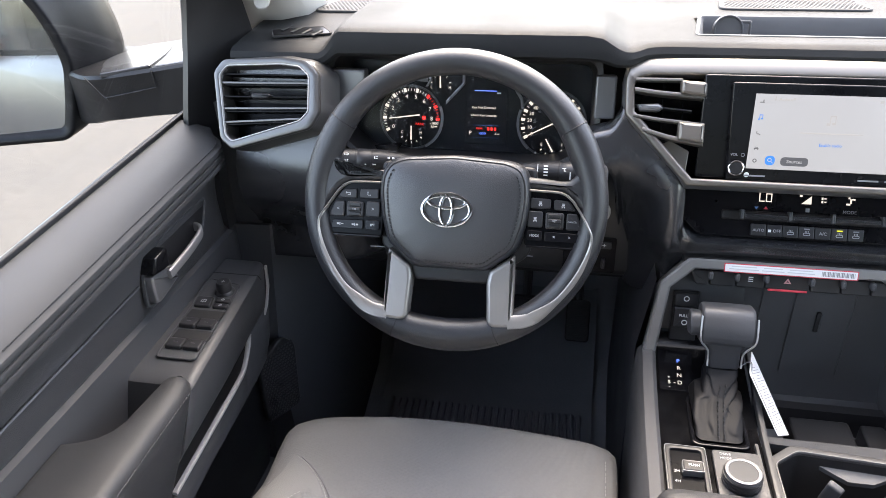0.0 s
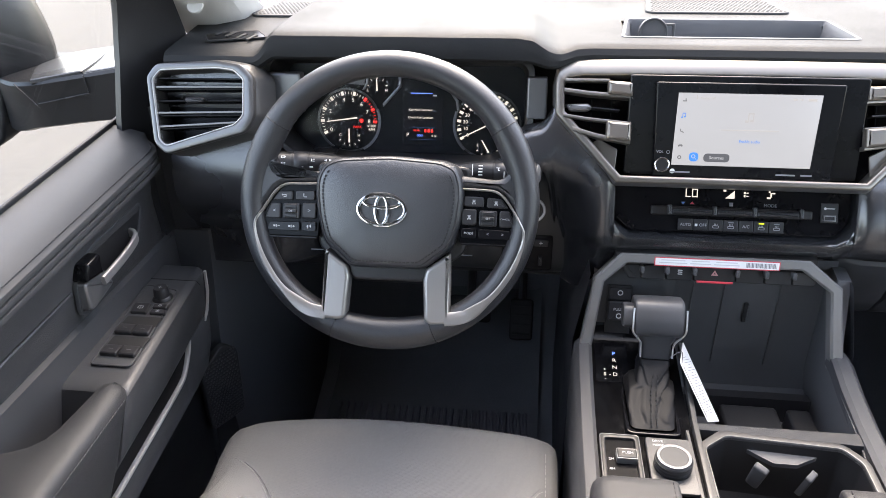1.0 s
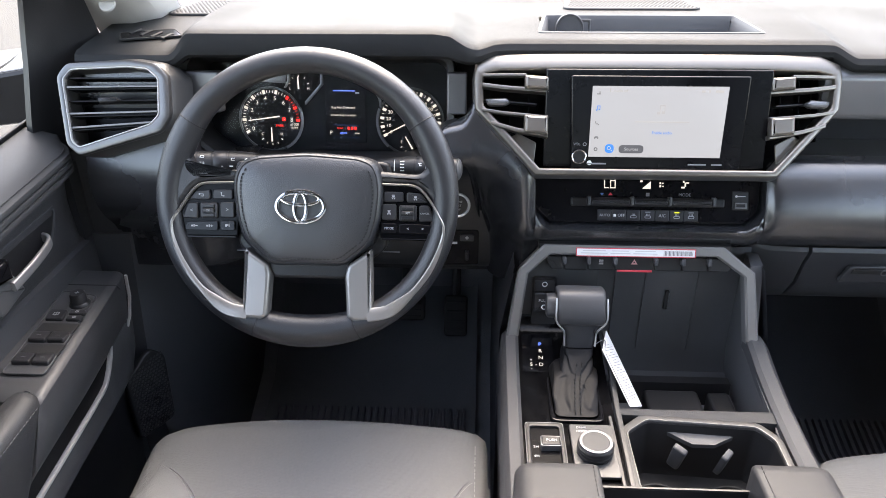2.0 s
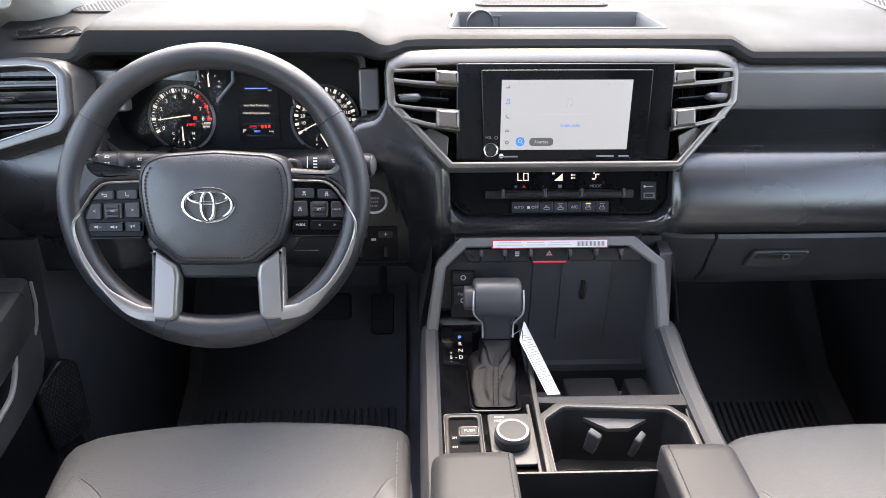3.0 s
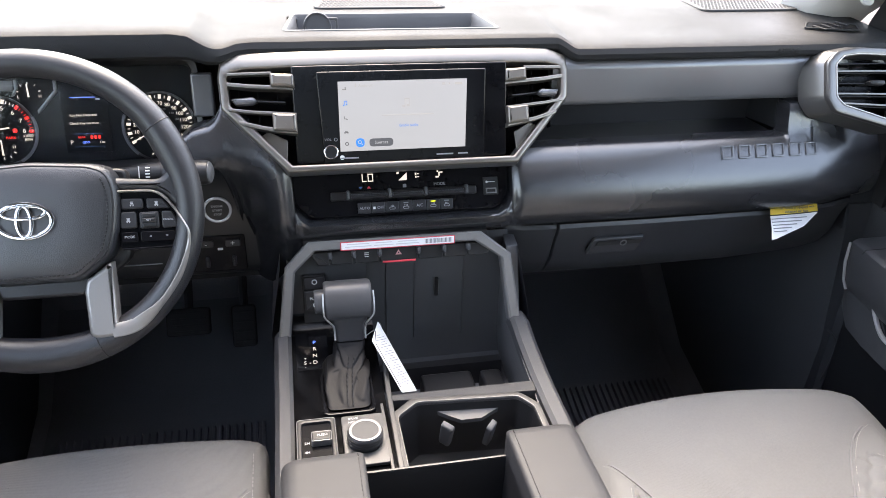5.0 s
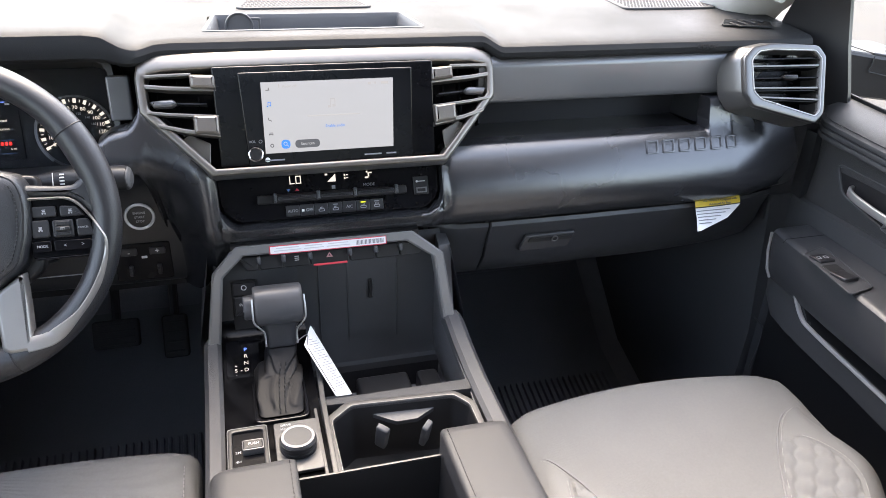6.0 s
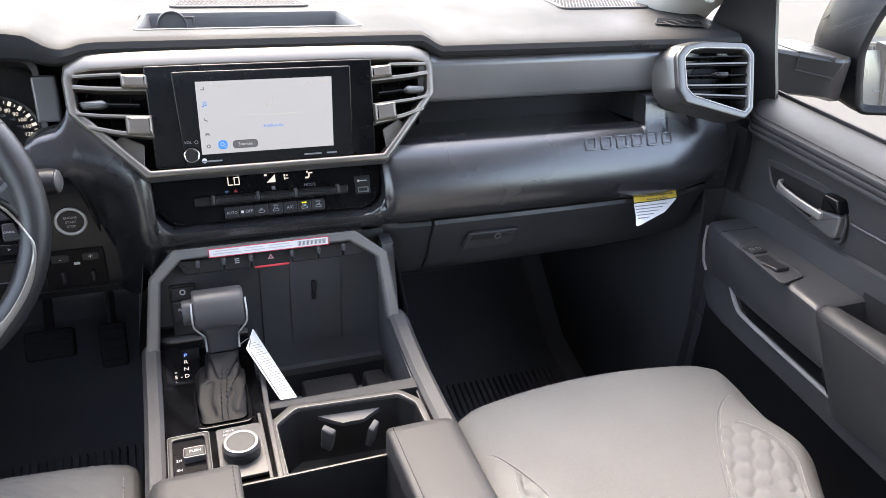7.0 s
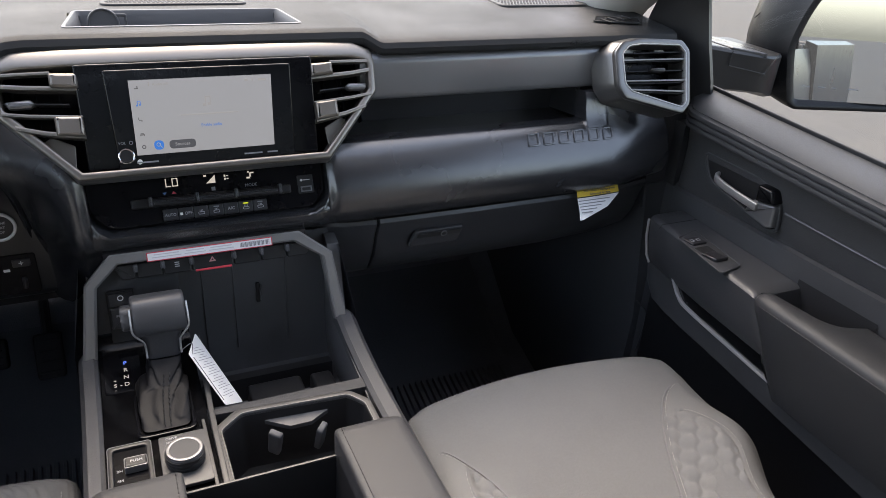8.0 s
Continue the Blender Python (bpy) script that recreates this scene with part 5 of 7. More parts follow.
# grey ribs that frame the middle display
for pts in ([(-0.4755, 0.030), (-0.4795, 0.030), (-0.4795, 0.014), (-0.5045, -0.013), (-0.5035, -0.018), (-0.4755, 0.0125)],
            [(-0.5300, 0.030), (-0.5260, 0.030), (-0.5260, 0.018), (-0.5320, 0.008), (-0.5360, 0.007), (-0.5300, 0.018)],
            [(-0.4100, 0.020), (-0.4060, 0.022), (-0.3880, -0.006), (-0.3860, -0.022), (-0.3900, -0.020), (-0.3915, -0.008)]):
    bm = plate(pts, 0.004, 0.0008, CL, z0=-0.001, steps=2)
    part("cluster_rib", bm, M_STRIP, clu)
for pts in ([(-0.598, 0.018), (-0.575, 0.029), (-0.531, 0.029), (-0.533, 0.014)],):
    bm = plate(pts, 0.002, 0.0005, CL, z0=-0.001, steps=2)
    part("cluster_rib", bm, M_STRIP, clu)
# middle display
bm = plate(rect(0.062, 0.096, -0.4425, -0.027), 0.001, 0.0003, CL, z0=-0.0008)
mid = part("middle_display", bm, M_DIAL, clu, "dark display with two lines of white words")
lettering("Key Not Detected", 0.0048, at(CL, -0.4460, -0.0215, Z0), G_WHITE, mid)
lettering("Check Key Location", 0.0048, at(CL, -0.4460, -0.0330, Z0), G_WHITE, mid)
for x, y, w, h, mt in ((-0.444, 0.0035, 0.034, 0.0010, G_BLUE), (-0.424, 0.0005, 0.006, 0.0022, M_WHITE), (-0.4425, -0.0480, 0.040, 0.0008, G_DIMBLUE), (-0.4425, -0.0665, 0.042, 0.0006, G_DIMBLUE)):
    bm = plate(rect(w, h, x, y), 0.0003, 0.0001, CL, z0=Z0 - (0.0002 if h > 0.005 else 0), steps=1)
    part("display_line", bm, mt, mid)
for k in range(3):
    bm = plate(rounded(rect(0.0036, 0.0052, -0.4385 + 0.0052 * k, -0.0530), 0.0012, 2), 0.0003, 0.0001, CL, z0=Z0, steps=1)
    part("seat_belt_lamp", bm, G_RED, mid)
lettering("REAR", 0.0042, at(CL, -0.4520, -0.0530, Z0), G_RED, mid)
lettering("ODO", 0.0042, at(CL, -0.4470, -0.0605, Z0), G_BLUE, mid)
lettering("P", 0.0085, at(CL, -0.4660, -0.0600, Z0), G_WHITE, mid)
lettering("6 mi", 0.0042, at(CL, -0.4250, -0.0605, Z0), G_WHITE, mid)
# clear lens
bm = plate(rounded(rect(0.365, 0.132, -0.4705, -0.021), 0.02, 4), 0.001, 0.0003, CL, z0=0.012)
lens = part("lens", bm, M_LENS, clu, "clear cluster lens")
lens.visible_shadow = False

# ---- start button and the panel of small switches ----
st = thing("start_button", (-0.270, 0.99, 0.63), "black engine start button with a chrome ring", "button")
m = face_frame((-0.270, 0.9930, 0.6525), 0)
part("chrome_ring", tube([m @ Vector((0.0187 * math.cos(k * math.pi / 20), 0.0187 * math.sin(k * math.pi / 20), 0.002)) for k in range(40)], 0.0023, (0, -1, 0), 10, True), M_RING, st)
bm = plate(circle(0.0168, 32), 0.006, 0.0015, m, z0=-0.003)
fc = part("button_face", bm, M_DULLBLK, st)
for s, y in (("ENGINE", 0.006), ("START", -0.0005), ("STOP", -0.007)):
    lettering(s, 0.0048, at(m, 0, y, 0.0033), M_SIGN, fc)
sw = thing("switch_panel", (-0.275, 0.99, 0.55), "black switch panel with dimmer rockers under the start button", "switch panel")
m = face_frame((-0.275, 0.9945, 0.579), 0)
bm = plate(rounded(rect(0.078, 0.060), 0.004, 3), 0.004, 0.001, m, z0=-0.002)
part("switch_plate", bm, M_FACE, sw)
for x, s in ((-0.018, "-"), (0.021, "+")):
    bm = plate(rounded(rect(0.022, 0.011, x, 0.018), 0.002, 3), 0.004, 0.001, m, z0=0.001)
    b = part("rocker", bm, M_KEY, sw)
    lettering(s, 0.012, at(m, x, 0.018, 0.0052), M_WHITE, b)
    bm = plate(rounded(rect(0.006, 0.016, x, -0.012), 0.002, 3), 0.008, 0.002, m, z0=0.001)
    part("thumb_lever", bm, M_KEY, sw)
bm = plate(rounded(rect(0.008, 0.004, 0.002, 0.008), 0.001, 2), 0.0004, 0.0001, m, z0=0.002, steps=1)
part("panel_sign", bm, M_WHITE, sw)

# ---- centre console ----
con = thing("centre_console", (0, 0.75, 0.0), "dark plastic centre console with piano black and satin silver trim", "console")
AR = face_frame((0, 0.9185, 0.6213), 18)
# arch trim
ao = [(-0.196, -0.150), (-0.1785, -0.032), (-0.1425, 0.0065), (0.110, 0.0065), (0.1565, -0.031), (0.1715, -0.150)]
ai = [(-0.178, -0.150), (-0.1640, -0.037), (-0.1335, -0.0085), (0.101, -0.0085), (0.1415, -0.037), (0.1535, -0.150)]
def arch(bm, t, b, z0):
    k = len(ao)
    sec = []
    for (ox, oy), (ix, iy) in zip(ao, ai):
        d = Vector((ix - ox, iy - oy)).normalized() * b
        sec.append([(ox, oy, z0), (ox, oy, z0 + t - b), (ox + d.x, oy + d.y, z0 + t), (ix - d.x, iy - d.y, z0 + t), (ix, iy, z0 + t - b), (ix, iy, z0)])
    out = []
    for a, bb in zip(sec, sec[1:]):
        out += [[Vector(p) * (1 - q / 4) + Vector(r) * (q / 4) for p, r in zip(a, bb)] for q in range(4)]
    out.append([Vector(p) for p in sec[-1]])
    return loops(bm, [[AR @ p for p in r] for r in out])
part("arch_trim", arch(bmesh.new(), 0.020, 0.003, -0.012), M_ARCH, con, "satin grey arch trim")
# roof and back of the arch
bm = bmesh.new()
loops(bm, [[(x, 0.915, 0.6195), (x, 0.928, 0.612), (x, 0.968, 0.598), (x, 0.975, 0.60), (x, 0.975, 0.64), (x, 0.915, 0.63)] for x in (-0.15, 0.12)])
part("arch_roof", bm, M_DULLBLK, con)
# row of piano keys below the arch
BT = face_frame((0, 0.9136, 0.6008), 18)
bx = (-0.1415, -0.113, -0.0787, -0.0412, 0.016, 0.0544, 0.0911, 0.1325)
sw = thing("key_row", (0, 0.92, 0.59), "row of black console keys with a red hazard key", "switches")
for k, (a, b) in enumerate(zip(bx, bx[1:])):
    cut = 0.010 if k in (0, 6) else 0.0
    q = [(a + 0.0008 + (cut if k == 0 else 0), -0.0105), (b - 0.0008 - (cut if k == 6 else 0), -0.0105), (b - 0.0008, 0.010), (a + 0.0008, 0.010)]
    bm = plate(rounded(q, 0.0026, 3), 0.012, 0.0018, BT, z0=-0.010)
    key = part("console_key", bm, M_DULLBLK, sw)
    if k == 3:
        bm = plate(rect(0.049, 0.0028, -0.0125, -0.0105), 0.005, 0.001, BT, z0=0.0)
        part("red_strip", bm, M_REDINK, key)
        bm = ring_plate([(-0.0178, -0.0010), (-0.0082, -0.0010), (-0.013, 0.0065)], [(-0.0146, 0.0008), (-0.0114, 0.0008), (-0.013, 0.0034)], 0.0004, 0.0001, BT, z0=0.002)
        part("hazard_sign", bm, M_HAZ, key)
    if k == 2:
        for y in (0.0045, 0.0018, -0.0010):
            bm = plate(rect(0.0062, 0.0012, -0.0600, y), 0.0003, 0.0001, BT, z0=0.002, steps=1)
            part("key_sign", bm, M_WHITE, key)
for x in bx[1:7]:
    bm = plate(rounded(rect(0.0060, 0.011, x, 0.0045), 0.0028, 3), 0.0125, 0.0025, BT, z0=0.0)
    part("key_tab", bm, M_DOORP, sw)

# bin behind the lever: walls, back, floor
bm = bmesh.new()
bz = [(-0.062, 0.955, 0.600), (0.152, 0.955, 0.600)]
loops(bm, [[(x, 0.952, 0.61), (x, 0.9615, 0.56), (x, 0.9615, 0.42), (x, 0.945, 0.385), (x, 0.90, 0.375), (x, 0.755, 0.375)] for x in (-0.070, -0.0265, -0.0255, 0.0185, 0.0195, 0.10, 0.170)], closed=False)
wall = part("bin_lining", bm, M_BIN, con)
for x in (-0.0260, 0.0190, 0.098):
    bm = bmesh.new()
    block(bm, (x, 0.9612, 0.50), (0.0016, 0.003, 0.19), 0.0004)
    part("lining_rib", bm, M_BIN, wall)
bm = plate(rounded(rect(0.006, 0.034, 0.0, 0.0), 0.002, 3), 0.003, 0.0008, face_frame((0.0545, 0.961, 0.511), 0))
part("card_slot", bm, M_BLACK, wall, "black slot in the bin back")
bm = plate(rounded(rect(0.0018, 0.028, 0.0032, 0.0), 0.0008, 3), 0.004, 0.0008, face_frame((0.0545, 0.961, 0.511), 0))
part("slot_edge", bm, M_STRIP, wall)
bm = bmesh.new()
loops(bm, [[(0.152, 0.915, 0.60), (0.1535, 0.88, 0.485), (0.150, 0.745, 0.470), (0.150, 0.70, 0.46), (0.152, 0.70, 0.36), (0.163, 0.97, 0.36), (0.160, 0.97, 0.60)],
           [(0.170, 0.915, 0.60), (0.171, 0.88, 0.485), (0.168, 0.745, 0.470), (0.168, 0.70, 0.46), (0.168, 0.70, 0.36), (0.176, 0.97, 0.36), (0.176, 0.97, 0.60)]])
part("bin_side", bm, M_BIN, con)
# charger block in the bin
for x0, x1, y0, y1, z in ((0.012, 0.092, 0.775, 0.862, 0.415), (0.106, 0.139, 0.79, 0.862, 0.413)):
    bm = plate(rounded(rect(x1 - x0, y1 - y0, (x0 + x1) / 2, (y0 + y1) / 2), 0.007, 4), z - 0.374, 0.004, Matrix.Translation((0, 0, 0.374)))
    part("bin_insert", bm, M_DULLBLK, con)
bm = bmesh.new()
loops(bm, [[(x, 0.905, 0.374), (x, 0.900, 0.410), (x, 0.882, 0.412), (x, 0.876, 0.374)] for x in (-0.05, 0.148)])
part("bin_insert", bm, M_DULLBLK, con)

# glossy deck of the gear lever
deck = [(0.60, 0.470), (0.74, 0.4715), (0.80, 0.473), (0.86, 0.482), (0.895, 0.490), (0.910, 0.500), (0.914, 0.51)]
bm = bmesh.new()
loops(bm, [[(x, y, z) for y, z in deck] for x in (-0.178, -0.120, -0.055)], closed=False)
loops(bm, [[(-0.055, y, z) for y, z in deck], [(-0.053, y, z - 0.12) for y, z in deck]], closed=False)
part("lever_deck", bm, M_DECK, con, "dusty piano black lever deck")
bm = bmesh.new()
loops(bm, [[(x, 0.9125, 0.500), (x, 0.922, 0.545), (x, 0.932, 0.585), (x, 0.950, 0.605)] for x in (-0.176, -0.060)] + [[(-0.060, 0.97, 0.50), (-0.060, 0.97, 0.545), (-0.060, 0.97, 0.585), (-0.060, 0.97, 0.605)]], closed=False)
part("lever_back_panel", bm, M_PLAST, con)
# parking brake switches
m = face_frame((-0.1375, 0.9175, 0.532), 13)
bm = plate(rounded(rect(0.036, 0.088, 0, -0.006), 0.003, 3), 0.004, 0.001, m, z0=-0.001)
pk = part("parking_brake_panel", bm, M_DULLBLK, con)
bm = plate(rounded(rect(0.031, 0.018, 0, 0.026), 0.002, 3), 0.005, 0.001, m, z0=0.002)
b = part("hold_button", bm, M_KEY, pk)
bm = ring_plate(circle(0.004, 16, 0, 0.028), circle(0.0028, 16, 0, 0.028), 0.0003, 0.0001, m, z0=0.007)
part("hold_sign", bm, M_WHITE, b)
bm = plate(rounded(rect(0.031, 0.030, 0, 0.0), 0.002, 3), 0.007, 0.002, m, z0=0.002)
b = part("brake_lever", bm, M_KEY, pk)
lettering("PULL", 0.0058, at(m, -0.002, 0.003, 0.0092), M_WHITE, b)
bm = ring_plate(circle(0.004, 16, 0.0, -0.007), circle(0.0028, 16, 0.0, -0.007), 0.0003, 0.0001, m, z0=0.009)
part("brake_sign", bm, M_WHITE, b)
# selector letters
m = Matrix.Translation((-0.148, 0.855, 0.4815)) @ pose(0, 0, 0, 10, 0, 0)
bm = plate(rounded(rect(0.046, 0.074), 0.004, 3), 0.0015, 0.0005, m)
sel = part("selector_display", bm, M_GLOSS, con)
for k, s in enumerate("PRND"):
    lettering(s, 0.0092, at(m, 0.004, 0.016 - 0.0132 * k, 0.0017), G_BLUE if s == "P" else G_WHITE, sel)
lettering("S", 0.0088, at(m, -0.010, -0.0236, 0.0017), G_WHITE, sel)
for s, y in (("+", -0.0150), ("-", -0.0315)):
    lettering(s, 0.007, at(m, -0.010, y, 0.0017), G_WHITE, sel)
lettering("-", 0.010, at(m, -0.003, -0.0236, 0.0017), G_WHITE, sel)
bm = plate(circle(0.0022, 12), 0.0005, 0.0001, at(m, 0.004, 0.046, 0.001))
part("deck_lamp", bm, M_WHITE, sel)

# drive mode dial and transfer switch
m = Matrix.Translation((-0.0900, 0.668, 0.4725))
bm = plate(rounded(rect(0.054, 0.090, 0.0, 0.0), 0.004, 3), 0.004, 0.001, m)
dm = part("drive_mode_plate", bm, M_PLAST, con, "grey plate of the drive mode dial")
bm = bmesh.new()
loops(bm, [[m @ Vector((x, y - 0.004 - 0.03 * z, z)) for x, y in circle(r, 40)] for r, z in ((0.0200, 0.002), (0.0216, 0.004), (0.0216, 0.018), (0.0206, 0.0195), (0.0185, 0.0205))])
dd = part("drive_mode_dial", bm, M_KEY, dm, "knurled black dial")
for z in (0.007, 0.0115, 0.016):
    bm = ring_plate(circle(0.0224, 40, 0, -0.004), circle(0.0211, 40, 0, -0.004), 0.0018, 0.0005, m, z0=z)
    part("dial_groove", bm, M_DULLBLK, dd)
bm = ring_plate(circle(0.0205, 48, 0, -0.004), circle(0.0162, 48, 0, -0.004), 0.0035, 0.001, m, z0=0.0185)
part("dial_ring", bm, M_GREYMET, dd)
bm = plate(circle(0.0164, 40, 0, -0.004), 0.0035, 0.0006, m, z0=0.0180)
part("dial_cap", bm, M_CAP, dd)
lettering("DRIVE", 0.0048, at(m, -0.012, 0.0385, 0.0042), M_SIGN, dm)
lettering("MODE", 0.0048, at(m, -0.012, 0.0315, 0.0042), M_SIGN, dm)
m = Matrix.Translation((-0.1490, 0.668, 0.4725))
bm = ring_plate(rounded(rect(0.048, 0.090), 0.005, 3), rounded(rect(0.036, 0.076, 0.0, 0.0), 0.004, 3), 0.006, 0.002, m)
tr = part("transfer_switch", bm, M_DULLBLK, con, "silver framed push switch")
part("switch_rim", ring_plate(rounded(rect(0.0492, 0.0912), 0.005, 3), rounded(rect(0.0468, 0.0888), 0.0045, 3), 0.0052, 0.0006, m), M_GREYMET, tr, "thin silver rim")
bm = plate(rounded(rect(0.037, 0.077), 0.004, 3), 0.002, 0.0005, m)
part("switch_well", bm, M_FACE, tr)
bm = plate(rounded(rect(0.024, 0.016, 0.006, 0.006), 0.002, 3), 0.010, 0.002, m, z0=0.002)
pb = part("push_button", bm, M_DULLBLK, tr)
part("push_rim", ring_plate(rounded(rect(0.0252, 0.0172, 0.006, 0.006), 0.0025, 3), rounded(rect(0.0230, 0.0150, 0.006, 0.006), 0.002, 3), 0.0092, 0.0005, m, z0=0.002), M_GREYMET, pb, "thin silver rim")
lettering("PUSH", 0.0056, at(m, 0.0068, 0.006, 0.0122), M_SIGN, pb)
lettering("2H", 0.0056, at(m, -0.012, 0.004, 0.0023), M_SIGN, tr)
lettering("4H", 0.0056, at(m, -0.012, -0.012, 0.0023), M_SIGN, tr)

# silver divider rails and the bar in front of the cups
bm = bmesh.new()
pr = rounded(rect(0.007, 0.012), 0.002, 2)
sweep(bm, [(-0.0455, 0.90, 0.486), (-0.0465, 0.83, 0.476), (-0.0500, 0.745, 0.473), (-0.0520, 0.60, 0.470)], pr)
part("divider_rail", bm, M_CUPRIM, con)
bm = bmesh.new()
sweep(bm, [(-0.0620, 0.73, 0.471), (-0.0620, 0.60, 0.470)], rounded(rect(0.004, 0.012), 0.001, 2))
part("divider_rail", bm, M_CUPRIM, con)
co = [(-0.055, 0.602), (-0.0535, 0.709), (-0.021, 0.738), (0.127, 0.728), (0.148, 0.700), (0.146, 0.602)]
ci = [(-0.043, 0.609), (-0.0435, 0.703), (-0.015, 0.727), (0.122, 0.718), (0.138, 0.695), (0.137, 0.609)]
co2, ci2 = rounded(co, 0.008, 3), rounded(ci, 0.006, 3)
bm = ring_plate(co2, ci2, 0.006, 0.002, Matrix.Translation((0, 0, 0.4685)), zin=-0.02)
cs = part("cup_surround", bm, M_CUPRIM, con, "satin grey cup holder rim")
bm = ring_plate(inset(ccw(ci2), -0.0014), ci2, 0.0066, 0.0008, Matrix.Translation((0, 0, 0.4685)), z0=0.0005)
part("rim_line", bm, M_ARCH, cs, "thin bright inner line")
bm = bmesh.new()
ii = inset(ccw(ci2), 0.001)
loops(bm, [[(x, y, z) for x, y in inset(ii, d)] for z, d in ((0.470, 0), (0.46, 0.001), (0.40, 0.004), (0.39, 0.008))], cap0=False)
cup = part("cup_well", bm, M_DULLBLK, con, "deep black cup holder well")
for cx in (-0.001, 0.093):
    bm = ring_plate(circle(0.040, 32, cx, 0.655), circle(0.037, 32, cx, 0.655), 0.006, 0.002, Matrix.Translation((0, 0, 0.390)))
    part("cup_ring", bm, M_PLAST, cup)
bm = bmesh.new()
loops(bm, [[(0.010, 0.7245, z), (0.100, 0.7195, z), (0.082, 0.7120, z - 0.003), (0.070, 0.7065, z - 0.005), (0.042, 0.7065, z - 0.005), (0.030, 0.7125, z - 0.003)] for z in (0.453, 0.457, 0.459)])
part("cup_divider", bm, M_DOORP, cup, "grey divider wedge")
for x, ang, fz in ((0.020, -40, 0.456), (0.074, 46, 0.449)):
    m = Matrix.Translation((x, 0.688, fz)) @ pose(0, 0, 0, 22, 0, 0) @ pose(0, 0, 0, 0, 0, ang) @ pose(0, 0, 0, 90, 0, 0)
    bm = plate(rounded([(-0.008, -0.03), (0.008, -0.03), (0.009, 0.018), (-0.009, 0.018)], 0.004, 3), 0.008, 0.003, m)
    part("cup_finger", bm, M_GREYPL, cup, "grey spring finger")
bm = bmesh.new()
loops(bm, [[(x, 0.735 - 0.05 * x, 0.460), (x, 0.737 - 0.05 * x, 0.4715), (x, 0.741, 0.4735), (x, 0.748, 0.4738), (x, 0.7515, 0.471), (x, 0.753, 0.37)] for x in (-0.048, 0.05, 0.152)], closed=False)
part("cross_bar", bm, M_LID, con)

# outer rails and sides
for s, xo, xi in ((-1, -0.200, -0.176), (1, 0.182, 0.152)):
    bm = bmesh.new()
    def sec(y, z, w=1.0):
        return [(xi, y, z - 0.02), (xi, y, z - 0.002), (xi + (xo - xi) * 0.2, y, z + 0.002), (xi + (xo - xi) * 0.75, y, z), (xo, y, z - 0.008), (xo + s * 0.004, y, z - 0.05), (xo + s * 0.002, y, z - 0.20), (xo - s * 0.01, y, 0.0)]
    loops(bm, [sec(0.885, 0.500), sec(0.865, 0.4995), sec(0.82, 0.488), sec(0.76, 0.4785), sec(0.70, 0.474), sec(0.58, 0.470), sec(0.30, 0.470), sec(0.05, 0.47)], closed=False)
    part("side_rail", bm, M_RAIL if s < 0 else M_DOORP, con, "grained vinyl side rail")
    bm = bmesh.new()
    loops(bm, [[(xo + s * 0.003, y0, 0.0), (xo + s * 0.004, y1, 0.42), (xo + s * 0.003, y2, 0.50), (xo * 0.92, y2 + 0.02, 0.60)] for y0, y1, y2 in ((0.88, 0.88, 0.880), (1.1, 1.0, 0.94), (1.4, 1.3, 1.10))], closed=False)
    part("console_side", bm, M_PLAST, con)

# armrest bin with its two pads
ab = thing("armrest_bin", (-0.01, 0.35, 0.0), "open armrest bin between two padded grey lids", "armrest")
bm = bmesh.new()
loops(bm, [[(-0.097, y, 0.500), (-0.095, y, 0.385), (0.065, y, 0.385), (0.068, y, 0.500)] for y in (0.05, 0.585)], closed=False)
loops(bm, [[(x, 0.585, 0.385), (x, 0.588, 0.494), (x, 0.592, 0.494), (x, 0.592, 0.30)] for x in (-0.098, 0.070)], closed=False)
tray = part("bin_tray", bm, M_DULLBLK, ab)
bm = bmesh.new()
sweep(bm, [(-0.099, 0.590, 0.4955), (0.071, 0.590, 0.4955)], rounded(rect(0.0032, 0.0026), 0.0008, 2))
part("tray_lip", bm, M_CUPRIM, tray, "thin silver tray lip")
for k in range(6):
    bm = bmesh.new()
    block(bm, (-0.075 + 0.026 * k, 0.36, 0.388), (0.004, 0.30, 0.008), 0.001)
    part("tray_rib", bm, M_DULLBLK, tray)
for s, x0, x1, yf, zt in ((-1, -0.192, -0.0965, 0.612, 0.518), (1, 0.068, 0.156, 0.606, 0.530)):
    bm = bmesh.new()
    def ps(y, d, dz):
        w = rounded([(x0 + d, zt - 0.075), (x1 - d, zt - 0.075), (x1 - d, zt - dz), (x0 + d, zt - dz)], [0.004, 0.004, 0.006 if s < 0 else 0.020, 0.022 if s < 0 else 0.006], 4)
        return [(x, y, z) for x, z in w]
    loops(bm, [ps(yf, 0.008, 0.016), ps(yf - 0.003, 0.003, 0.007), ps(yf - 0.010, 0.0005, 0.0015), ps(yf - 0.02, 0, 0), ps(0.35, 0, -0.002), ps(0.06, 0, 0), ps(0.05, 0.004, 0.01)])
    pd = part("armrest_lid", bm, M_LID, ab, "padded grey vinyl lid")
    xs_ = x1 - 0.0075 if s < 0 else x0 + 0.0085
    stitches("stitching", [(xs_, yf - 0.012, zt - 0.0002), (xs_, 0.40, zt + 0.0018)], M_BLACK, pd, 0.0038, 0.0030, 0.0007)
bm = bmesh.new()
block(bm, (-0.01, 0.32, 0.19), (0.33, 0.55, 0.38), 0.01)
part("bin_base", bm, M_PLAST, ab)

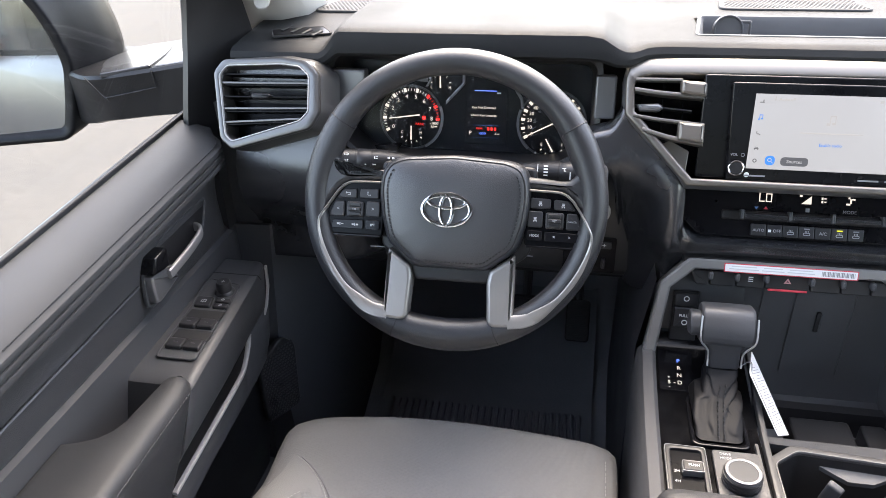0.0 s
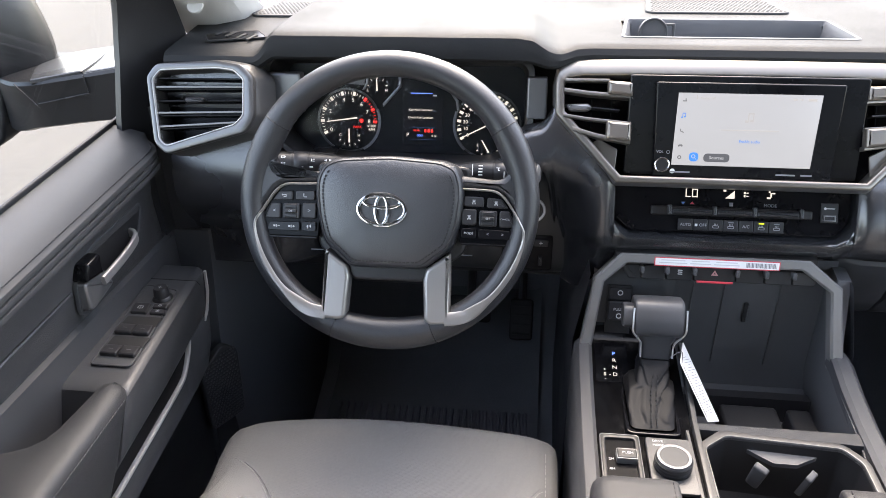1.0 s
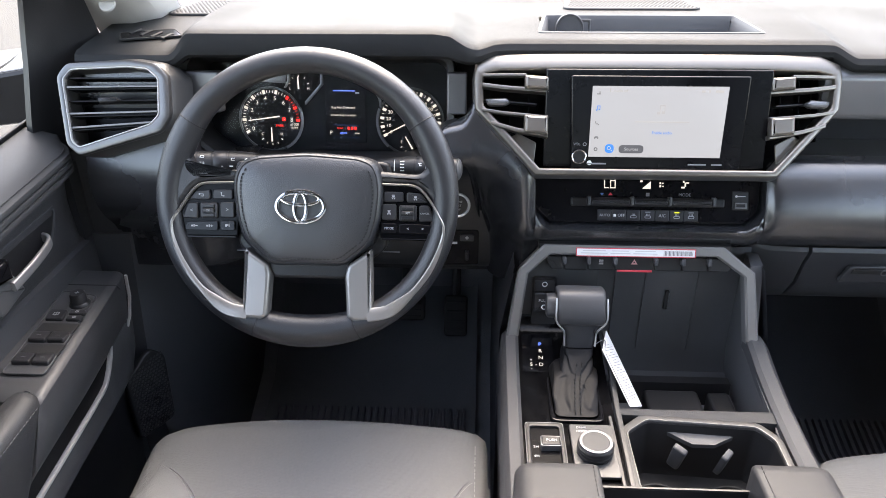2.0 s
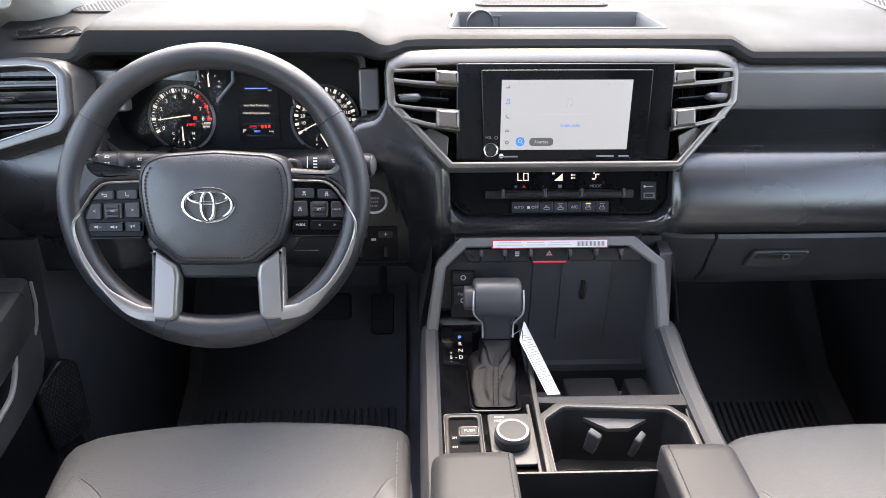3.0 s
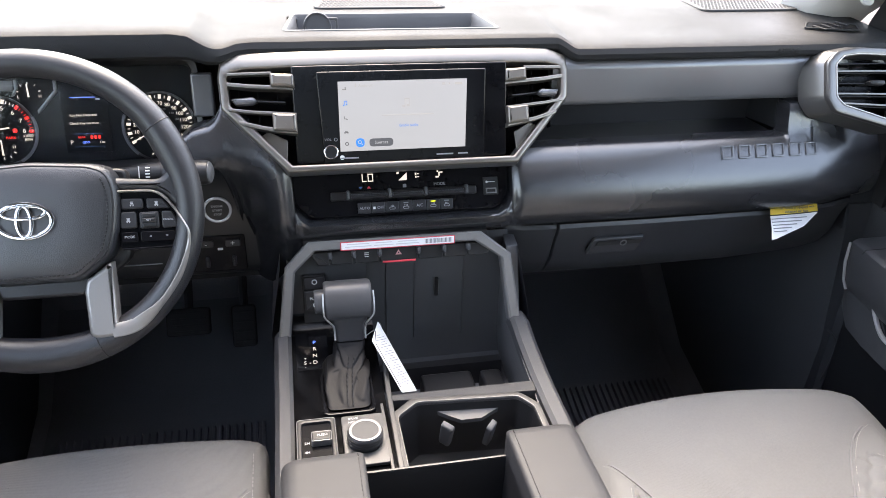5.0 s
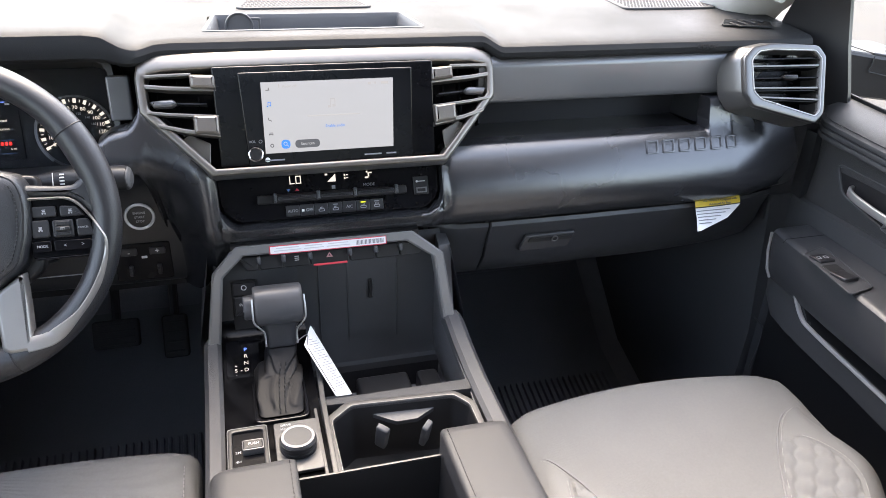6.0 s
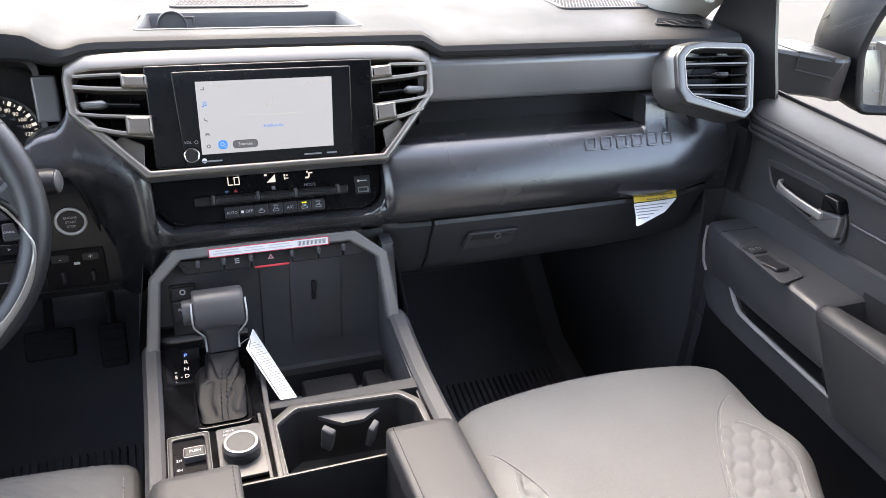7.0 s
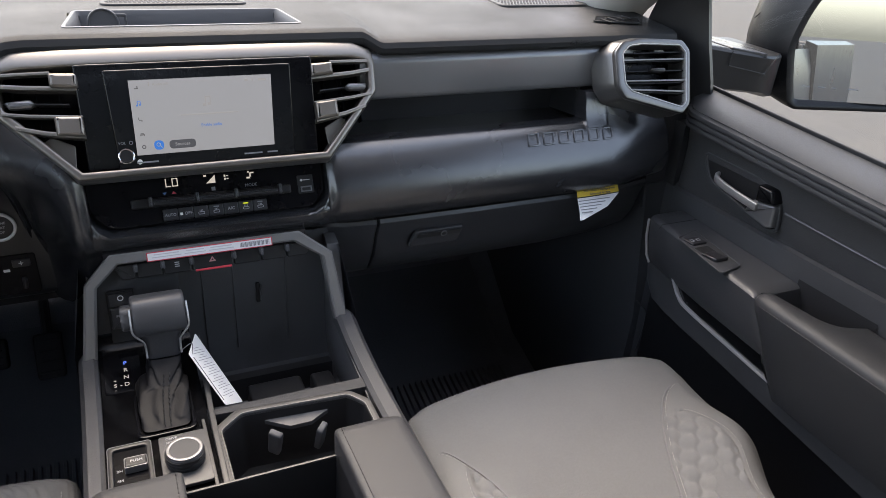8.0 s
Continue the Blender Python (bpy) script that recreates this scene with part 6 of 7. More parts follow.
# ---- gear lever ----
gl = thing("gear_lever", (-0.104, 0.78, 0.475), "black gear lever with a barrel knob and stitched leather boot", "gear lever")
KN = face_frame((-0.0965, 0.862, 0.566), 22)
bm = bmesh.new()
prof = rounded([(-0.022, -0.030), (0.024, -0.030), (0.030, -0.006), (0.022, 0.020), (-0.012, 0.024), (-0.024, 0.004)], 0.014, 5)
loops(bm, [[KN @ Vector((x, y * f, z * f)) for z, y in prof] for x, f in ((-0.030, 0.90), (-0.0285, 0.97), (-0.026, 1.0), (0.0, 1.01), (0.031, 1.0), (0.0345, 0.96), (0.036, 0.88))])
kb = part("knob", bm, M_DOORP, gl, "smooth grey barrel knob")
part("thumb_button", loops(bmesh.new(), [[KN @ Vector((x, y * f - 0.002, z * f)) for z, y in prof] for x, f in ((-0.029, 0.62), (-0.041, 0.62), (-0.0435, 0.56))]), M_DOORP, kb)
for q in (1, -1):
    pth = [KN @ Vector((0.003 + q * x, y, z)) for x, y, z in ((0.0345, 0.010, 0.0275), (0.0350, -0.012, 0.0285), (0.0335, -0.024, 0.0260), (0.0235, -0.0360, 0.0205), (0.0215, -0.0440, 0.0165), (0.0212, -0.0590, 0.0155))]
    part("knob_trim", tube(smooth_path(pth, 4), 0.0013, (1, 0, 0), 8), M_SILVER, kb, "thin silver edge line")
bm = bmesh.new()
loops(bm, [[KN @ Vector((0.003 + x * w, y, z * w)) for x, z in rounded(rect(0.05, 0.036), 0.008, 3)] for w, y in ((1.15, -0.020), (1.05, -0.030), (0.82, -0.040), (0.80, -0.060), (0.74, -0.062))])
part("knob_neck", bm, M_PLAST, gl)
rings = []
c0, c1 = KN @ Vector((0.003, -0.058, 0.0)), Vector((-0.102, 0.770, 0.474))
def boot_mid(t):
    return c0.lerp(c1, t) + Vector((0, 0.010 * math.sin(math.pi * t), 0))
def boot_outline(w, l, n=18):
    p = rounded(rect(w, l), 0.22 * w, 4)
    q = []
    for (x0, y0), (x1, y1) in zip(p, p[1:] + p[:1]):
        k = max(1, round(math.hypot(x1 - x0, y1 - y0) / (2 * (w + l)) * 4 * n))
        q.append((x0, y0, x1, y1, k))
    return q
def crease(p, sharp=0.22):
    """A narrow valley where p passes zero."""
    return -math.exp(-(p / sharp) ** 2) + 0.55 * math.exp(-((p - 2.2 * sharp) / (1.6 * sharp)) ** 2)
segs = [q[4] for q in boot_outline(0.055, 0.06)]
NB = 70
for k in range(NB + 1):
    t = k / NB
    c = boot_mid(t)
    flare = step(0.50, 0.84, t)
    w, l = 0.040 + 0.006 * t + 0.008 * flare, 0.031 + 0.020 * t + 0.030 * flare
    r = []
    for (x0, y0, x1, y1, _), kk in zip(boot_outline(w, l), segs):
        for j in range(kk):
            x, y = x0 + (x1 - x0) * j / kk, y0 + (y1 - y0) * j / kk
            u, v = 2 * x / w, 2 * y / l
            env = min(1.0, 5 * t) * min(1.0, 7 * (1 - t))
            front = 1.0 if v < 0.2 else 0.35
            d = front * 0.0034 * crease(u - 0.80 + 2.0 * (t - 0.30), 0.13) * step(0.12, 0.25, t) * (1 - step(0.50, 0.62, t))
            d += front * 0.0065 * crease(u - 0.42 - 0.5 * (t - 0.75) ** 2 * 8 + 0.25 * math.sin(9 * t), 0.13) * step(0.52, 0.64, t) * (1 - step(0.86, 0.95, t))
            d += front * 0.0040 * crease(3.4 * (t - 0.56) + 1.1 * (u - 0.9) , 0.14) * step(0.3, 0.6, u)
            d += front * 0.0040 * crease(3.0 * (t - 0.86) - 0.7 * u, 0.13) * step(0.0, 0.4, u)
            d += front * 0.0075 * crease(u + 0.58 - 0.10 * math.sin(7 * t), 0.12) * step(0.50, 0.60, t) * (1 - step(0.90, 0.98, t))
            d += 0.0030 * crease(u + 0.75 - 1.4 * (t - 0.30), 0.12) * step(0.10, 0.22, t) * (1 - step(0.46, 0.56, t)) * front
            d += 0.0012 * math.sin(9 * t + 2.0 * u + 1.3 * v)
            f = 1 + env * d / max(0.014, math.hypot(x, y))
            r.append((c.x + x * f - 0.009 * step(0.50, 0.60, t) * (1 - 0.6 * step(0.75, 1.0, t)) * step(-0.45, -0.8, u) if u < 0 else c.x + x * f, c.y + y * f, c.z))
    rings.append(r)
bt = part("boot", loops(bmesh.new(), rings), M_BOOT, gl, "creased black leather boot", angle=70)
for dx in (-0.0035, 0.0035):
    pth = [boot_mid(t) + Vector((dx + 0.0015 * math.sin(6 * t), -(0.0155 + 0.010 * t + 0.016 * step(0.54, 0.80, t)) - 0.0030, 0.001)) for t in np.linspace(0.03, 0.95, 22)]
    stitches("boot_stitching", pth, M_BLACK, bt, 0.0032, 0.0022, 0.0009, (0, -1, 0.3))
bm = ring_plate(rounded(rect(0.070, 0.094, -0.104, 0.766), 0.012, 4), rounded(rect(0.060, 0.084, -0.104, 0.766), 0.010, 4), 0.004, 0.0015, Matrix.Translation((0, 0, 0.472)))
part("boot_frame", bm, M_GLOSS, gl)

# card tag hung from the lever
tag = thing("hang_tag", (-0.02, 0.80, 0.45), "white printed card tag hanging from the gear lever", "tag")
tm = Matrix(((0.4270, -0.408, 0.8070, -0.017), (0.7618, 0.643, -0.0780, 0.777), (-0.4871, 0.648, 0.5854, 0.4525), (0, 0, 0, 1)))
bm = plate(rounded([(-0.029, 0.0035), (0.029, -0.0030), (0.032, 0.114), (-0.031, 0.086)], 0.003, 3), 0.0008, 0.0002, tm)
cd = part("card", bm, M_PAPER, tag)
for k in range(22):
    w = 0.013 + 0.006 * ((k * 7) % 3 - 1)
    bm = plate(rect(w * 2.2, 0.0007, 0.002 + 0.003 * (k % 2), 0.092 - 0.0038 * k), 0.0002, 0.00005, tm, z0=0.0008, steps=1)
    part("print_line", bm, M_GREYINK, cd)
part("code_strip", plate(rect(0.0022, 0.070, -0.0245, 0.045), 0.0002, 0.00005, tm, z0=0.0008, steps=1), M_INK, cd)
pth = smooth_path([KN @ Vector((0.022, -0.058, 0.014)), Vector((-0.058, 0.838, 0.520)), tm @ Vector((-0.022, 0.084, 0.0004))], 6)
part("string", tube(pth, 0.0007, (0, 0, 1), 5), M_THREAD, tag)

# bar-coded notice on the arch
nt_ = thing("notice_sticker", (-0.014, 0.915, 0.615), "white notice sticker with a red border and a bar code", "sticker")
AS = at(AR, 0, 0, 0.0082)
bm = plate(rect(0.168, 0.0125, -0.0135, -0.0035), 0.0005, 0.0001, AS, steps=1)
part("red_border", bm, M_REDINK, nt_)
bm = plate(rect(0.1655, 0.0100, -0.0135, -0.0035), 0.0004, 0.0001, AS, z0=0.0003, steps=1)
pp = part("sticker_paper", bm, M_PAPER, nt_)
for k, (x, w) in enumerate(((-0.072, 0.038), (-0.035, 0.028), (0.000, 0.034))):
    for y in (-0.0012, -0.0048):
        bm = plate(rect(w * (1 if y < -0.002 else 0.85), 0.0012, x, y), 0.0002, 0.00005, AS, z0=0.0006, steps=1)
        part("print_line", bm, M_FAINT, pp)
for k in range(22):
    bm = plate(rect(0.0006 + 0.0006 * ((k * 5) % 3), 0.0065, 0.0260 + 0.0019 * k, -0.0035), 0.0002, 0.00005, AS, z0=0.0006, steps=1)
    part("code_bar", bm, M_GREYINK, pp)

# ---- front seats ----
def seat(xc, yf, zt, cloth, vinyl, label):
    st = thing("front_seat", (xc, 0.45, 0.0), label, "car seat", "front seats")
    def top(x, y):
        a = abs(x)
        d = max(0.0, yf - 0.06 - y)
        z = zt - 0.16 * d * d / (d + 0.04) + 0.006 * (1 - (x / 0.24) ** 2)
        return z + 0.020 * step(0.10, 0.19, a) * step(yf - 0.12, yf - 0.26, y)
    def plan(x, y):
        t = (y - (yf - 0.45)) / 0.45
        square = 0.45 if xc < 0 < x else 1.0
        return y - square * max(0.0, t) ** 2 * (0.024 * (x / 0.22) ** 2 + 0.016 * max(0.0, (abs(x) - 0.18) / 0.06) ** 2)
    def narrow(x, y):
        """The passenger's cushion draws in towards the back on the door side."""
        return 0.046 * step(yf - 0.22, yf - 0.36, y) * step(0.08, 0.20, x) if xc > 0 and x > 0.08 else 0.0
    xs_ = [-0.205 + 0.41 * i / 24 for i in range(25)]
    rings = []
    def section(y, drop, shrink):
        r = []
        for sx in (-1,):
            r += [(-0.215, 0.14), (-0.228, 0.24), (-0.240, zt - 0.05)]
        core = []
        for x in xs_:
            core.append((x, top(x, y)))
        l, rr = top(-0.205, y), top(0.205, y)
        r += [(-0.2400, l - 0.026), (-0.2370, l - 0.011), (-0.227, l - 0.003)] + core + [(0.227, rr - 0.003), (0.2370, rr - 0.011), (0.2400, rr - 0.026)]
        r += [(0.240, zt - 0.05), (0.228, 0.24), (0.215, 0.14)]
        return [(xc + (x - narrow(x, y)) * shrink, plan(x, y), z - drop if z > 0.25 else z) for x, z in r]
    for y in np.linspace(0.22, yf - 0.045, 16):
        rings.append(section(float(y), 0, 1))
    for k in range(1, 7):
        a = math.pi / 2 * k / 6
        rings.append(section(yf - 0.045 + 0.045 * math.sin(a), 0.045 * (1 - math.cos(a)), 1 - 0.02 * (1 - math.cos(a))))
    last = rings[-1]
    rings.append([(x, y - 0.004, min(z, 0.30)) for x, y, z in last])
    rings.append([(x, y - 0.03, min(z, 0.16)) for x, y, z in last])
    part("cushion", loops(bmesh.new(), rings), cloth, st, angle=60)
    # quilted side bolsters, sewn on with a curved front seam
    for s in (-1, 1):
        def seam_x(y):
            t = (yf - 0.105 - y) / 0.20
            return 0.238 - (0.165 if s * xc > 0 else 0.085) * min(1.1, max(0.0, t)) ** 0.48
        def edge_x(y):
            return 0.2425 + 0.016 * step(yf - 0.11, yf - 0.22, y) - (narrow(0.24, y) if s > 0 else 0.0)
        def arc_x(y):
            t = min(1.0, max(0.0, (yf - 0.174 - y) / 0.10))
            return seam_x(y) + (edge_x(y) - 0.046 - seam_x(y)) * t ** 0.26
        def skin(x, y):
            xr = edge_x(y) - 0.050
            return top(x, y) if x <= xr else top(xr, y) - 0.030 * ((x - xr) / 0.050) ** 2.4
        rows = []
        ys = np.linspace(0.24, yf - 0.106, 130)
        for y in ys:
            x0 = seam_x(y)
            row = []
            for q in range(57):
                x = x0 + (edge_x(y) - x0) * q / 56
                z = skin(x, y)
                quilt = 0.0
                if y < yf - 0.182 and x0 + 0.004 < x < arc_x(y) - 0.003:
                    best = 9.0
                    for j in (math.floor(y / 0.0225), math.floor(y / 0.0225) + 1):
                        cx = (math.floor(x / 0.031 - 0.5 * (j % 2) + 0.5) + 0.5 * (j % 2)) * 0.031
                        u, v = abs(x - cx) / 0.0155, abs(y - j * 0.0225) / 0.0155
                        best = min(best, max(u, 0.5 * u + 0.866 * v))
                    quilt = 0.0062 * (1 - min(1.0, best) ** 3) - 0.002
                crease = 0.003 * math.exp(-((x - arc_x(y)) / 0.0025) ** 2) if y < yf - 0.174 else 0.0
                row.append((xc + s * x, plan(x, y), z + 0.0035 * min(1.0, q / 4.0) + quilt - crease - 0.001))
            rows.append(row)
        bo = part("bolster", loops(bmesh.new(), rows, closed=False), vinyl, st, "quilted vinyl side bolster", angle=60)
        def on(x, y, h=0.0042):
            return (xc + s * x, plan(x, y), skin(x, y) + h)
        pth = [on(seam_x(y) + 0.006, y) for y in np.linspace(0.30, yf - 0.115, 30)]
        stitches("stitching", pth, M_SEATTHREAD, bo, 0.0034, 0.0016, 0.0004)
        pth = [on(arc_x(y) + 0.005, y, 0.004) for y in np.linspace(0.30, yf - 0.178, 40)]
        stitches("stitching", pth, M_SEATTHREAD, bo, 0.0034, 0.0016, 0.0004)
        part("seam_piping", tube([on(seam_x(y), y, 0.0012) for y in np.linspace(0.24, yf - 0.106, 40)], 0.0014, (0, 0, 1), 6), M_THREAD, bo)
    # seam lines across and along the cushion
    if xc < 0:
        edge = [Vector((xc + 0.222, plan(0.222, y), top(0.205, y) - 0.0015)) for y in np.linspace(0.5, yf - 0.05, 14)]
        stitches("edge_stitching", edge, M_SEATTHREAD, st, 0.0036, 0.0022, 0.0008)
    part("cross_seam", tube([(xc + x, 0.487 - 0.012 * (x / 0.1) ** 2, top(x, 0.487 - 0.012 * (x / 0.1) ** 2) - 0.0002) for x in np.linspace(-0.098, 0.098, 12)], 0.0012, (0, 0, 1), 6), M_BLACK, st)
    # reclined backrest, base frame
    bm = bmesh.new()
    rings = []
    for t in np.linspace(0, 1, 9):
        y, z = 0.30 - 0.42 * t, 0.35 + 0.44 * t
        w, d = 0.235 - 0.02 * t ** 3, 0.055
        r = rounded([(-w, -d), (w, -d), (w, d), (-w, d)], 0.04, 4)
        rings.append([(xc + a, y + b * 0.72, z + b * 0.69) for a, b in r])
    loops(bm, rings)
    part("backrest", bm, vinyl, st, "reclined padded backrest")
    bm = bmesh.new()
    block(bm, (xc, 0.45, 0.10), (0.40, 0.50, 0.20), 0.02)
    part("seat_base", bm, M_DULLBLK, st)
    return st

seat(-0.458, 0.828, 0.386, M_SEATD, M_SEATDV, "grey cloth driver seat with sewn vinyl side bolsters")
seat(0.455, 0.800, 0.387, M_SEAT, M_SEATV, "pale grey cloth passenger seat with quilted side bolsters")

# floor mats
for s, y0 in ((-1, 0.90), (1, 0.90)):
    fm = thing("floor_mat", (s * 0.46, 1.1, 0.0), "black ribbed rubber floor mat in the footwell", "floor mat", "front floor mats")
    prof = [(0.80, 0.006), (1.17, 0.006), (1.31, 0.045), (1.50, 0.195)]
    bm = bmesh.new()
    loops(bm, [[(s * x, y, z + (0.008 if x in (0.235, 0.700) else 0.0)) for y, z in prof] for x in (0.235, 0.25, 0.45, 0.685, 0.700)] , closed=False)
    base = part("mat_sheet", bm, M_MAT, fm)
    for k in range(29):
        bm = bmesh.new()
        x = s * (0.262 + 0.0148 * k)
        loops(bm, [[(x - 0.0046, y, z), (x - 0.0026, y, z + 0.009), (x + 0.0026, y, z + 0.009), (x + 0.0046, y, z)] for y, z in ((1.06, 0.005), (1.17, 0.006), (1.245, 0.026))])
        part("mat_rib", bm, M_MAT, base)

# pedals
for nm, x, z, w, h, lab in (("brake_pedal", -0.386, 0.285, 0.085, 0.055, "black rubber brake pedal on its arm"), ("accelerator_pedal", -0.280, 0.265, 0.048, 0.085, "black accelerator pedal on its arm")):
    pd = thing(nm, (x, 1.30, z), lab, "pedal")
    m = face_frame((x, 1.27, z), 30)
    part("pedal_pad", plate(rounded(rect(w, h), 0.008, 3), 0.012, 0.004, m), M_BLACK, pd)
    part("pedal_arm", tube([m @ Vector((0, 0, 0)), (x, 1.36, z + 0.12), (x, 1.42, z + 0.30)], 0.009, (1, 0, 0), 8), M_DULLBLK, pd)
    for k in range(4):
        part("pad_rib", plate(rounded(rect(w * 0.8, 0.004, 0, -h * 0.35 + h * 0.23 * k), 0.001, 2), 0.003, 0.001, m, z0=0.011), M_BLACK, pd)

# ---- front doors ----
def zwin(y):
    return 0.784 - 0.060 * (0.958 - y)
def zpad(y):
    return 0.757 - 0.058 * (0.92 - y)

def front_door(side):
    nm = "door_1" if side < 0 else "door_2"
    dr = thing(nm, (side * 0.86, 0.3, 0.05), ("dark grey driver door trim with window switches on the armrest" if side < 0 else "dark grey passenger door trim with one window switch"), "car door", kind="structure")
    def mk(name, bm, mt, parent=dr, label="", angle=38):
        if side > 0:
            mirrored(bm)
            # the passenger's armrest sits a little lower and further in
            dx, dz = (-0.012, -0.014) if name == "elbow_rest" else (-0.006, 0.0) if name == "pocket_line" else (-0.010, -0.004) if parent is not dr or name == "armrest" else (0, 0)
            if name not in ("pad_groove", "handle_recess", "door_handle", "handle_plate", "lock_tab"):
                bmesh.ops.translate(bm, vec=(dx, 0, dz), verts=bm.verts)
        return part(name, bm, mt, parent, label, angle)
    ys = [-0.45, -0.2, 0.05, 0.25, 0.4, 0.5, 0.6, 0.7, 0.8, 0.88, 0.915, 0.935, 0.945, 0.950]
    # padded sill
    bm = bmesh.new()
    rings = []
    for y in ys:
        k = max(0.0, (y - 0.90) / 0.05)
        zi, zw = zpad(y), zwin(y)
        dx = -0.030 * k * k
        rings.append([(-0.880, y, zw - 0.06), (-0.880, y, zw), (-0.866, y, zw - 0.002), (-0.835, y, zw - 0.007 - 0.004 * k), (-0.815 + dx * 0.6, y, zw - 0.014 - 0.006 * k), (-0.8060 + dx, y, zi + 0.0045)] + [(-0.8 + px + dx, y, zi + zc + pz) for zc in (-0.0015, -0.0115, -0.0215) for px, pz in ((-0.0045, 0.0048), (-0.0012, 0.0036), (0.0, 0.0006), (-0.0008, -0.0030), (-0.0042, -0.0047))] + [(-0.812 + dx, y, zi - 0.030), (-0.86, y, zi - 0.030)])
    loops(bm, rings)
    pad = mk("sill_pad", bm, M_DOOR, label="padded vinyl window sill")
    pth = [((-0.8075 - 0.030 * max(0, (y - 0.90) / 0.05) ** 2) * -side, y, zpad(y) + 0.0062) for y in np.linspace(0.25, 0.935, 40)]
    stitches("stitching", pth, M_BLACK, pad, 0.0038, 0.0022, 0.0009)
    for dz_, dx_ in ((-0.0065, -0.8040), (-0.0165, -0.8040)):
        bm = bmesh.new()
        sweep(bm, [(dx_ - 0.030 * max(0, (y - 0.90) / 0.05) ** 2, y, zpad(y) + dz_) for y in (-0.4, 0.1, 0.5, 0.8, 0.9, 0.92, 0.935, 0.945)], circle(0.0012, 6))
        mk("pad_groove", bm, M_BLACK, pad)
    # window seal
    bm = bmesh.new()
    sweep(bm, [(-0.8835, y, zwin(y) + 0.001) for y in (-0.45, 0.2, 0.6, 0.985)], rounded(rect(0.006, 0.010), 0.002, 3))
    mk("window_seal", bm, M_BLACK)
    # upper panel
    bm = bmesh.new()
    rings = []
    for y in ys:
        k = max(0.0, (y - 0.90) / 0.05) ** 2
        zi = zpad(y)
        rings.append([(-0.812 - 0.03 * k, y, zi - 0.026), (-0.822 - 0.02 * k, y, zi - 0.034), (-0.824 - 0.02 * k, y, zi - 0.045), (-0.828 - 0.02 * k, y, 0.68), (-0.832 - 0.015 * k, y, 0.655), (-0.834 - 0.01 * k, y, 0.612), (-0.837, y, 0.606)])
    loops(bm, rings, closed=False)
    mk("upper_panel", bm, M_PANELD)
    bm = bmesh.new()
    loops(bm, [[(-0.837 - 0.01 * max(0.0, (y - 0.90) / 0.05) ** 2, y, 0.606), (-0.829, y, 0.603), (-0.828, y, 0.56), (-0.83, y, 0.48)] for y in ys], closed=False)
    mk("middle_panel", bm, M_DOORP)
    # raised line across the panel
    bm = bmesh.new()
    sweep(bm, [(-0.8295, y, 0.653 + 0.03 * (y - 0.6)) for y in (-0.3, 0.2, 0.5, 0.695)], circle(0.0022, 6))
    mk("panel_piping", bm, M_PLAST)
    # handle: recess, lever, lock tab, plate
    PL = Matrix(((0, 0, 1, -0.8295), (1, 0, 0, 0), (0, 1, 0, 0), (0, 0, 0, 1)))
    hs = rounded([(0.880, 0.692), (0.757, 0.690), (0.722, 0.682), (0.706, 0.660), (0.702, 0.626), (0.712, 0.622), (0.795, 0.638), (0.858, 0.652)], [0.010, 0.006, 0.008, 0.006, 0.004, 0.004, 0.02, 0.014], 4)
    bm = ring_plate(inset(ccw(hs), -0.005), hs, 0.005, 0.002, PL)
    hd = mk("handle_surround", bm, M_DOORP)
    bm = plate(hs, 0.002, 0.0005, PL)
    mk("handle_recess", bm, M_DULLBLK, hd)
    bm = bmesh.new()
    pth = smooth_path([(-0.827, 0.842, 0.6660), (-0.820, 0.840, 0.6655), (-0.8135, 0.832, 0.6640), (-0.811, 0.815, 0.6610), (-0.8100, 0.780, 0.6565), (-0.8105, 0.735, 0.6525)], 5)
    sweep(bm, pth, rounded(rect(0.006, 0.0135), 0.0028, 3), (0, 0, 1))
    mk("door_handle", bm, M_SILVER, hd, "satin silver door lever")
    bm = plate(rounded([(0.750, 0.660), (0.7035, 0.666), (0.7015, 0.629), (0.712, 0.625), (0.762, 0.634)], 0.004, 3), 0.016, 0.004, PL)
    mk("handle_plate", bm, M_GREYMET, hd)
    bm = plate(rounded([(0.742, 0.690), (0.712, 0.689), (0.7035, 0.668), (0.741, 0.661)], 0.004, 3), 0.021, 0.005, PL)
    mk("lock_tab", bm, M_GLOSS, hd)
    # armrest block with its top plate
    bm = bmesh.new()
    rings = []
    for y, xo, z in ((0.912, -0.772, 0.570), (0.910, -0.768, 0.5735), (0.904, -0.765, 0.5750), (0.85, -0.760, 0.5735), (0.75, -0.752, 0.570), (0.65, -0.744, 0.567), (0.634, -0.743, 0.566), (0.628, -0.746, 0.562)):
        rings.append([(px, y - (0.40 * (z - pz) if y < 0.66 else 0.0), pz) for px, pz in ((-0.836, z - 0.10), (-0.836, z), (xo - 0.0125, z + 0.00002), (xo - 0.010, z), (xo - 0.004, z - 0.0015), (xo, z - 0.006), (xo - 0.002, z - 0.03), (xo - 0.008, z - 0.078), (xo - 0.020, z - 0.10))])
    loops(bm, rings)
    am = mk("armrest", bm, M_DOORP)
    bm = bmesh.new()
    sweep(bm, [(-0.7640, 0.9095, 0.567), (-0.7660, 0.9100, 0.53), (-0.7725, 0.9080, 0.495), (-0.776, 0.901, 0.480)], rounded(rect(0.004, 0.004), 0.001, 2), (1, 0, 0))
    mk("edge_line", bm, M_LINE, am)
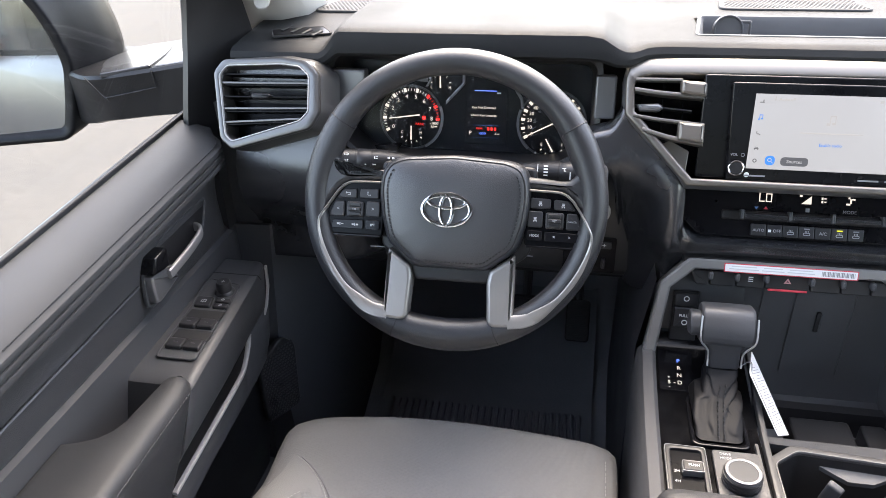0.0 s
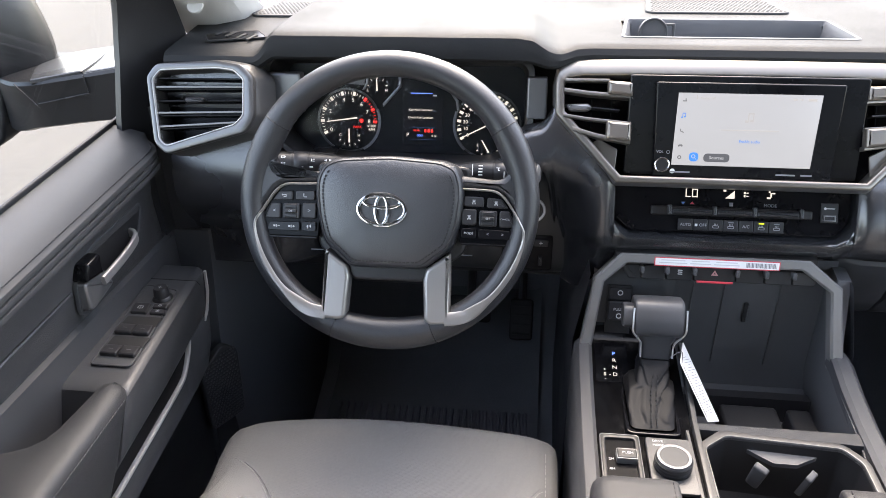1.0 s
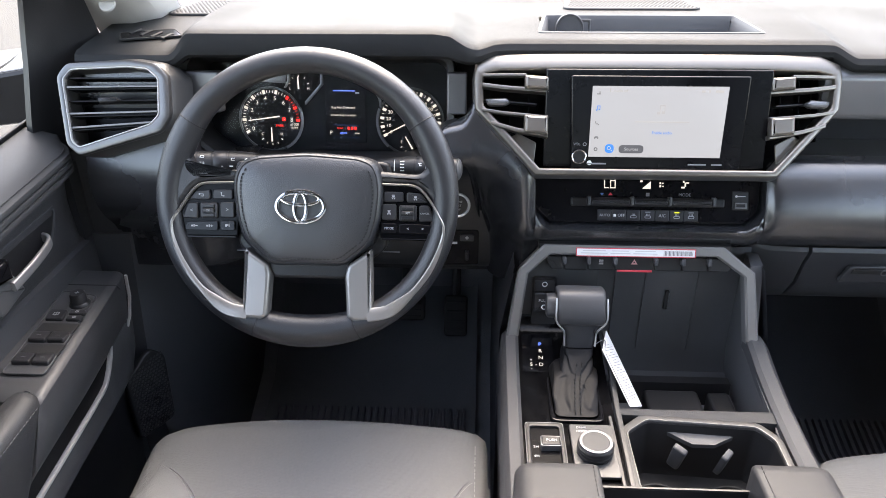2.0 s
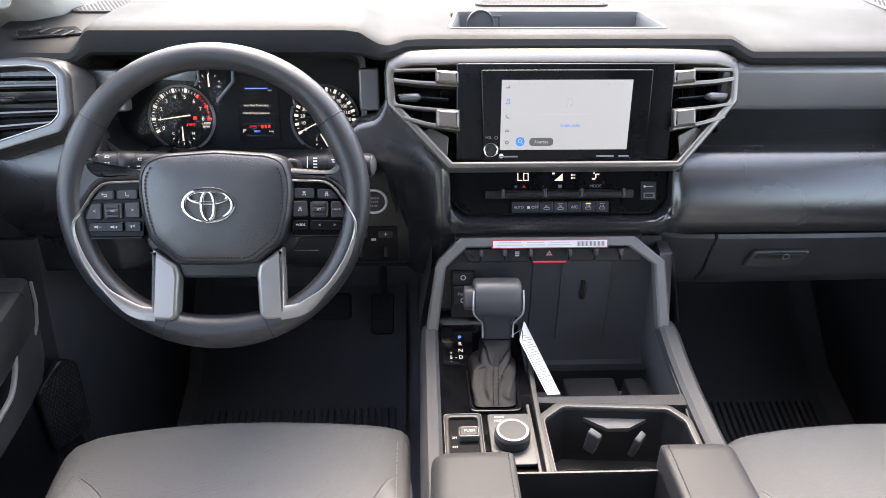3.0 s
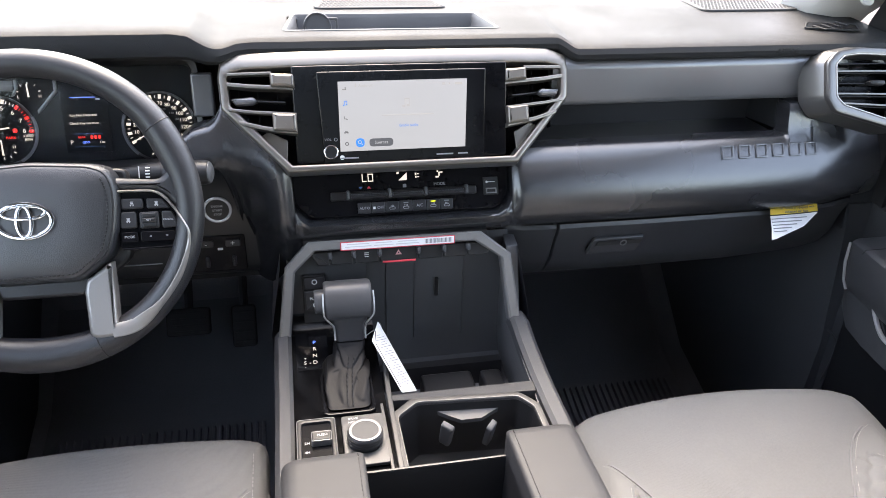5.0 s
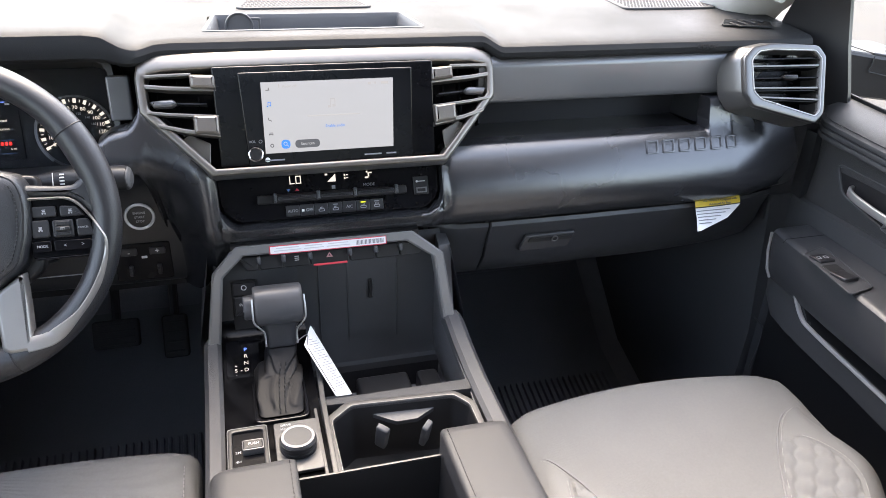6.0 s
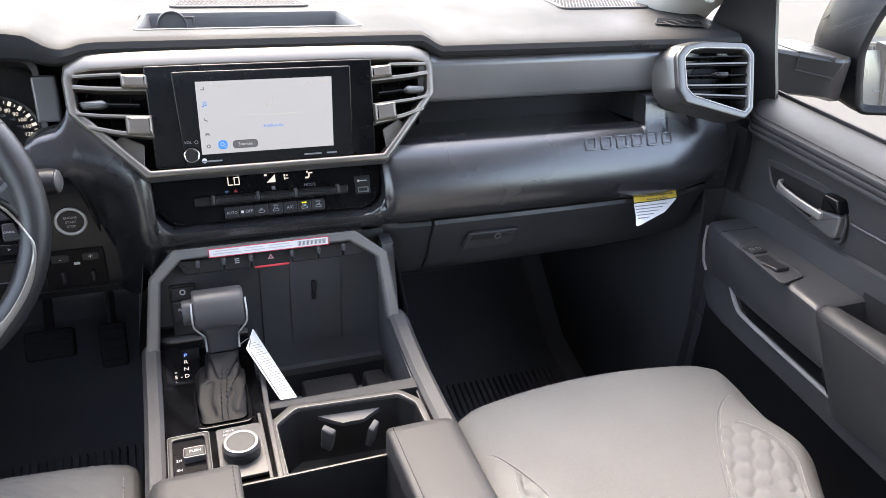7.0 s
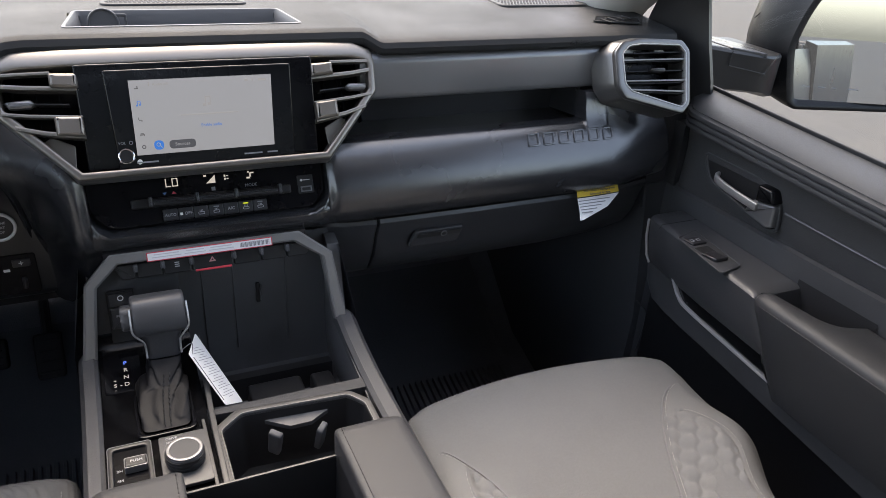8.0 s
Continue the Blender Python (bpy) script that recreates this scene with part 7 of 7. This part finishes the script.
    bm = bmesh.new()
    loops(bm, [[(-0.8355, 0.868, 0.5752), (-0.758, 0.868, 0.5752), (-0.753, 0.868, 0.568)], [(-0.8355, 0.8665, 0.5748), (-0.758, 0.8665, 0.5748), (-0.753, 0.8665, 0.568)]], closed=False)
    mk("top_joint", bm, M_BLACK, am)
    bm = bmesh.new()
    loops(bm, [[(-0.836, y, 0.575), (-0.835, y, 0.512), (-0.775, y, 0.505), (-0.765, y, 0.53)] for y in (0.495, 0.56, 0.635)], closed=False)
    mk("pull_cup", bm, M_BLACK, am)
    # switches
    TP = Matrix.Translation((-0.795, 0.755, 0.5712)) @ pose(0, 0, 0, 1.3, 0, 0)
    if side < 0:
        o = rounded([(-0.030, 0.094), (0.020, 0.084), (0.034, -0.084), (-0.016, -0.084)], 0.005, 3)
    else:
        o = rounded([(-0.006, 0.076), (0.043, 0.060), (0.058, -0.058), (0.010, -0.048)], 0.005, 3)
    bm = ring_plate(inset(ccw(o), -0.0030), o, 0.0024, 0.0010, TP)
    bz = mk("switch_bezel", bm, M_DOORP, am, "grey switch plate")
    bm = plate(o, 0.0018, 0.0004, TP)
    mk("switch_base", bm, M_DOORP, bz)
    def key(x, y, w, h, t, name="window_switch", tilt=0, skew=0.0):
        bm = plate(rounded([(-w / 2 - skew * h, h / 2), (-w / 2 + skew * h, -h / 2), (w / 2 + skew * h, -h / 2), (w / 2 - skew * h, h / 2)], 0.003, 3), t, min(0.003, t * 0.4), at(TP, x, y, 0.001) @ pose(0, 0, 0, tilt, 0, 0))
        return mk(name, bm, M_KEY, bz)
    if side < 0:
        bm = bmesh.new()
        loops(bm, [[TP @ Vector((0.008 + x, 0.064 + y, z)) for x, y in circle(r, 24)] for r, z in ((0.0145, 0.0015), (0.0135, 0.004), (0.0110, 0.006), (0.0105, 0.018), (0.0090, 0.0200))])
        kn = mk("mirror_knob", bm, M_KEY, bz, "round mirror adjuster")
        bm = plate(rect(0.006, 0.001, 0.008, 0.064), 0.0005, 0.0001, TP, z0=0.0198)
        plate(rect(0.001, 0.006, 0.008, 0.064), 0.0005, 0.0001, TP, bm, z0=0.0198)
        mk("knob_mark", bm, M_SIGN, kn)
        key(-0.0095, 0.034, 0.024, 0.024, 0.0045, "lock_switch", 0, 0.08)
        key(0.0165, 0.0400, 0.022, 0.0105, 0.0045, "lock_switch", 0, 0.08)
        key(0.0185, 0.0270, 0.022, 0.0105, 0.0045, "lock_switch", 0, 0.08)
        for y, dx in ((-0.015, 0.0), (-0.060, 0.004)):
            # flat black plate paints the shade of the finger hollow
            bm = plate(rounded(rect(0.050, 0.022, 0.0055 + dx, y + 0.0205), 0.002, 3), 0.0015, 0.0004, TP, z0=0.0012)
            mk("switch_hollow_shade", bm, M_BLACK, bz)
            key(-0.0068 + dx, y, 0.0235, 0.021, 0.0055, tilt=-7, skew=0.05)
            key(0.0180 + dx, y, 0.0235, 0.021, 0.0055, tilt=-7, skew=0.05)
            for kx in (-0.0068, 0.0180):
                bm = plate(rect(0.006, 0.0008), 0.0003, 0.0001, at(TP, kx + dx, y, 0.0067) @ pose(0, 0, 0, -7, 0, 0), steps=1)
                mk("switch_sign", bm, M_GREYINK, bz)
        for x, y, q in ((-0.0095, 0.034, 1.4), (0.0165, 0.0400, 0.8), (0.0185, 0.0270, 0.8)):
            bm = ring_plate(rect(0.0055 * q, 0.0045 * q, x, y), rect(0.0042 * q, 0.0032 * q, x, y), 0.0003, 0.0001, TP, z0=0.0056)
            plate(rect(0.0007, 0.006 * q, x, y), 0.0003, 0.0001, TP, bm, z0=0.0056, steps=1)
            mk("switch_sign", bm, M_SIGN, bz)
    else:
        key(0.0265, 0.040, 0.030, 0.024, 0.0042, "lock_switch", 0, -0.06)
        bm = bmesh.new()
        for dx in (-0.006, 0.007):
            ring_plate(rect(0.007, 0.007, 0.0265 + dx, 0.040), rect(0.0054, 0.0054, 0.0265 + dx, 0.040), 0.0003, 0.0001, TP, bm, z0=0.0052)
        mk("switch_sign", bm, M_SIGN, bz)
        # finger hollow drawn as a flat black plate, its shade as colour
        bm = plate(rounded(rect(0.027, 0.022, 0.030, 0.010), 0.002, 3), 0.0015, 0.0004, TP, z0=0.0012)
        mk("switch_hollow_shade", bm, M_BLACK, bz)
        key(0.0335, -0.016, 0.027, 0.030, 0.0055, tilt=-6, skew=-0.06)
    # padded elbow rest with the pull cut into it
    bm = bmesh.new()
    rings = []
    for y, xi, xo, dz in ((0.632, -0.752, -0.764, 0.014), (0.629, -0.744, -0.768, 0.006), (0.622, -0.7385, -0.771, 0.0015), (0.612, -0.7355, -0.773, 0.0), (0.58, -0.7345, -0.777, 0.0), (0.545, -0.7345, -0.781, 0.0), (0.528, -0.7345, -0.787, 0.0), (0.515, -0.7345, -0.798, 0.0), (0.506, -0.7345, -0.815, 0.0), (0.500, -0.7345, -0.832, 0.0), (0.40, -0.7345, -0.833, 0.0), (0.20, -0.736, -0.833, 0.0), (-0.30, -0.738, -0.833, 0.0)):
        z0 = 0.583 - 0.022 * (0.61 - y) - dz
        sec = [(xo, 0.10), (xo, 0.016), (xo + 0.002, 0.006), (xo + 0.007, 0.001), (xo + 0.014, 0.0), ((xi + xo) / 2, -0.001), (xi - 0.014, 0.0), (xi - 0.006, 0.0025), (xi - 0.0015, 0.008), (xi, 0.016), (xi - 0.006, 0.040), (xi - 0.018, 0.10), (xi - 0.036, 0.168), (xi - 0.070, 0.176)]
        rings.append([(x, y - 0.33 * max(0.0, d - 0.01) * (1 if y > 0.5 else 0.3), z0 - d) for x, d in sec])
    loops(bm, rings)
    el = mk("elbow_rest", bm, M_ELBOW, label="padded vinyl elbow rest")
    ex, ez = (0.012, 0.014) if side > 0 else (0.0, 0.0)
    pth = [(side * (0.7336 - ex), y, 0.583 - 0.0125 - ez - 0.022 * (0.61 - y)) for y in np.linspace(0.20, 0.612, 22)]
    stitches("stitching", pth, M_GREYPL, el, 0.0036, 0.0026, 0.0006)
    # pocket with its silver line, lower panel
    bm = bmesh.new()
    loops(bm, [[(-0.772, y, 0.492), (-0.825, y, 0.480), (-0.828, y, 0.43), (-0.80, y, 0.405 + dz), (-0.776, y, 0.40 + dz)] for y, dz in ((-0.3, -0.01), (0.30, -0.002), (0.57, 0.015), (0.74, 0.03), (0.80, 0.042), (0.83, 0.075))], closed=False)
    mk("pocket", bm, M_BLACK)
    bm = bmesh.new()
    pth = [(-0.7735, 0.838, 0.488), (-0.7735, 0.828, 0.470), (-0.7735, 0.808, 0.449), (-0.7735, 0.785, 0.441), (-0.7735, 0.70, 0.432), (-0.7735, 0.585, 0.4215)]
    sweep(bm, smooth_path(pth, 4), rounded(rect(0.006, 0.007), 0.002, 2), (1, 0, 0))
    mk("pocket_line", bm, M_LINE, label="satin silver pocket line")
    bm = bmesh.new()
    rings = []
    for y, zt_, zb in ((0.916, 0.492, 0.474), (0.908, 0.492, 0.43), (0.885, 0.492, 0.400), (0.842, 0.490, 0.390), (0.826, 0.466, 0.389), (0.806, 0.446, 0.386), (0.783, 0.437, 0.384), (0.70, 0.4285, 0.377), (0.57, 0.4165, 0.362), (0.30, 0.396, 0.335), (-0.35, 0.37, 0.31)):
        rings.append([(-0.80, y, zt_ - 0.004), (-0.7775, y, zt_), (-0.7755, y, zt_ - 0.003), (-0.7735, y, zb + 0.02), (-0.776, y, zb + 0.006), (-0.784, y, zb), (-0.83, y, zb - 0.002)])
    loops(bm, rings, closed=False)
    mk("lower_panel", bm, M_DOORP)
    bm = bmesh.new()
    rings = [[(-0.83, y, 0.49), (-0.822, y, zb), (-0.825, y, 0.20), (-0.84, y, 0.09), (-0.88, y, 0.09)] for y, zb in ((0.94, 0.42), (0.80, 0.38), (0.4, 0.35), (-0.45, 0.33))]
    loops(bm, rings, closed=False)
    mk("inner_skin", bm, M_DULLBLK)
    # outer skin
    bm = bmesh.new()
    loops(bm, [[(-0.90, y, zwin(y) - 0.012), (-0.925, y, zwin(y) - 0.02), (-0.955, y, 0.66), (-0.985, y, 0.45), (-0.985, y, 0.15), (-0.95, y, -0.10), (-0.93, y, -0.10), (-0.89, y, 0.10)] for y in (-0.46, 0.2, 0.7, 1.08)])
    mk("outer_skin", bm, M_BODY)
    # window frame: front post and slanted pillar cover
    bm = bmesh.new()
    loops(bm, [[(-0.893, y0 + 0.056, z), (-0.868 + dx, y0 + 0.008, z), (-0.858 + dx, y0 + 0.004, z), (-0.826 + dx, (y0 + y1) / 2 + 0.008, z), (-0.800 + dx * 1.3, y1, z), (-0.893, y1 + 0.05, z)] for z, y0, y1, dx in ((0.735, 0.924, 1.08, -0.004), (0.77, 0.930, 1.08, -0.004), (0.80, 0.938, 1.08, -0.003), (0.864, 0.960, 1.075, -0.001), (0.90, 0.970, 1.06, 0.0), (0.948, 0.980, 1.03, 0.004), (0.985, 0.972, 1.01, 0.008), (1.10, 0.80, 0.86, 0.030), (1.33, 0.46, 0.55, 0.070))])
    mk("window_frame", bm, M_DULLBLK, label="black front window post")
    bm = bmesh.new()
    loops(bm, [[(-0.890, y, zwin(y) - 0.02), (-0.8865, y, zwin(y) - 0.02), (-0.8865 + 0.12 * (zt_ - 0.78), y, zt_), (-0.890 + 0.12 * (zt_ - 0.78), y, zt_)] for y, zt_ in ((-0.40, 1.33), (0.40, 1.33), (0.80, 1.09), (1.02, 0.955))])
    g = mk("window_pane", bm, M_GLASS, label="clear side window pane")
    g.visible_shadow = False
    return dr

front_door(-1)
front_door(1)

# light pillar covers beside the windscreen
for s in (-1, 1):
    ap = thing("pillar_cover", (s * 0.76, 1.1, 0.88), "pale grey windscreen pillar cover", "pillar trim", "pillar covers")
    bm = bmesh.new()
    rings = []
    for y, z, x0, x1 in ((1.14, 0.872, 0.735, 0.83), (1.11, 0.90, 0.728, 0.825), (1.00, 0.975, 0.715, 0.815), (0.80, 1.10, 0.695, 0.79), (0.56, 1.31, 0.66, 0.745)):
        rings.append([(s * x, yy, zz) for x, yy, zz in ((x0, y + 0.10, z), (x0 + 0.008, y + 0.03, z), (x0 + 0.04, y - 0.005, z), (x1, y - 0.01, z), (x1 + 0.02, y + 0.06, z), (x1, y + 0.13, z))])
    loops(bm, rings)
    part("cover", bm, M_PILLAR, ap)
    bm = plate(circle(0.012, 20), 0.004, 0.001, Matrix.Translation((s * 0.772, 1.052, 0.932)) @ pose(0, 0, 0, 50, 0, 0))
    part("cap", bm, M_PILLAR, ap)

# ---- door mirrors ----
def door_mirror(side):
    mr = thing("door_mirror", (side * 1.1, 1.15, 0.70), "black towing door mirror on a short arm outside the window", "wing mirror", "door mirrors")
    def mk(name, bm, mt, parent=mr, label="", angle=38):
        if side > 0:
            bmesh.ops.scale(bm, vec=(-1.035 if name.startswith("arm") or name == "mirror_arm" else -1.06, 1, 1), verts=bm.verts)
        return part(name, bm, mt, parent, label, angle)
    # arm
    secs = smooth_path([(-0.890, 0.752, 0.842), (-0.972, 0.745, 0.828), (-1.077, 0.730, 0.811), (-1.130, 0.714, 0.803), (-1.172, 0.704, 0.800), (-1.215, 0.710, 0.79)], 4)
    bm = bmesh.new()
    fy = lambda x: 0.055 * max(0.0, (-1.06 - x) / 0.11) ** 1.6
    loops(bm, [[(x, 1.058 + fy(x), z0 + 0.006), (x, 1.055 + fy(x), z1 - 0.005), (x, 1.060 + fy(x), z1), (x, 1.27, z1 + 0.004), (x, 1.30, z0 + 0.05), (x, 1.22, z0 - 0.006), (x, 1.075 + fy(x), z0)] for x, z0, z1 in secs])
    ar = mk("mirror_arm", bm, M_MIRBLK)
    def arm_z(x):
        return 0.842 + (x + 0.890) * 0.168
    cap = rounded([(-1.074, 1.057), (-0.985, 1.064), (-1.005, 1.150), (-1.045, 1.255), (-1.105, 1.275), (-1.165, 1.24), (-1.135, 1.16)], [0.003, 0.004, 0.03, 0.03, 0.02, 0.01, 0.01], 4)
    rest = [(-0.892, 1.062), (-0.892, 1.275), (-1.043, 1.275), (-1.040, 1.257), (-1.000, 1.150), (-0.980, 1.064)]
    for nm, pl, h in (("arm_cap", cap, 0.0050), ("arm_top", ccw(rest), 0.0022)):
        bm = bmesh.new()
        loops(bm, [[(x, y, arm_z(x) + dz) for x, y in inset(ccw(pl), e)] for dz, e in ((-0.002, 0), (h - 0.0015, 0), (h, 0.002))])
        mk(nm, bm, M_MIRCAP, ar, "satin arm cap" if nm == "arm_cap" else "")
    bm = bmesh.new()
    sweep(bm, [(-0.978, 1.0535, 0.826), (-0.974, 1.0530, 0.798), (-1.074, 1.0530, 0.776)], circle(0.0010, 6), (0, 1, 0))
    mk("arm_joint", bm, M_MIRCAP, ar)
    bm = bmesh.new()
    sweep(bm, [(-1.110, 1.066, 0.806), (-1.088, 1.058, 0.790), (-1.066, 1.0530, 0.771)], circle(0.0009, 6), (0, 1, 0))
    mk("arm_joint", bm, M_MIRBLK, ar)
    # housing shell round the glass
    F = Matrix.Translation((-1.300, 1.065, 0.845)) @ pose(0, 0, 0, 0, 0, 24) @ pose(0, 0, 0, 90, 0, 0)
    base = rounded([(-0.125, -0.165), (0.100, -0.169), (0.118, -0.155), (0.131, -0.111), (0.146, -0.040), (0.142, -0.006), (0.131, 0.040), (0.112, 0.085), (0.070, 0.140), (0.030, 0.155), (-0.125, 0.155)], [0.02, 0.012, 0.01, 0.02, 0.02, 0.02, 0.02, 0.03, 0.03, 0.02, 0.02], 4)
    bm = bmesh.new()
    rings = []
    for d, z, gx, gy in ((0.021, -0.045, 0, 0), (0.019, -0.002, 0, 0), (0.008, 0.004, 0, 0), (0.002, 0.003, 0, 0), (0.0, -0.002, 0, 0), (-0.002, -0.02, 0.020, 0.006), (-0.002, -0.05, 0.052, 0.014), (0.000, -0.09, 0.080, 0.020), (0.006, -0.13, 0.085, 0.022), (0.020, -0.165, 0.075, 0.02), (0.042, -0.19, 0.055, 0.02), (0.075, -0.20, 0.04, 0.02)):
        gx *= 0.85 if side < 0 else 0.55
        rings.append([F @ Vector((x + gx * step(-0.12, 0.10, x), y + gy * step(-0.16, 0.1, y) + gx * 0.5 * step(-0.05, -0.16, y), z)) for x, y in inset(ccw(base), d)])
    loops(bm, rings, cap0=False)
    hs = mk("mirror_housing", bm, M_MIRBLK, angle=60)
    path = [F @ Vector((0.085 + 0.105 * t, 0.105 - 0.020 * t - 0.075 * t * t, -0.022 - 0.075 * t)) for t in np.linspace(0, 1, 9)]
    bm = bmesh.new()
    sweep(bm, path, circle(0.0011, 6))
    mk("shell_joint", bm, M_BLACK, hs)
    G = F @ (pose(0, 0, 0, -3.4, 4, 0) if side < 0 else pose(0, 0, 0, -4.2, 6.8, 0))
    bm = plate(inset(ccw(base), 0.0195), 0.003, 0.001, G, z0=-0.018)
    gl = mk("mirror_glass", bm, M_MIRROR, label="large flat mirror glass")
    if side > 0:
        for x, w in ((0.078, 0.022), (0.045, 0.018), (0.02, 0.012), (-0.02, 0.03)):
            bm = plate(rect(w * 0.8, 0.0022, x, -0.118), 0.0003, 0.0001, G, z0=-0.0149, steps=1)
            mk("mirror_print", bm, M_GREYINK, gl)

door_mirror(-1)
door_mirror(1)

# rear body of the truck, seen in the mirrors
bd = thing("truck_rear_body", (0, -2.2, -0.1), "grey painted rear doors and bed side of the truck", "truck body", kind="structure")
for s in (-1, 1):
    bm = bmesh.new()
    loops(bm, [[(s * 0.925, y, 0.76), (s * 0.955, y, 0.66), (s * 0.985, y, 0.45), (s * 0.985, y, 0.15), (s * 0.95, y, -0.10), (s * 0.93, y, -0.10), (s * 0.905, y, 0.15)] for y in (-0.47, -1.0, -1.46)])
    loops(bm, [[(s * 0.90, y, 0.80), (s * 0.96, y, 0.78), (s * 0.995, y, 0.45), (s * 0.995, y, 0.15), (s * 0.95, y, -0.05), (s * 0.90, y, 0.1)] for y in (-1.48, -2.2, -3.2)])
    part("body_side", bm, M_BODY, bd)
bm = bmesh.new()
loops(bm, [[(x, y, 1.46 + 0.02 * (1 - abs(x) / 0.8)) for x in (-0.82, -0.5, 0, 0.5, 0.82)] + [(x, y, 1.43) for x in (0.82, 0.0, -0.82)] for y in (0.50, -0.5, -1.44)])
part("roof_skin", bm, M_BODY, bd)
bm = bmesh.new()
block(bm, (0, -2.33, 0.25), (1.80, 1.70, 0.05), 0.008)
block(bm, (0, -1.49, 0.52), (1.79, 0.04, 0.52), 0.008)
part("bed_floor", bm, M_BODY, bd)
bm = bmesh.new()
block(bm, (0, -3.17, 0.48), (1.79, 0.06, 0.60), 0.015)
part("tailgate", bm, M_BODY, bd)

# hood ahead of the windscreen
bm = bmesh.new()
loops(bm, [[(-0.93, y, z - 0.10), (-0.86, y, z - 0.02), (-0.5, y, z), (0.5, y, z), (0.86, y, z - 0.02), (0.93, y, z - 0.10), (0.93, y, z - 0.5), (-0.93, y, z - 0.5)] for y, z in ((1.68, 0.84), (2.2, 0.83), (2.85, 0.78))])
tagged(part("truck_hood", bm, M_BODY), "grey painted hood ahead of the windscreen", "hood", kind="structure")

# cars parked behind, seen in the passenger's mirror
def parked_car(x, y, yaw, paint, label):
    pc = thing("parked_car", (x, y, -0.62), label, "car", "parked cars")
    M = Matrix.Translation((x, y, -0.62)) @ pose(0, 0, 0, 0, 0, yaw)
    def body(pts, w0, w1, zc):
        bm = bmesh.new()
        loops(bm, [[M @ Vector((s * (w0 if z < zc else w1), u, z)) for u, z in pts] for s in (-1, -0.94, 0.94, 1)])
        return bm
    part("body", body([(-2.2, 0.3), (-2.15, 0.75), (-1.2, 0.92), (1.7, 1.0), (2.2, 0.92), (2.25, 0.4)], 0.9, 0.86, 0.8), paint, pc)
    part("cabin_glass", body([(-1.2, 0.90), (-0.55, 1.42), (0.9, 1.44), (1.65, 0.98)], 0.80, 0.68, 1.2), M_CARDARK, pc)
    part("roof", body([(-0.55, 1.41), (-0.4, 1.48), (0.8, 1.50), (0.92, 1.43)], 0.7, 0.66, 1.45), paint, pc)
    for u in (-1.4, 1.4):
        for s in (-1, 1):
            part("wheel", tube([M @ Vector((s * 0.74, u, 0.33)), M @ Vector((s * 0.93, u, 0.33))], 0.33, M.to_3x3() @ Vector((0, 0, 1)), 24), M_BLACK, pc)

parked_car(5.2, -9.5, 6, M_RED, "red car parked on the pale yard")
parked_car(7.9, -10.5, 4, M_RED, "red car parked further along the yard")
parked_car(4.6, -15.5, 3, M_CARDARK, "dark car parked at the back of the yard")

# ---- loose and hanging labels ----
lb = thing("airbag_label", (0.63, 0.93, 0.62), "yellow and white printed label hanging from the glove box seam", "label")
bm = bmesh.new()
rings = []
for t, z, y, x0, x1 in ((0, 0.629, 0.9335, 0.602, 0.690), (0.3, 0.617, 0.926, 0.600, 0.690), (0.34, 0.615, 0.9245, 0.5995, 0.689), (0.7, 0.601, 0.906, 0.594, 0.655), (1.0, 0.590, 0.892, 0.588, 0.602)):
    rings.append((x0, x1, y, z))
def lab(sel, name, mt):
    bm = bmesh.new()
    loops(bm, [[(x0 + (x1 - x0) * q / 6, y - 0.0006 + 0.004 * (q / 6) ** 2, z) for q in range(7)] + [(x0 + (x1 - x0) * q / 6, y + 0.004 * (q / 6) ** 2, z + 0.0006) for q in range(6, -1, -1)] for x0, x1, y, z in sel])
    return part(name, bm, mt, lb)
top_ = lab(rings[:2], "yellow_band", M_YELLOW)
low_ = lab(rings[2:], "white_sheet", M_PAPER)
m = face_frame((0.646, 0.9270, 0.6240), 30)
lettering("This Vehicle is Equipped with", 0.0056, at(m, 0.0, 0.0028, 0.0006), M_INK, top_)
lettering("Advanced Air Bags", 0.0056, at(m, 0.0, -0.0038, 0.0010), M_INK, top_)
for k in range(5):
    t = 0.06 + 0.14 * k
    w = 0.075 * (1 - t) - 0.006
    m = face_frame((0.600 + w / 2 - 0.006 * t, 0.9245 - 0.0330 * t - 0.0026, 0.6135 - 0.0235 * t), 50)
    part("print_line", plate(rect(w, 0.0013), 0.0008, 0.0001, m, steps=1), M_GREYINK, low_)

# key reminder lying in the dashboard tray
cp = thing("tray_cap", (-0.108, 1.10, 0.853), "small dark round cap lying in the dashboard tray", "cap")
m = face_frame((-0.1065, 1.117, 0.888), 12)
bm = plate(circle(0.021, 32), 0.008, 0.003, m)
part("cap_disc", bm, M_DOORP, cp)
bm = ring_plate(circle(0.0205, 32), circle(0.0175, 32), 0.004, 0.001, m, z0=0.006)
part("cap_rim", bm, M_PLAST, cp)
bm = ring_plate(rounded(rect(0.018, 0.030, 0.022, -0.002), 0.003, 3), rounded(rect(0.011, 0.022, 0.022, -0.002), 0.002, 3), 0.005, 0.001, m, z0=0.001)
part("cap_loop", bm, M_PLAST, cp)
# airbag mark moulded into the passenger's pad
lettering("AIRBAG", 0.011, face_frame((0.60, 0.9790, 0.870), 12), M_TOP, dash, depth=0.0006)
